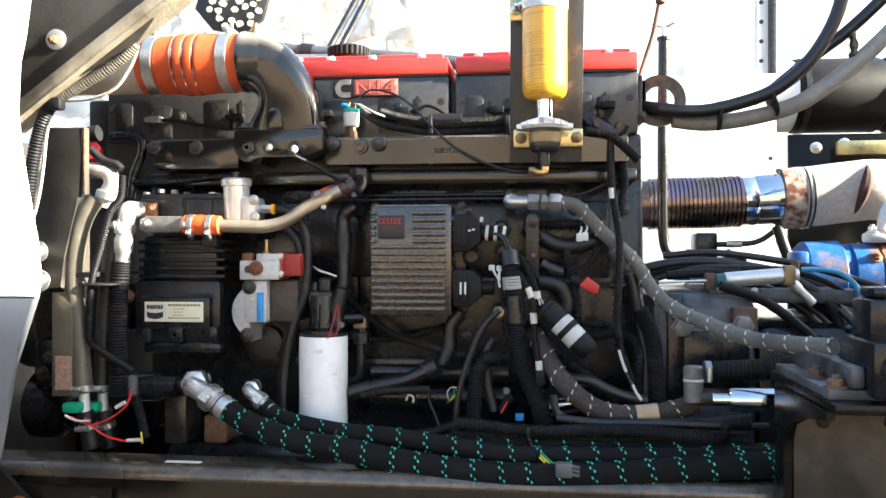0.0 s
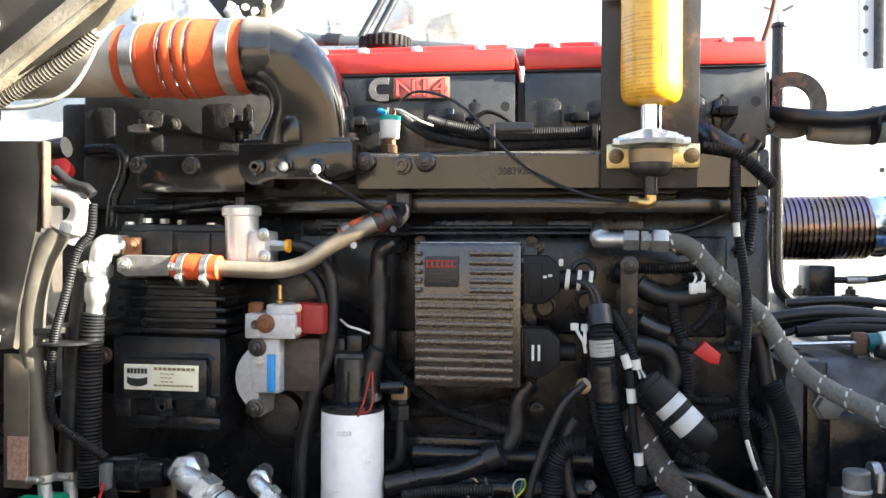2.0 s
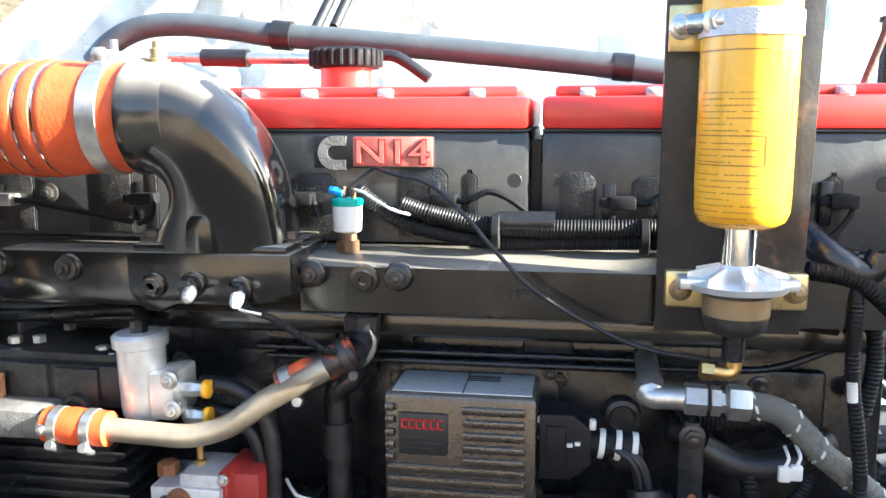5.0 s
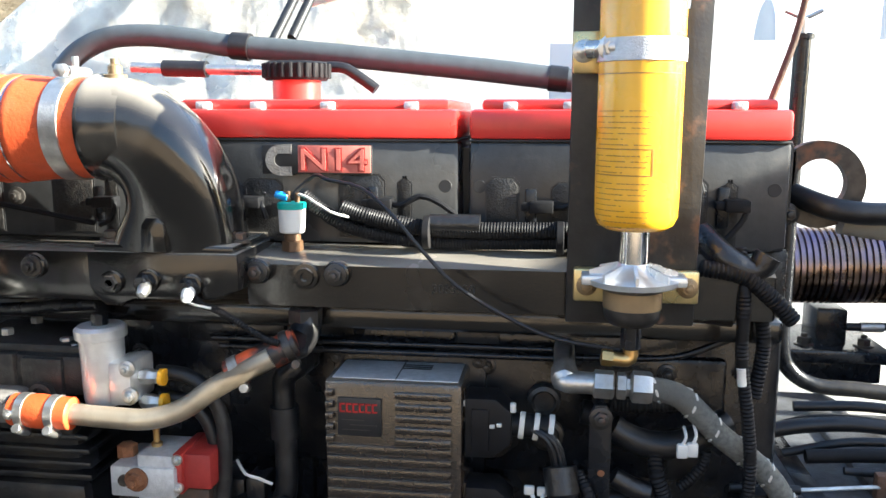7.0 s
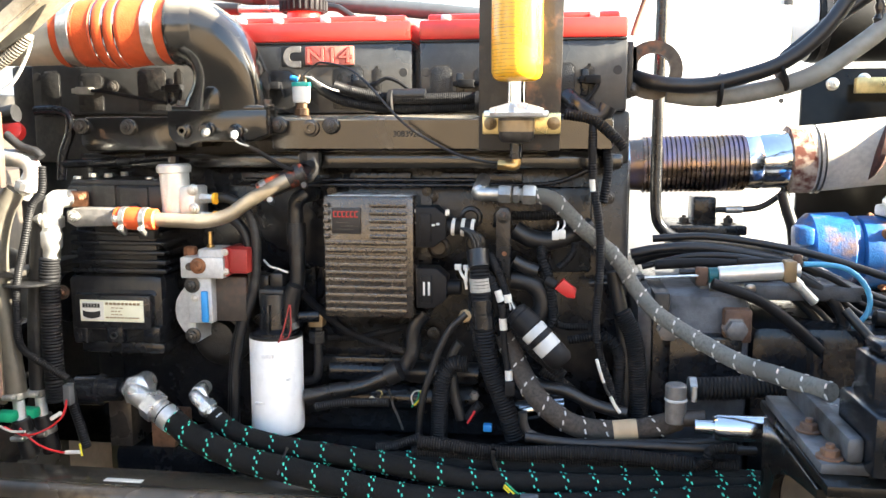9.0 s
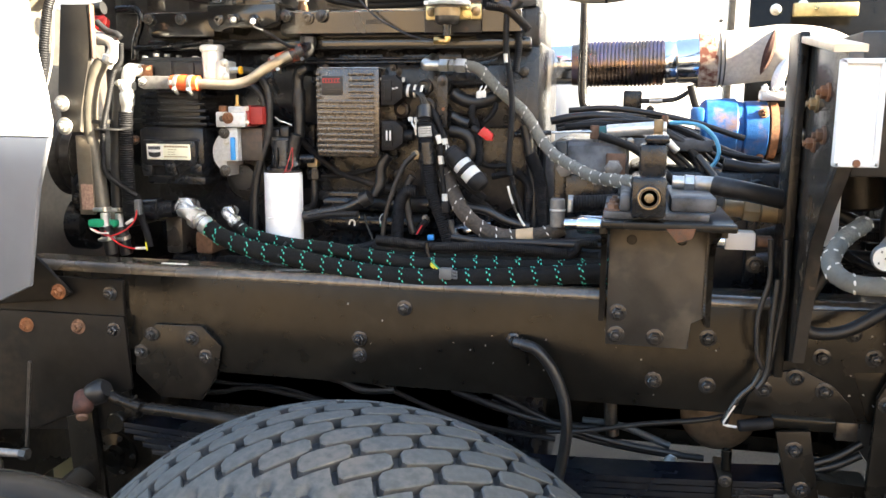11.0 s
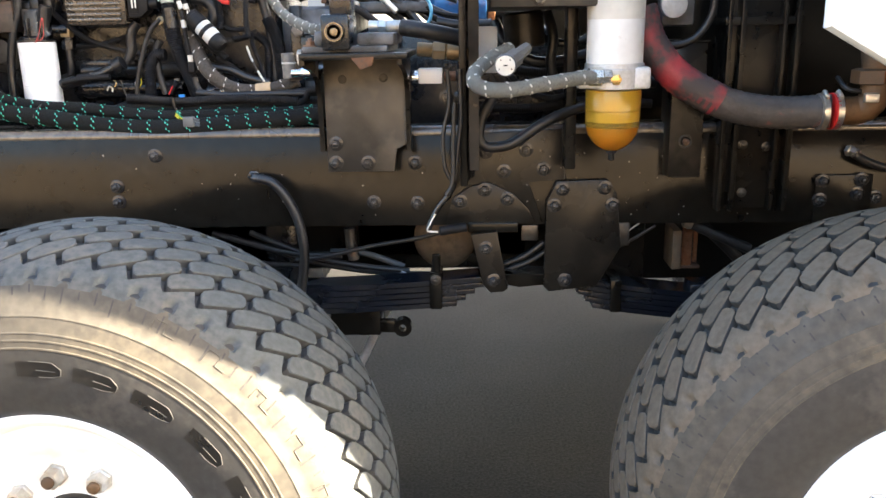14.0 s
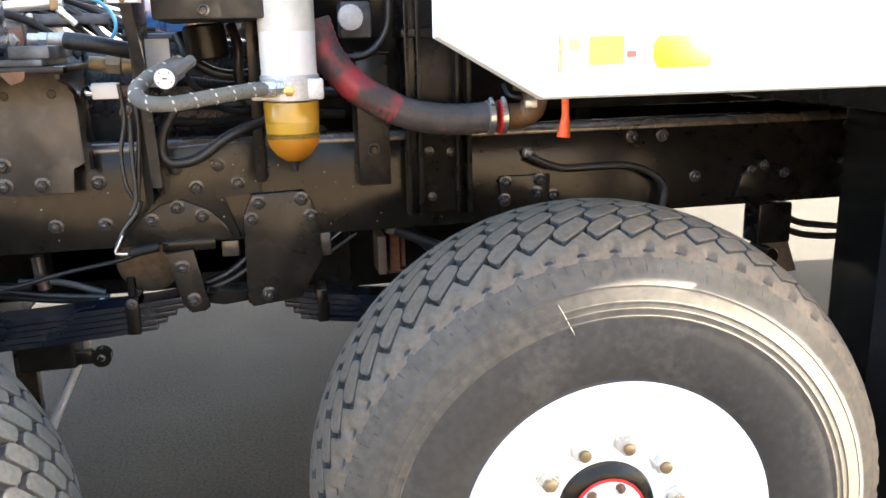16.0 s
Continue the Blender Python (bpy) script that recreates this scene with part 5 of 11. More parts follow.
part("top_divider", box(BM(), (x0 + x1) / 2 + 0.002, (x0 + x1) / 2 + 0.0035, ECMY + 0.008, 1.685, z1 + 0.0008, z1 + 0.0015, 0), M_INK, top)
part("mount_plate", box(BM(), x0 - 0.012, x1 + 0.02, 1.692, 1.708, z0 - 0.006, z1 + 0.012, 0.003), M_ENGINE, ecm)
for px, pz in ((x0 - 0.006, z1 + 0.003), (x1 + 0.011, z1 + 0.003), (x1 + 0.012, z0 + 0.01)):
    bolt((px, 1.692, pz), ecm, r=0.006, h=0.006)


def ecm_plug(p, name):
    q = Vector(p)
    o = thing("module_plug", q, "black five-sided module connector with paint marks", "connector", "module connectors")
    bm = BM()
    prism(bm, [(q.x - 0.028, q.z - 0.036), (q.x + 0.004, q.z - 0.036), (q.x + 0.026, q.z - 0.018), (q.x + 0.026, q.z + 0.02), (q.x + 0.008, q.z + 0.036), (q.x - 0.028, q.z + 0.036)], q.y - 0.016, q.y + 0.03, 0.003)
    shell = part("shell", bm, M_LOOM, o)
    part("face_plate", prism(BM(), [(q.x - 0.02, q.z - 0.026), (q.x + 0.0, q.z - 0.026), (q.x + 0.0, q.z + 0.024), (q.x - 0.02, q.z + 0.024)], q.y - 0.019, q.y - 0.014, 0.002), M_LOOM, o)
    part("neck", cyl(BM(), (q.x + 0.02, q.y + 0.004, q.z), (q.x + 0.05, q.y + 0.004, q.z), 0.014, 14), M_LOOM, o)
    part("base", box(BM(), q.x - 0.038, q.x - 0.026, q.y - 0.004, q.y + 0.04, q.z - 0.034, q.z + 0.036, 0.002), M_ENGINE, o)
    return o, q


o, q = ecm_plug((-0.15, 1.63, 1.672), "a")
for dx, dz in ((0.004, 0.004), (0.012, 0.006), (-0.032, 0.006)):
    part("paint_mark", box(BM(), q.x + dx - 0.003, q.x + dx + 0.003, q.y - 0.0195 if dx > 0 else q.y - 0.006, q.y - 0.012 if dx > 0 else q.y, q.z + dz - 0.002, q.z + dz + 0.002, 0.0008), M_WHITE, o)
part("white_tab", box(BM(), q.x + 0.024, q.x + 0.031, q.y - 0.015, q.y - 0.005, q.z + 0.02, q.z + 0.031, 0.002), M_WHITE, o)
for k in range(3):
    part("white_tie", lathe(BM(), (q.x + 0.034 + 0.017 * k, q.y + 0.004, q.z - 0.001 * k), (1, 0, -0.1), [(0, 0.0146), (0.0005, 0.016), (0.006, 0.016), (0.0065, 0.0146)], 18), M_WHITE, o)
part("bundle", cyl(BM(), (q.x + 0.03, q.y + 0.004, q.z), (q.x + 0.075, q.y + 0.004, q.z - 0.002), 0.0142, 14), M_LOOM, o)
o, q = ecm_plug((-0.149, 1.63, 1.563), "b")
for dx in (-0.014, -0.005):
    part("paint_mark", box(BM(), q.x + dx - 0.002, q.x + dx + 0.002, q.y - 0.0205, q.y - 0.017, q.z - 0.012, q.z + 0.012, 0.0008), M_WHITE, o)
for p in ((-0.17, 1.62, 1.588), (-0.171, 1.62, 1.569), (-0.178, 1.62, 1.7)):
    part("paint_spot", lathe(BM(), p, (0, -1, 0), [(0, 0.004), (0.002, 0.003)], 8), M_WHITE, None, "white paint spot on the connector base", "paint mark")

# ---- fuel filter ----
p = Vector((-0.441, 1.62, 1.462))
zt, zb = (-0.441, 1.62, 1.47)[2], (-0.438, 1.62, 1.287)[2]
flt = thing("fuel_filter", (p.x, 1.622, zb), "white spin-on fuel filter hanging from a black head", "fuel filter")
part("canister", lathe(BM(), (p.x, 1.622, zb), (0, 0, 1), [(0, 0.03), (0.001, 0.044), (0.005, 0.0475), (0.012, 0.0485), (zt - zb - 0.006, 0.0485), (zt - zb - 0.003, 0.0475), (zt - zb, 0.047)], 40), M_FILTER, flt, "white painted filter canister")
part("rim", lathe(BM(), (p.x, 1.622, zt - 0.004), (0, 0, 1), [(0.001, 0.0478), (0.002, 0.0486), (0.005, 0.0486), (0.006, 0.045)], 40), M_DKSTEEL, flt)
part("head", lathe(BM(), (p.x, 1.622, zt + 0.002), (0, 0, 1), [(0, 0.044), (0.006, 0.044), (0.012, 0.03), (0.06, 0.026), (0.075, 0.024)], 28), M_ENGINE, flt)
part("head_block", box(BM(), p.x - 0.03, p.x + 0.02, 1.615, 1.72, zt + 0.05, zt + 0.085, 0.006), M_ENGINE, flt)
part("web", box(BM(), p.x - 0.002, p.x + 0.002, 1.582, 1.62, zt + 0.004, zt + 0.06, 0.001), M_ENGINE, flt)
part("inlet", cyl(BM(), (p.x, 1.63, zt + 0.03), (p.x + 0.075, 1.65, zt + 0.03), 0.012, 14), M_ENGINE, flt)
for dx, dz, w, h in ((0.0, -0.03, 0.022, 0.007), (-0.012, -0.118, 0.028, 0.003), (0.03, -0.075, 0.012, 0.003)):
    a = math.asin(dx / 0.0487)
    part("scuff", box(BM(), p.x + dx - w / 2, p.x + dx + w / 2, 1.622 - 0.0489 * math.cos(a) - 0.0003, 1.622 - 0.0489 * math.cos(a) + 0.012, zt + dz - h / 2, zt + dz + h / 2, 0), M_FILT2, flt)
# hex fitting and bent steel line beside the filter
pf = Vector((-0.373, 1.66, 1.491))
line = thing("fuel_line", pf, "black fuel fitting with brass-coloured hex and bent pipe", "fuel line")
part("hex", box(BM(), pf.x - 0.014, pf.x + 0.014, pf.y - 0.014, pf.y + 0.014, pf.z - 0.013, pf.z + 0.013, 0.004), M_BRASSD, line)
part("nut", lathe(BM(), (pf.x, pf.y, pf.z - 0.045), (0, 0, 1), [(0, 0.014), (0.002, 0.0165), (0.024, 0.0165), (0.026, 0.012), (0.032, 0.012)], 6), M_ENGINE, line)
part("pipe", tube(BM(), [(pf.x, pf.y, pf.z - 0.04), (pf.x, pf.y, pf.z - 0.09), (pf.x - 0.008, pf.y + 0.004, pf.z - 0.115), (pf.x - 0.04, pf.y + 0.01, pf.z - 0.125)], 0.0085, 12, 0.006), M_ENGINE, line)
hose("filter_wires", [Vector((p.x + 0.034, 1.60, zt + 0.06)), Vector((p.x + 0.026, 1.586, zt + 0.015)), Vector((p.x + 0.02, 1.576, zt - 0.004)), Vector((p.x + 0.03, 1.575, zt + 0.008))], 0.0013, M_REDC, "red and black wire loop over the filter", "wire")
hose("filter_wires", [Vector((p.x + 0.036, 1.60, zt + 0.06)), Vector((p.x + 0.04, 1.586, zt + 0.015)), Vector((p.x + 0.034, 1.574, zt + 0.002)), Vector((p.x + 0.024, 1.576, zt + 0.004))], 0.0013, M_REDC, "red and black wire loop over the filter", "wire")
# dark drop hose from the elbow beside the module
hose("drop_hose", [(-0.386, 1.7, 1.724), (-0.393, 1.655, 1.722), (-0.407, 1.655, 1.708), (-0.408, 1.655, 1.665), (-0.407, 1.655, 1.58), (-0.411, 1.655, 1.552), (-0.418, 1.655, 1.528)], 0.0145, M_TAPE, "black sleeved hose with moulded elbow", "hose", seg=14)
hose("hose_cuff", [(-0.408, 1.655, 1.673), (-0.407, 1.655, 1.632)], 0.018, M_RUBBER, "black rubber cuff on the drop hose", "sleeve", seg=14)
hose("hose_elbow_nut", [(-0.4, 1.7, 1.727), (-0.386, 1.7, 1.729)], 0.02, M_ENGINE, "black hex elbow nut on the block", "fitting", seg=8)
hose("wiring_boot", [(-0.4, 1.62, 1.561), (-0.409, 1.62, 1.533), (-0.414, 1.62, 1.5), (-0.406, 1.62, 1.48)], 0.0165, M_TAPE, "bulky black wiring boot above the filter", "wiring boot", seg=12)
hose("wiring_loom", [(-0.401, 1.65, 1.545), (-0.364, 1.65, 1.511), (-0.307, 1.65, 1.469), (-0.241, 1.65, 1.447), (-0.172, 1.65, 1.43), (-0.121, 1.65, 1.418)], 0.0068, M_LOOM, "black corrugated loom below the module", "wiring loom", rib=0.0013, pitch=0.004)
hose("wiring_loom", [(-0.357, 1.675, 1.454), (-0.301, 1.675, 1.456), (-0.244, 1.675, 1.469), (-0.197, 1.675, 1.482)], 0.006, M_LOOM, "black corrugated loom below the module", "wiring loom", rib=0.0012, pitch=0.004)
hose("vertical_pipe", [(-0.165, 1.64, 1.514), (-0.183, 1.64, 1.491), (-0.188, 1.64, 1.468), (-0.188, 1.64, 1.44), (-0.203, 1.64, 1.412)], 0.0135, M_TAPE, "black taped harness branch below the module", "wiring loom", seg=12)
hose("cross_hose", [(-0.385, 1.62, 1.352), (-0.338, 1.62, 1.365), (-0.273, 1.62, 1.379), (-0.219, 1.62, 1.405)], 0.0155, M_TAPE, "black taped harness branch low on the block", "wiring loom", seg=12)
hose("cross_hose_end", [(-0.232, 1.62, 1.399), (-0.21, 1.62, 1.41)], 0.0195, M_RUBBER, "black rubber cap on the harness branch", "sleeve", seg=12)
x0, x1, z0, z1 = -0.372, -0.207, 1.391, 1.413
bar = part("cooler_rib", box(BM(), x0, x1, 1.688, 1.72, z0, z1, 0.003), M_ENGINE, engine)
cu = bpy.data.curves.new("cast_letters", "FONT")
cu.body, cu.size, cu.extrude = "USA", 0.016, 0.0012
txt = new("cast_letters", cu)
x0, x1, z0, z1 = -0.346, -0.32, 1.394, 1.409
deps = bpy.context.evaluated_depsgraph_get()
me = bpy.data.meshes.new_from_object(txt.evaluated_get(deps))
bpy.data.objects.remove(txt)
me.transform(pose(0, 0, 0, 90, 0, 0))
me.transform(Matrix.Translation((x0, 1.6885, z0)))
me.materials.append(M_CAST)
letters = new("cast_letters", me)
letters.parent = engine
letters.location = -WORLD[engine.name]

# pressure lines above the module
for k, (a, b) in enumerate((((-0.511, 1.68, 1.75), (-0.079, 1.68, 1.751)), ((-0.499, 1.675, 1.741), (-0.077, 1.675, 1.742)))):
    hose("fuel_tube", [a, b], 0.0042, M_ENGINE, "thin black steel fuel tube above the module", "tube", group="fuel tubes")
hose("fuel_tube", [(-0.079, 1.68, 1.742), (0.02, 1.68, 1.744), (0.073, 1.68, 1.75), (0.126, 1.68, 1.772)], 0.004, M_ENGINE, "thin black steel fuel tube above the module", "tube", group="fuel tubes")

# ---- hydraulic elbow and cloth hose ----
fitg = thing("hose_fitting", (-0.027, 1.63, 1.73), "zinc plated hydraulic elbow and hex hose fitting", "hose fitting")
pe = Vector((-0.065, 1.62, 1.732))
pr = Vector((0.033, 1.615, 1.73))
d = (pr - pe).normalized()
part("elbow", tube(BM(), [pe + Vector((0, 0.07, 0.02)), pe + Vector((0, 0.02, 0.008)), pe, pe + d * 0.02, pe + d * 0.034], 0.0125, 14, 0.004), M_ZINC, fitg)
part("elbow_shoulder", lathe(BM(), pe + Vector((0, 0.01, 0.004)), (0, 1, 0.3), [(-0.018, 0.01), (-0.012, 0.0155), (0.012, 0.0155), (0.018, 0.01)], 8), M_ZINC, fitg)
part("hex_nut", lathe(BM(), pe + d * 0.032, d, [(0, 0.013), (0.002, 0.0165), (0.022, 0.0165), (0.024, 0.013)], 6), M_ZINC, fitg)
part("lock_nut", lathe(BM(), pe + d * 0.058, d, [(0, 0.013), (0.001, 0.0158), (0.010, 0.0158), (0.011, 0.012), (0.018, 0.011)], 6), M_ZINC, fitg)
L = (pr - pe).length
part("ferrule", lathe(BM(), pe + d * 0.073, d, [(0, 0.014), (0.003, 0.0185), (L - 0.078, 0.0185), (L - 0.074, 0.0165)], 6), M_ZINC, fitg)
path = [pr - d * 0.01] + [Vector(v) for v in [(0.058, 1.615, 1.724), (0.085, 1.625, 1.7), (0.111, 1.635, 1.672), (0.171, 1.65, 1.619), (0.21, 1.65, 1.56), (0.251, 1.6, 1.523)]] + [Vector(v) for v in [(0.338, 1.48, 1.489), (0.388, 1.4, 1.487), (0.432, 1.31, 1.492)]]
hs = thing("braided_hose", path[0], "grey cloth-covered hydraulic hose with white tracer dashes", "hose", "cloth-covered hoses")
part("cover", tube(BM(), path, 0.0135, 16, 0.01), M_CLOTHG, hs)
part("tracer", marks(BM(), path, 0.0135, 0.045, 0.0075, 0.003, 1, spacing=0.015, slant=0.9, phase=0.01), M_WHITE, hs, kind="stuff")

# ---- stay bar ----
x0, x1, z0, z1 = -0.036, -0.011, 1.583, 1.708
stay = thing("stay_bar", ((x0 + x1) / 2, 1.66, z0), "flat black steel stay bar with a bolt and rust spot", "stay bar")
part("bar", prism(BM(), [(x0, z0), (x1, z0), (x1, z1 - 0.012), (x1 - 0.006, z1), (x0 + 0.006, z1), (x0, z1 - 0.012)], 1.61, 1.617, 0.0015), M_ENGINE, stay)
part("spacer", cyl(BM(), ((x0 + x1) / 2, 1.616, z1 - 0.014), ((x0 + x1) / 2, 1.71, z1 - 0.014), 0.008, 14), M_ENGINE, stay)
bolt(((x0 + x1) / 2, 1.61, z1 - 0.014), stay, r=0.009, h=0.007)
part("rust_spot", lathe(BM(), ((x0 + x1) / 2 + 0.002, 1.6105, z0 + 0.045), (0, -1, 0), [(0, 0.0045), (0.001, 0.004)], 12), M_RUST, stay)

# ---- main harness ----
hose("main_harness", [(-0.067, 1.61, 1.631), (-0.063, 1.6, 1.592), (-0.06, 1.6, 1.549), (-0.055, 1.6, 1.501), (-0.049, 1.6, 1.453), (-0.042, 1.6, 1.419), (-0.028, 1.6, 1.385), (-0.012, 1.6, 1.342), (0.002, 1.6, 1.299)], 0.0165, M_LOOM, "thick black corrugated main wiring harness", "wiring harness", rib=0.002, pitch=0.0052, seg=16)
hose("harness_tape", [(-0.068, 1.61, 1.633), (-0.064, 1.6, 1.605)], 0.0195, M_TAPE, "black tape collar on the main harness", "tape", seg=16)
hose("harness_label", [(-0.063, 1.6, 1.587), (-0.061, 1.6, 1.563)], 0.0188, M_CLOTHL, "grey wrap-around label on the harness", "label", seg=18)
hose("harness_tape", [(-0.06, 1.6, 1.549), (-0.055, 1.6, 1.498)], 0.0192, M_TAPE, "black tape collar on the main harness", "tape", seg=16)
for k in range(6):
    a = k * 1.05
    o = Vector((0.006 * math.cos(a), 0.006 * math.sin(a), 0))
    hose("harness_strand", [Vector(v) + o for v in [(-0.101, 1.63, 1.672), (-0.084, 1.62, 1.666), (-0.073, 1.62, 1.65), (-0.068, 1.62, 1.626)]], 0.0032, M_RUBBER, "loose black wire in the module bundle", "wire", group="module wires")
for pts, r in (([(-0.047, 1.62, 1.624), (-0.035, 1.6, 1.606), (-0.022, 1.6, 1.576), (-0.015, 1.6, 1.554)], 0.006), ([(-0.052, 1.6, 1.593), (-0.043, 1.6, 1.58), (-0.035, 1.6, 1.565), (-0.028, 1.6, 1.554)], 0.009)):
    hose("wiring_loom", pts, r, M_LOOM, "short black loom beside the main harness", "wiring loom", rib=0.001, pitch=0.004)
for pts in ([(-0.015, 1.598, 1.559), (-0.013, 1.598, 1.545)], [(-0.032, 1.595, 1.566), (-0.025, 1.595, 1.547)], [(-0.022, 1.59, 1.518), (-0.02, 1.59, 1.498)], [(-0.011, 1.585, 1.427), (-0.01, 1.585, 1.41)]):
    hose("white_sleeve", pts, 0.007, M_WHITE, "white heat-shrink sleeve on a wire", "sleeve", group="white sleeves")
hose("lead", [(-0.025, 1.59, 1.542), (-0.021, 1.59, 1.517), (-0.019, 1.59, 1.474), (-0.014, 1.59, 1.435), (-0.011, 1.59, 1.414)], 0.0055, M_LOOM, "thin black lead hanging beside the harness", "cable", rib=0.0007, pitch=0.004)
part("lead_plug", boxf(BM(), -0.017, -0, 1.382, 1.409, 1.578, 1.596, 0.002), M_LOOM, None, "small black plug hanging on a lead", "connector")
for pts in ([(-0.1, 1.61, 1.601), (-0.095, 1.6, 1.592), (-0.089, 1.6, 1.583), (-0.086, 1.6, 1.566)], [(-0.086, 1.61, 1.604), (-0.087, 1.6, 1.592), (-0.086, 1.6, 1.579)]):
    hose("white_wire", pts, 0.0025, M_WHITE, "thin white wire stub with crimp end", "wire")
for p in ((-0.102, 1.608, 1.603), (-0.087, 1.608, 1.602)):
    p = Vector(p)
    part("crimp_end", box(BM(), p.x - 0.006, p.x + 0.006, p.y - 0.003, p.y + 0.003, p.z - 0.005, p.z + 0.006, 0.002), M_WHITE, None, "white crimp terminal end", "terminal")

# grey round connector
ca, cb = Vector((-0.003, 1.59, 1.533)), Vector((0.084, 1.57, 1.446))
d = (cb - ca).normalized()
L = (cb - ca).length
con = thing("round_connector", (ca + cb) / 2, "black and pale grey round harness connector", "connector")
part("front_shell", lathe(BM(), ca, d, [(0, 0.013), (0.004, 0.021), (0.012, 0.0215), (0.014, 0.0235), (L * 0.34, 0.0245), (L * 0.36, 0.022)], 24), M_LOOM, con)
part("grey_ring", lathe(BM(), ca + d * L * 0.36, d, [(0, 0.022), (0.002, 0.0235), (L * 0.12, 0.0235), (L * 0.13, 0.021)], 24), M_WHITEG, con, "pale grey locking ring")
part("collar", lathe(BM(), ca + d * L * 0.48, d, [(0, 0.0245), (L * 0.08, 0.025), (L * 0.09, 0.022)], 12), M_LOOM, con)
part("grey_sleeve", lathe(BM(), ca + d * L * 0.57, d, [(0, 0.022), (0.002, 0.0225), (L * 0.17, 0.0225), (L * 0.18, 0.021)], 24), M_WHITEG, con, "pale grey locking ring")
part("rear_shell", lathe(BM(), ca + d * L * 0.74, d, [(0, 0.022), (0.006, 0.0235), (L * 0.2, 0.022), (L * 0.26, 0.016)], 24), M_LOOM, con)
for k in range(4):
    hose("connector_wire", [ca + Vector((0.004 * k - 0.006, 0, 0)), Vector((-0.011, 1.6, 1.543)) + Vector((0.002 * k, 0, 0)), Vector((-0.022, 1.61, 1.557))], 0.0016, M_RUBBER if k % 2 else M_WHITE, "thin wire into the round connector", "wire", group="connector wires")

# red plug and small plugs
pr_ = [Vector(v) for v in [(0.065, 1.6, 1.571), (0.081, 1.6, 1.588), (0.103, 1.6, 1.57), (0.1, 1.6, 1.555), (0.087, 1.6, 1.556)]]
redp = thing("red_plug", pr_[0], "red plastic cap on a black connector", "connector")
part("cap", prism(BM(), [(v.x, v.z) for v in pr_], 1.592, 1.612, 0.003), M_REDPL, redp)
part("stub", cyl(BM(), (0.05, 1.605, 1.584), (0.069, 1.602, 1.575), 0.009, 12), M_LOOM, redp)
for p in ((0.066, 1.605, 1.663), (0.077, 1.605, 1.665)):
    p = Vector(p)
    w = thing("white_terminal", p, "white plastic blade terminal on a loose wire", "terminal", "loose terminals")
    part("shell", box(BM(), p.x - 0.006, p.x + 0.006, p.y - 0.004, p.y + 0.004, p.z - 0.009, p.z + 0.007, 0.002), M_WHITE, w)
    part("wire", tube(BM(), [p + Vector((0, 0, 0.006)), p + Vector((0.004, 0.002, 0.014)), p + Vector((0.004, 0.02, 0.02))], 0.0018, 8, 0.005), M_WHITE, w)

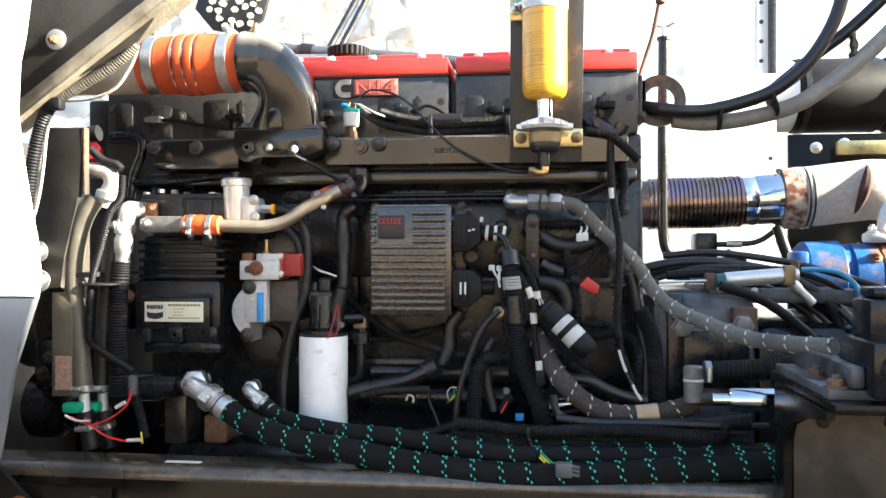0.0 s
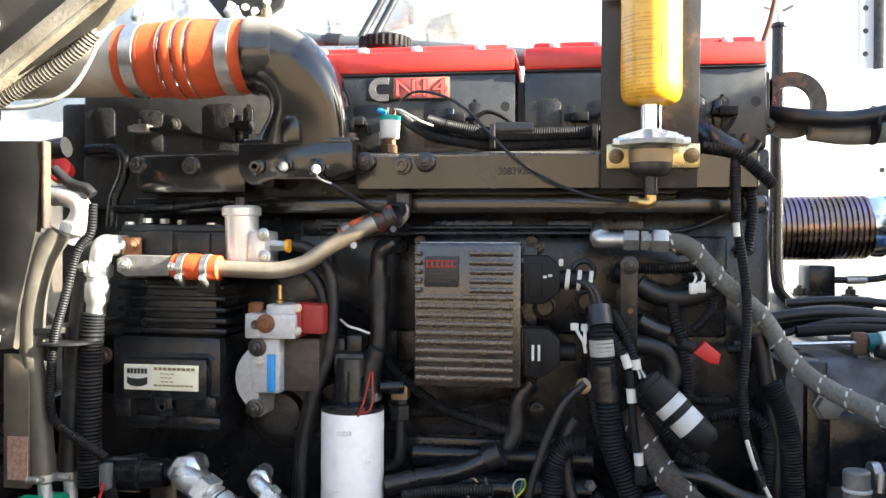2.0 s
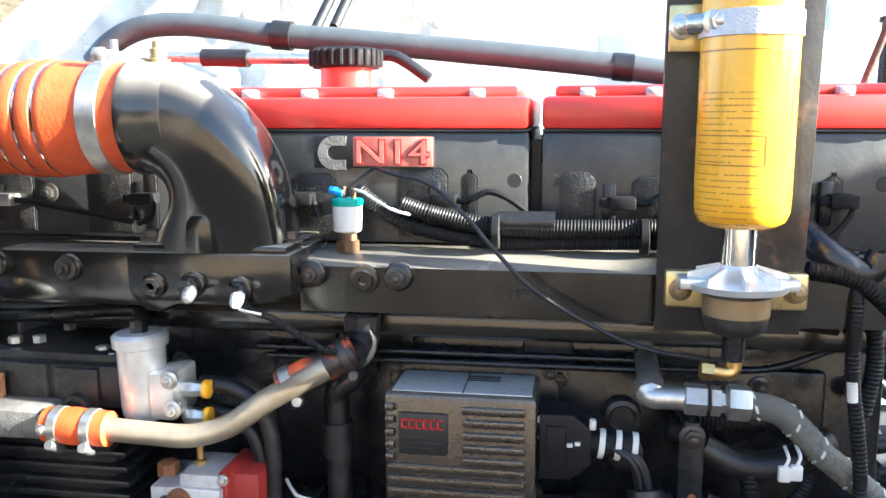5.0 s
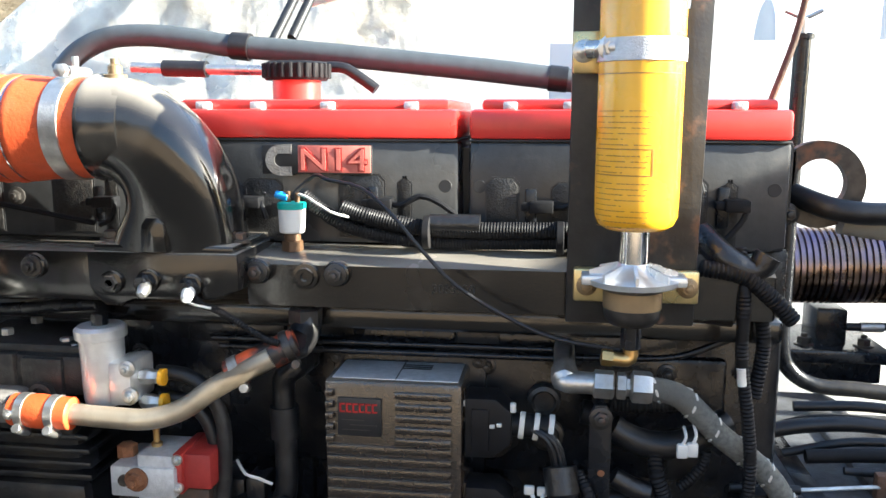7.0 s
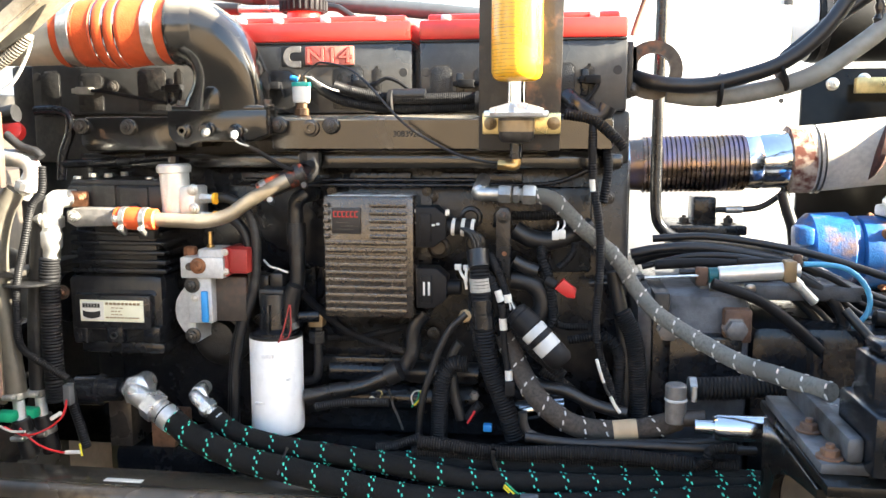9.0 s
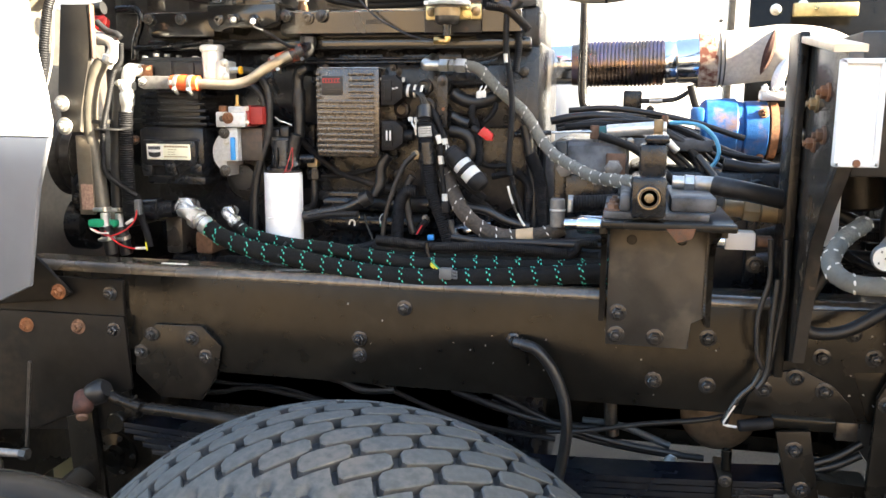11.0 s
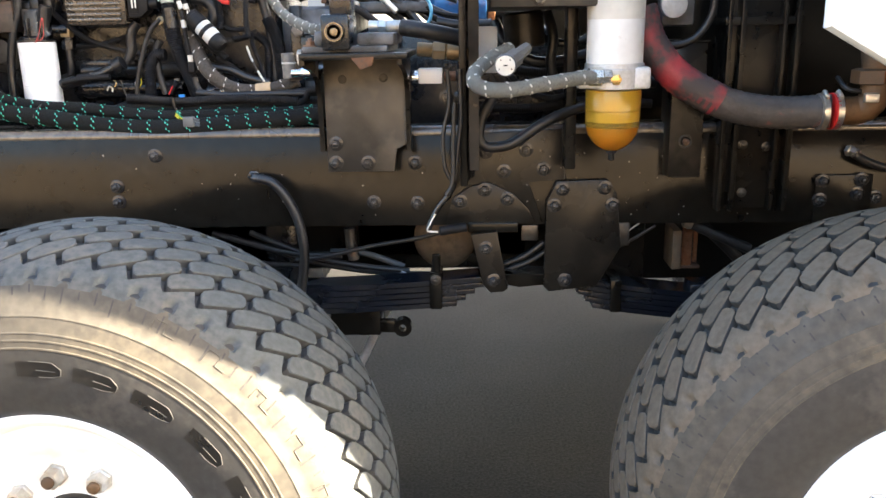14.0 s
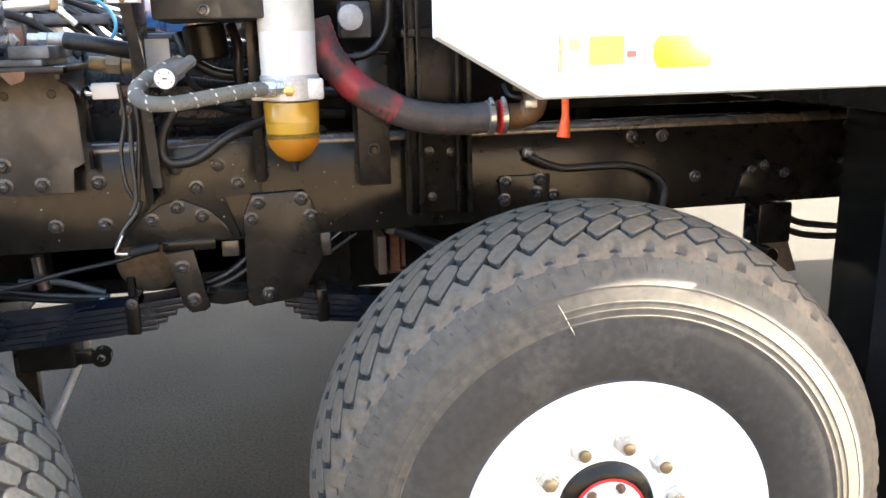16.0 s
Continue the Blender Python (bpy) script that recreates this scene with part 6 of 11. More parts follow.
# coolant elbow hoses and looms on the block, right of the stay bar
HB = "black rubber hose on the engine block"
for pts, r, m, rib in (
    ([(-0.007, 1.66, 1.665), (0.02, 1.66, 1.65), (0.055, 1.66, 1.645), (0.089, 1.66, 1.655), (0.127, 1.68, 1.671)], 0.0165, M_RUBBER, 0),
    ([(-0.011, 1.67, 1.689), (0.029, 1.67, 1.689), (0.083, 1.68, 1.692)], 0.0075, M_LOOM, 0.0014),
    ([(-0.006, 1.64, 1.612), (0.014, 1.64, 1.601), (0.036, 1.64, 1.594)], 0.0125, M_TAPE, 0),
    ([(0.044, 1.66, 1.643), (0.044, 1.64, 1.618), (0.053, 1.64, 1.591), (0.06, 1.64, 1.556), (0.064, 1.64, 1.512), (0.058, 1.64, 1.494)], 0.0085, M_LOOM, 0.0014),
    ([(-0.011, 1.65, 1.576), (0.02, 1.65, 1.572), (0.042, 1.65, 1.554), (0.046, 1.65, 1.528), (0.036, 1.65, 1.509)], 0.0175, M_RUBBER, 0),
    ([(0.101, 1.65, 1.645), (0.097, 1.65, 1.627), (0.084, 1.65, 1.609), (0.072, 1.65, 1.598)], 0.006, M_LOOM, 0.001),
    ([(0.056, 1.66, 1.504), (0.082, 1.66, 1.491), (0.126, 1.66, 1.491)], 0.006, M_LOOM, 0.001),
    ([(0.123, 1.64, 1.886), (0.126, 1.62, 1.836), (0.127, 1.62, 1.767), (0.136, 1.62, 1.707), (0.143, 1.62, 1.647), (0.142, 1.62, 1.578), (0.138, 1.62, 1.517), (0.141, 1.62, 1.474)], 0.0066, M_LOOM, 0.0009),
    ([(0.087, 1.66, 1.887), (0.119, 1.64, 1.854), (0.145, 1.64, 1.821), (0.154, 1.64, 1.777), (0.147, 1.64, 1.716)], 0.0075, M_LOOM, 0.001),
    ([(0.078, 1.62, 1.867), (0.124, 1.62, 1.858), (0.158, 1.62, 1.832), (0.179, 1.62, 1.81)], 0.0085, M_LOOM, 0.0015),
    ([(0.144, 1.64, 1.47), (0.148, 1.64, 1.444), (0.166, 1.64, 1.392), (0.175, 1.64, 1.349)], 0.006, M_LOOM, 0.001),
    ([(0.145, 1.66, 1.476), (0.117, 1.66, 1.47), (0.091, 1.66, 1.465)], 0.0075, M_LOOM, 0.0013),
    ([(0.151, 1.66, 1.476), (0.177, 1.66, 1.455), (0.184, 1.66, 1.415), (0.174, 1.66, 1.308)], 0.010, M_LOOM, 0.0016),
    ([(-0.086, 1.6, 1.522), (-0.12, 1.6, 1.486), (-0.15, 1.6, 1.414), (-0.167, 1.6, 1.352), (-0.173, 1.6, 1.289)], 0.0062, M_RUBBER, 0),
    ([(-0.085, 1.61, 1.428), (-0.111, 1.61, 1.427), (-0.129, 1.61, 1.4), (-0.135, 1.61, 1.351), (-0.137, 1.61, 1.288)], 0.014, M_LOOM, 0.002),
    ([(-0.099, 1.62, 1.465), (-0.114, 1.62, 1.438), (-0.111, 1.62, 1.376), (-0.098, 1.62, 1.323)], 0.0095, M_RUBBER, 0),
    ([(-0.076, 1.61, 1.556), (-0.075, 1.605, 1.513), (-0.068, 1.605, 1.469), (-0.059, 1.605, 1.435), (-0.042, 1.605, 1.392), (-0.02, 1.605, 1.358), (-0.003, 1.605, 1.324)], 0.0068, M_LOOM, 0.001),
    ([(-0.004, 1.6, 1.503), (0.025, 1.6, 1.465), (0.059, 1.6, 1.436), (0.084, 1.6, 1.416)], 0.009, M_LOOM, 0.0015),
    ([(0.001, 1.61, 1.418), (0.044, 1.61, 1.394), (0.086, 1.61, 1.387), (0.136, 1.61, 1.364), (0.193, 1.61, 1.35)], 0.011, M_TAPE, 0),
    ([(0.045, 1.63, 1.416), (0.088, 1.63, 1.391), (0.122, 1.63, 1.358), (0.14, 1.63, 1.315)], 0.008, M_LOOM, 0.0013),
    ([(0.128, 1.68, 1.567), (0.171, 1.68, 1.569), (0.218, 1.7, 1.57)], 0.0065, M_ENGINE, 0),
    ([(0.185, 1.66, 1.521), (0.207, 1.66, 1.469), (0.216, 1.66, 1.399), (0.221, 1.66, 1.31)], 0.015, M_LOOM, 0.002),
    ([(0.169, 1.67, 1.591), (0.187, 1.67, 1.502), (0.197, 1.67, 1.413), (0.196, 1.67, 1.306)], 0.013, M_RUBBER, 0),
):
    hose("engine_hose" if not rib else "wiring_loom", pts, r, m, HB if not rib else "black corrugated wiring loom on the engine block", "hose" if not rib else "wiring loom", rib=rib, pitch=0.0045, seg=12)
hose("white_tracer_wire", [(0.14, 1.6, 1.448), (0.146, 1.6, 1.427), (0.153, 1.6, 1.407)], 0.003, M_WHITE, "loose wire in a white sleeve", "wire", group="sleeved wires")
hose("white_tracer_wire", [(0.153, 1.6, 1.407), (0.158, 1.6, 1.393), (0.165, 1.6, 1.383)], 0.0028, M_RUBBER, "black joint of the loose sleeved wire", "wire", group="sleeved wires")
hose("white_tracer_wire", [(0.165, 1.6, 1.383), (0.173, 1.6, 1.367), (0.182, 1.6, 1.354)], 0.003, M_WHITE, "loose wire in a white sleeve", "wire", group="sleeved wires")
hose("butt_splice", [(0.126, 1.615, 1.757), (0.128, 1.615, 1.737)], 0.005, M_WHITE, "white butt splice on the loom", "splice")
hose("taped_tee", [(0.083, 1.66, 1.899), (0.105, 1.63, 1.876), (0.136, 1.63, 1.861), (0.151, 1.63, 1.88)], 0.015, M_TAPE, "taped harness tee at the engine's rear", "wiring loom", seg=12)
hose("pipe_stub", [(0.049, 1.66, 1.807), (0.084, 1.66, 1.807), (0.123, 1.66, 1.803)], 0.0115, M_ENGINE, "black stepped pipe stub under the manifold", "pipe", seg=12)
hose("pipe_nut", [(0.052, 1.66, 1.807), (0.071, 1.66, 1.807)], 0.0145, M_ENGINE, "black hex nut on the pipe stub", "fitting", seg=6)
for p in ((-0.088, 1.69, 1.682), (-0.148, 1.695, 1.625), (-0.083, 1.7, 1.635)):
    part("core_plug", lathe(BM(), p, (0, -1, 0), [(-0.01, 0.021), (0.004, 0.020), (0.006, 0.015), (0.002, 0.012)], 24), M_DKSTEEL, engine)
part("grommet", lathe(BM(), (-0.086, 1.61, 1.516), (-0.3, -1, 0.2), [(-0.015, 0.012), (0.01, 0.012), (0.012, 0.008)], 8), M_BRASSD, None, "dull brass plug beside the harness", "fitting")
part("dark_cap", lathe(BM(), (-0.043, 1.66, 1.683), (1, 0, -0.2), [(0, 0.014), (0.03, 0.016), (0.032, 0.01)], 16), M_LOOM, None, "black loom end cap beside the module plug", "cap")

# second cloth hose, low: from the harness area to the steel tee at the box
path = [Vector(v) for v in [(-0.021, 1.62, 1.482), (0.009, 1.6, 1.424), (0.043, 1.57, 1.381), (0.085, 1.57, 1.347), (0.132, 1.57, 1.332), (0.193, 1.57, 1.333), (0.244, 1.57, 1.344), (0.277, 1.57, 1.358)]]
hs = thing("braided_hose", path[0], "brown-black cloth-covered hose with white tracer dashes", "hose", "cloth-covered hoses")
part("cover", tube(BM(), path, 0.0185, 16, 0.01), M_CLOTHD, hs)
part("tracer", marks(BM(), path, 0.0185, 0.042, 0.008, 0.003, 1, spacing=0.016, slant=0.9, phase=0.02), M_WHITE, hs, kind="stuff")
hose("tape_band", [(0.169, 1.565, 1.332), (0.208, 1.565, 1.337)], 0.0192, M_TANWRAP, "tan tape band on the cloth hose", "tape", seg=16)

# ---- loose small wires low on the block ----
hose("loose_wire", [(-0.279, 1.66, 1.332), (-0.276, 1.66, 1.341), (-0.271, 1.66, 1.344), (-0.264, 1.66, 1.338), (-0.265, 1.66, 1.329)], 0.0022, M_WHITE, "small loop of white wire below the harness branch", "wire", group="loose wires", step=0.004)
hose("loose_wire", [(-0.261, 1.66, 1.356), (-0.255, 1.66, 1.358), (-0.251, 1.66, 1.351), (-0.257, 1.66, 1.341)], 0.0016, M_GOLD, "small loop of tan wire below the harness branch", "wire", group="loose wires", step=0.004)
hose("loose_wire", [(-0.238, 1.66, 1.36), (-0.23, 1.66, 1.328), (-0.222, 1.66, 1.31), (-0.212, 1.66, 1.283)], 0.0022, M_CLOTH, "thin grey wire hanging down the block", "wire", group="loose wires", step=0.006)
hose("loose_wire", [(-0.177, 1.65, 1.363), (-0.187, 1.65, 1.362), (-0.194, 1.65, 1.351), (-0.191, 1.65, 1.337)], 0.0014, M_WHITE, "small loop of white wire beside the loom", "wire", group="loose wires", step=0.004)
hose("loose_wire", [(-0.177, 1.65, 1.364), (-0.175, 1.65, 1.354), (-0.181, 1.65, 1.343), (-0.189, 1.65, 1.335)], 0.0014, M_YELWIRE, "small loop of yellow wire beside the loom", "wire", group="loose wires", step=0.004)
hose("loose_wire", [(-0.18, 1.652, 1.364), (-0.181, 1.652, 1.351), (-0.187, 1.652, 1.339), (-0.194, 1.652, 1.331)], 0.0014, M_GREENPL, "small loop of green wire beside the loom", "wire", group="loose wires", step=0.004)
hose("loose_wire", [(-0.071, 1.6, 1.346), (-0.077, 1.6, 1.335), (-0.084, 1.6, 1.323)], 0.0022, M_REDWIRE, "short red wire beside the main harness", "wire", group="loose wires", step=0.004)
hose("short_loom", [(-0.062, 1.615, 1.355), (-0.074, 1.615, 1.342), (-0.084, 1.615, 1.325)], 0.008, M_LOOM, "short black corrugated loom end with wires", "wiring loom", rib=0.0014, pitch=0.004)
c = Vector((-0.077, 1.66, 1.356))
part("block_nut", lathe(BM(), c, (0.1, -1, 0.1), [(0, 0.009), (0.008, 0.009), (0.01, 0.006), (0.016, 0.006)], 6), M_CASTG, None, "small grey nut on the block", "nut")
c = Vector((-0.048, 1.6, 1.318))
part("blue_plug", box(BM(), c.x - 0.008, c.x + 0.008, c.y - 0.006, c.y + 0.008, c.z - 0.008, c.z + 0.005, 0.002), M_BLUEPL, None, "blue plastic plug among the looms", "plug")
hose("steel_tube", [(-0.006, 1.7, 1.314), (0.025, 1.7, 1.32), (0.057, 1.7, 1.328), (0.088, 1.7, 1.333)], 0.021, M_CHROME, "bright steel pipe deep behind the looms", "pipe", seg=18)

# ---- air compressor ----
comp = thing("air_compressor", (-0.783, 1.7, 1.487), "black finned air compressor with a cream label", "air compressor")
part("crankcase", boxf(BM(), -0.834, -0.647, 1.446, 1.578, 1.60, 1.80, 0.014), M_ENGINE, comp)
x0, x1, z0, z1 = -0.812, -0.663, 1.478, 1.544
part("label_panel", box(BM(), x0, x1, 1.582, 1.606, z0, z1, 0.005), M_ENGINE, comp)
part("shoulder", prism(BM(), [(1.595, z1 - 0.005), (1.80, z1 - 0.005), (1.80, z1 + 0.055), (1.65, z1 + 0.055), (1.61, z1 + 0.03)], x0 - 0.005, x1 + 0.005, 0.006, axis="x"), M_ENGINE, comp)
lx0, lx1, lz0, lz1 = -0.799, -0.676, 1.494, 1.534
lab = part("label", box(BM(), lx0, lx1, 1.5795, 1.5825, lz0, lz1, 0.0008), M_LABEL, comp, "cream printed maker's label")
w, h = lx1 - lx0, lz1 - lz0
part("label_field", box(BM(), lx0 + 0.003, lx0 + w * 0.38, 1.5788, 1.5798, lz0 + 0.003, lz1 - 0.003, 0), M_WHITE, lab)
bm = BM()
prism(bm, [(lx0 + 0.006, lz0 + h * 0.52), (lx0 + 0.012, lz0 + h * 0.46), (lx0 + 0.023, lz0 + h * 0.44), (lx0 + 0.034, lz0 + h * 0.47), (lx0 + 0.040, lz0 + h * 0.52), (lx0 + 0.040, lz0 + h * 0.24), (lx0 + 0.032, lz0 + h * 0.16), (lx0 + 0.022, lz0 + h * 0.13), (lx0 + 0.012, lz0 + h * 0.17), (lx0 + 0.006, lz0 + h * 0.26)], 1.5782, 1.5789, 0)
part("logo_shape", bm, M_INK, lab)
for k in range(6):
    part("logo_bar", box(BM(), lx0 + 0.006 + 0.0058 * k, lx0 + 0.0105 + 0.0058 * k, 1.5782, 1.5789, lz0 + h * 0.64, lz0 + h * 0.84, 0), M_INK, lab)
for k, (a, b, t) in enumerate(((0.41, 0.97, 0.0045), (0.50, 0.70, 0.0015), (0.50, 0.66, 0.0015), (0.50, 0.68, 0.0015), (0.41, 0.95, 0.0025))):
    zz = lz1 - 0.0085 - k * 0.0062
    n = 9 if b - a > 0.3 else 3
    for i in range(n):
        part("print_bar", box(BM(), lx0 + w * (a + (b - a) * i / n), lx0 + w * (a + (b - a) * (i + 0.75) / n), 1.5788, 1.5797, zz, zz + t, 0), M_BRASSD, lab)
part("foot_lug", boxf(BM(), -0.818, -0.79, 1.45, 1.481, 1.585, 1.62, 0.004), M_ENGINE, comp)
part("foot_lug", boxf(BM(), -0.752, -0.72, 1.452, 1.485, 1.582, 1.62, 0.004), M_ENGINE, comp)
part("foot_lug", boxf(BM(), -0.682, -0.649, 1.456, 1.485, 1.585, 1.62, 0.004), M_ENGINE, comp)
part("lug_hole", lathe(BM(), (-0.736, 1.581, 1.468), (0, -1, 0), [(0, 0.007), (0.002, 0.007), (0.002, 0.0045), (0.0, 0.004)], 16), M_INK, comp)
part("sump", boxf(BM(), -0.813, -0.648, 1.429, 1.451, 1.60, 1.80, 0.006), M_ENGINE, comp)
for zpair in ((-0.826, -0.644, 1.65, 1.655), (-0.826, -0.643, 1.632, 1.637), (-0.826, -0.642, 1.614, 1.619), (-0.825, -0.641, 1.596, 1.602), (-0.825, -0.641, 1.58, 1.586)):
    a, b, c, e = zpair
    part("fin", box(BM(), a, b, 1.605, 1.80, c, e + 0.003, 0.003), M_ENGINE, comp)
part("cylinder", boxf(BM(), -0.823, -0.661, 1.572, 1.667, 1.615, 1.80, 0.01), M_ENGINE, comp)
part("head", boxf(BM(), -0.825, -0.639, 1.691, 1.743, 1.60, 1.80, 0.008), M_CAST, comp)
part("head_top", boxf(BM(), -0.823, -0.646, 1.736, 1.753, 1.61, 1.79, 0.006), M_CAST, comp)
part("head_rib", boxf(BM(), -0.774, -0.726, 1.693, 1.744, 1.594, 1.61, 0.004), M_CAST, comp)
part("head_rib", boxf(BM(), -0.718, -0.664, 1.694, 1.74, 1.594, 1.61, 0.004), M_CAST, comp)
part("outlet_ring", lathe(BM(), (-0.689, 1.59, 1.695), (0, -1, 0), [(-0.01, 0.017), (0.004, 0.016), (0.005, 0.011), (0.001, 0.01)], 20), M_CAST, comp)
part("outlet_tab", boxf(BM(), -0.684, -0.652, 1.645, 1.678, 1.59, 1.61, 0.004), M_CAST, comp)
for p in ((-0.818, 1.63, 1.75), (-0.787, 1.63, 1.756), (-0.763, 1.64, 1.755), (-0.677, 1.63, 1.749), (-0.763, 1.7, 1.755), (-0.658, 1.62, 1.745)):
    bolt(p, comp, axis=(0, 0, 1), r=0.008, h=0.008, washer=False, stud=False, material=M_ZINC)
part("crank_cover", lathe(BM(), (-0.886, 1.68, 1.518), (-1, 0, 0), [(-0.01, 0.05), (0.006, 0.05), (0.012, 0.045), (0.016, 0.02)], 28), M_ENGINE, comp)
part("side_flange", lathe(BM(), (-0.683, 1.69, 1.512), (1, 0, 0), [(-0.01, 0.055), (0.008, 0.055), (0.012, 0.05), (0.016, 0.046), (0.03, 0.044)], 28), M_ENGINE, comp)
bolt((-0.843, 1.6, 1.543), comp, r=0.009, h=0.008)

# cast discharge block, brown gasket, silver elbow and sleeve
dis = thing("discharge_block", (-0.755, 1.575, 1.682), "dull grey discharge block with a rusty gasket plate", "fitting")
pa = [(v[0], v[2]) for v in [(-0.796, 1.57, 1.698), (-0.782, 1.57, 1.705), (-0.711, 1.57, 1.704), (-0.7, 1.57, 1.695), (-0.7, 1.57, 1.682), (-0.711, 1.57, 1.673), (-0.782, 1.57, 1.672), (-0.796, 1.57, 1.68)]]
part("block", prism(BM(), pa, 1.55, 1.60, 0.004), M_CASTG, dis)
part("gasket", boxf(BM(), -0.809, -0.775, 1.704, 1.733, 1.583, 1.593, 0.003), M_RUST, dis)
bolt((-0.784, 1.583, 1.721), dis, r=0.006, h=0.004, material=M_RUST)
for p in ((-0.78, 1.549, 1.691), (-0.7, 1.549, 1.688)):
    bolt(p, dis, r=0.007, h=0.006, material=M_ZINC)
s = thing("silicone_sleeve", (-0.672, 1.575, 1.685), "orange silicone sleeve with two worm clamps", "hose sleeve")
a, b = Vector((-0.706, 1.56, 1.688)), Vector((-0.63, 1.56, 1.686))
d = b - a
part("sleeve", lathe(BM(), a, d, [(0, 0.016), (0.002, 0.019), (d.length * 0.3, 0.0195), (d.length * 0.45, 0.0205), (d.length * 0.6, 0.0195), (d.length - 0.002, 0.019), (d.length, 0.016)], 24), M_ORANGE, s)
for f in (0.22, 0.72):
    part("clamp", clampband(BM(), a + d * f, d, 0.0195, 0.011, (0, -0.6, -1)), M_ZINC, s)
pp = [Vector(v) for v in [(-0.637, 1.56, 1.686), (-0.587, 1.56, 1.684), (-0.54, 1.56, 1.684), (-0.5, 1.567, 1.695), (-0.465, 1.572, 1.719), (-0.432, 1.58, 1.738), (-0.4, 1.59, 1.755)]]
part("air_pipe", tube(BM(), pp, 0.0125, 18, 0.008), M_PIPE, None, "bare steel air discharge pipe with a bend", "pipe")
s = thing("silicone_sleeve", (-0.415, 1.59, 1.743), "scuffed orange and black silicone sleeve with clamps", "hose sleeve")
a, b = Vector((-0.451, 1.585, 1.732)), Vector((-0.374, 1.61, 1.769))
d = b - a
part("sleeve", lathe(BM(), a, d, [(0, 0.015), (0.002, 0.0175), (d.length - 0.002, 0.018), (d.length, 0.015)], 24), M_ORANGEW, s)
part("clamp", clampband(BM(), a + d * 0.14, d, 0.0178, 0.012, (0, -0.3, -1)), M_ZINC, s)
part("clamp", clampband(BM(), a + d * 0.86, d, 0.0182, 0.010, (0, -0.2, -1)), M_DKSTEEL, s)
part("elbow_nut", lathe(BM(), (-0.373, 1.64, 1.801), (0, 0, -1), [(-0.004, 0.016), (0.0, 0.0205), (0.016, 0.0205), (0.018, 0.017), (0.022, 0.017)], 6), M_ENGINE, s)
part("elbow_body", tube(BM(), [Vector((-0.373, 1.64, 1.791)), Vector((-0.372, 1.635, 1.777)), Vector((-0.375, 1.615, 1.765)), b - d * 0.05], 0.0185, 10, 0.006), M_ENGINE, s)

# governor bottle
g = thing("air_governor", (-0.623, 1.62, 1.692), "bright cast air bottle with flange and hose fittings", "air governor")
a, b = Vector((-0.615, 1.606, 1.688)), Vector((-0.617, 1.606, 1.778))
L = (b - a).length
part("bottle", lathe(BM(), a, b - a, [(-0.004, 0.02), (0, 0.0235), (0.006, 0.025), (L * 0.86, 0.026), (L * 0.88, 0.030), (L, 0.0305), (L + 0.004, 0.026)], 28), M_ALUC2, g)
part("top_stud", cyl(BM(), b, b + Vector((0, 0, 0.018)), 0.01, 8), M_ENGINE, g)
part("flange", boxf(BM(), -0.597, -0.568, 1.69, 1.743, 1.58, 1.64, 0.005), M_ALUC2, g)
for p in ((-0.571, 1.58, 1.737), (-0.569, 1.58, 1.704)):
    bolt(p, g, r=0.007, h=0.006, material=M_ZINC)
for py in (0, 1):
    p = Vector((-0.57, 1.605, 1.72)) if py == 0 else Vector((-0.572, 1.61, 1.687))
    part("fitting", lathe(BM(), p, (1, 0, 0), [(0, 0.007), (0.004, 0.0095), (0.016, 0.0095), (0.018, 0.008), (0.026, 0.0085)], 6), M_ZINC, g)
    part("yellow_ring", lathe(BM(), p + Vector((0.026, 0, 0)), (1, 0, 0), [(0, 0.0085), (0.0005, 0.0105), (0.006, 0.0105), (0.0065, 0.0085)], 18), M_YELLOW, g)
AH = "black rubber air hose with braided cover"
hose("air_hose", [(-0.554, 1.62, 1.721), (-0.52, 1.62, 1.719), (-0.491, 1.62, 1.7), (-0.474, 1.62, 1.661), (-0.474, 1.62, 1.601), (-0.481, 1.62, 1.545), (-0.502, 1.62, 1.488), (-0.517, 1.62, 1.422), (-0.523, 1.62, 1.357), (-0.526, 1.62, 1.263)], 0.0092, M_RUBBER, AH, "hose", group="air hoses")
hose("air_hose", [(-0.557, 1.63, 1.687), (-0.524, 1.63, 1.683), (-0.499, 1.63, 1.66), (-0.488, 1.63, 1.618), (-0.492, 1.63, 1.553), (-0.508, 1.63, 1.496), (-0.524, 1.63, 1.43), (-0.531, 1.63, 1.354), (-0.535, 1.63, 1.259)], 0.0092, M_RUBBER, AH, "hose", group="air hoses")
hose("supply_tube", [(-0.87, 1.66, 1.779), (-0.77, 1.66, 1.783), (-0.687, 1.66, 1.791), (-0.648, 1.66, 1.792), (-0.629, 1.64, 1.782)], 0.0085, M_ENGINE, "black bent supply tube above the compressor", "tube", seg=12)
hose("bent_tube", [(-0.914, 1.66, 1.879), (-0.871, 1.66, 1.88), (-0.846, 1.66, 1.87), (-0.846, 1.66, 1.838), (-0.863, 1.66, 1.799), (-0.87, 1.66, 1.749)], 0.009, M_ENGINE, "black bent steel tube at the gear case", "tube", seg=12)

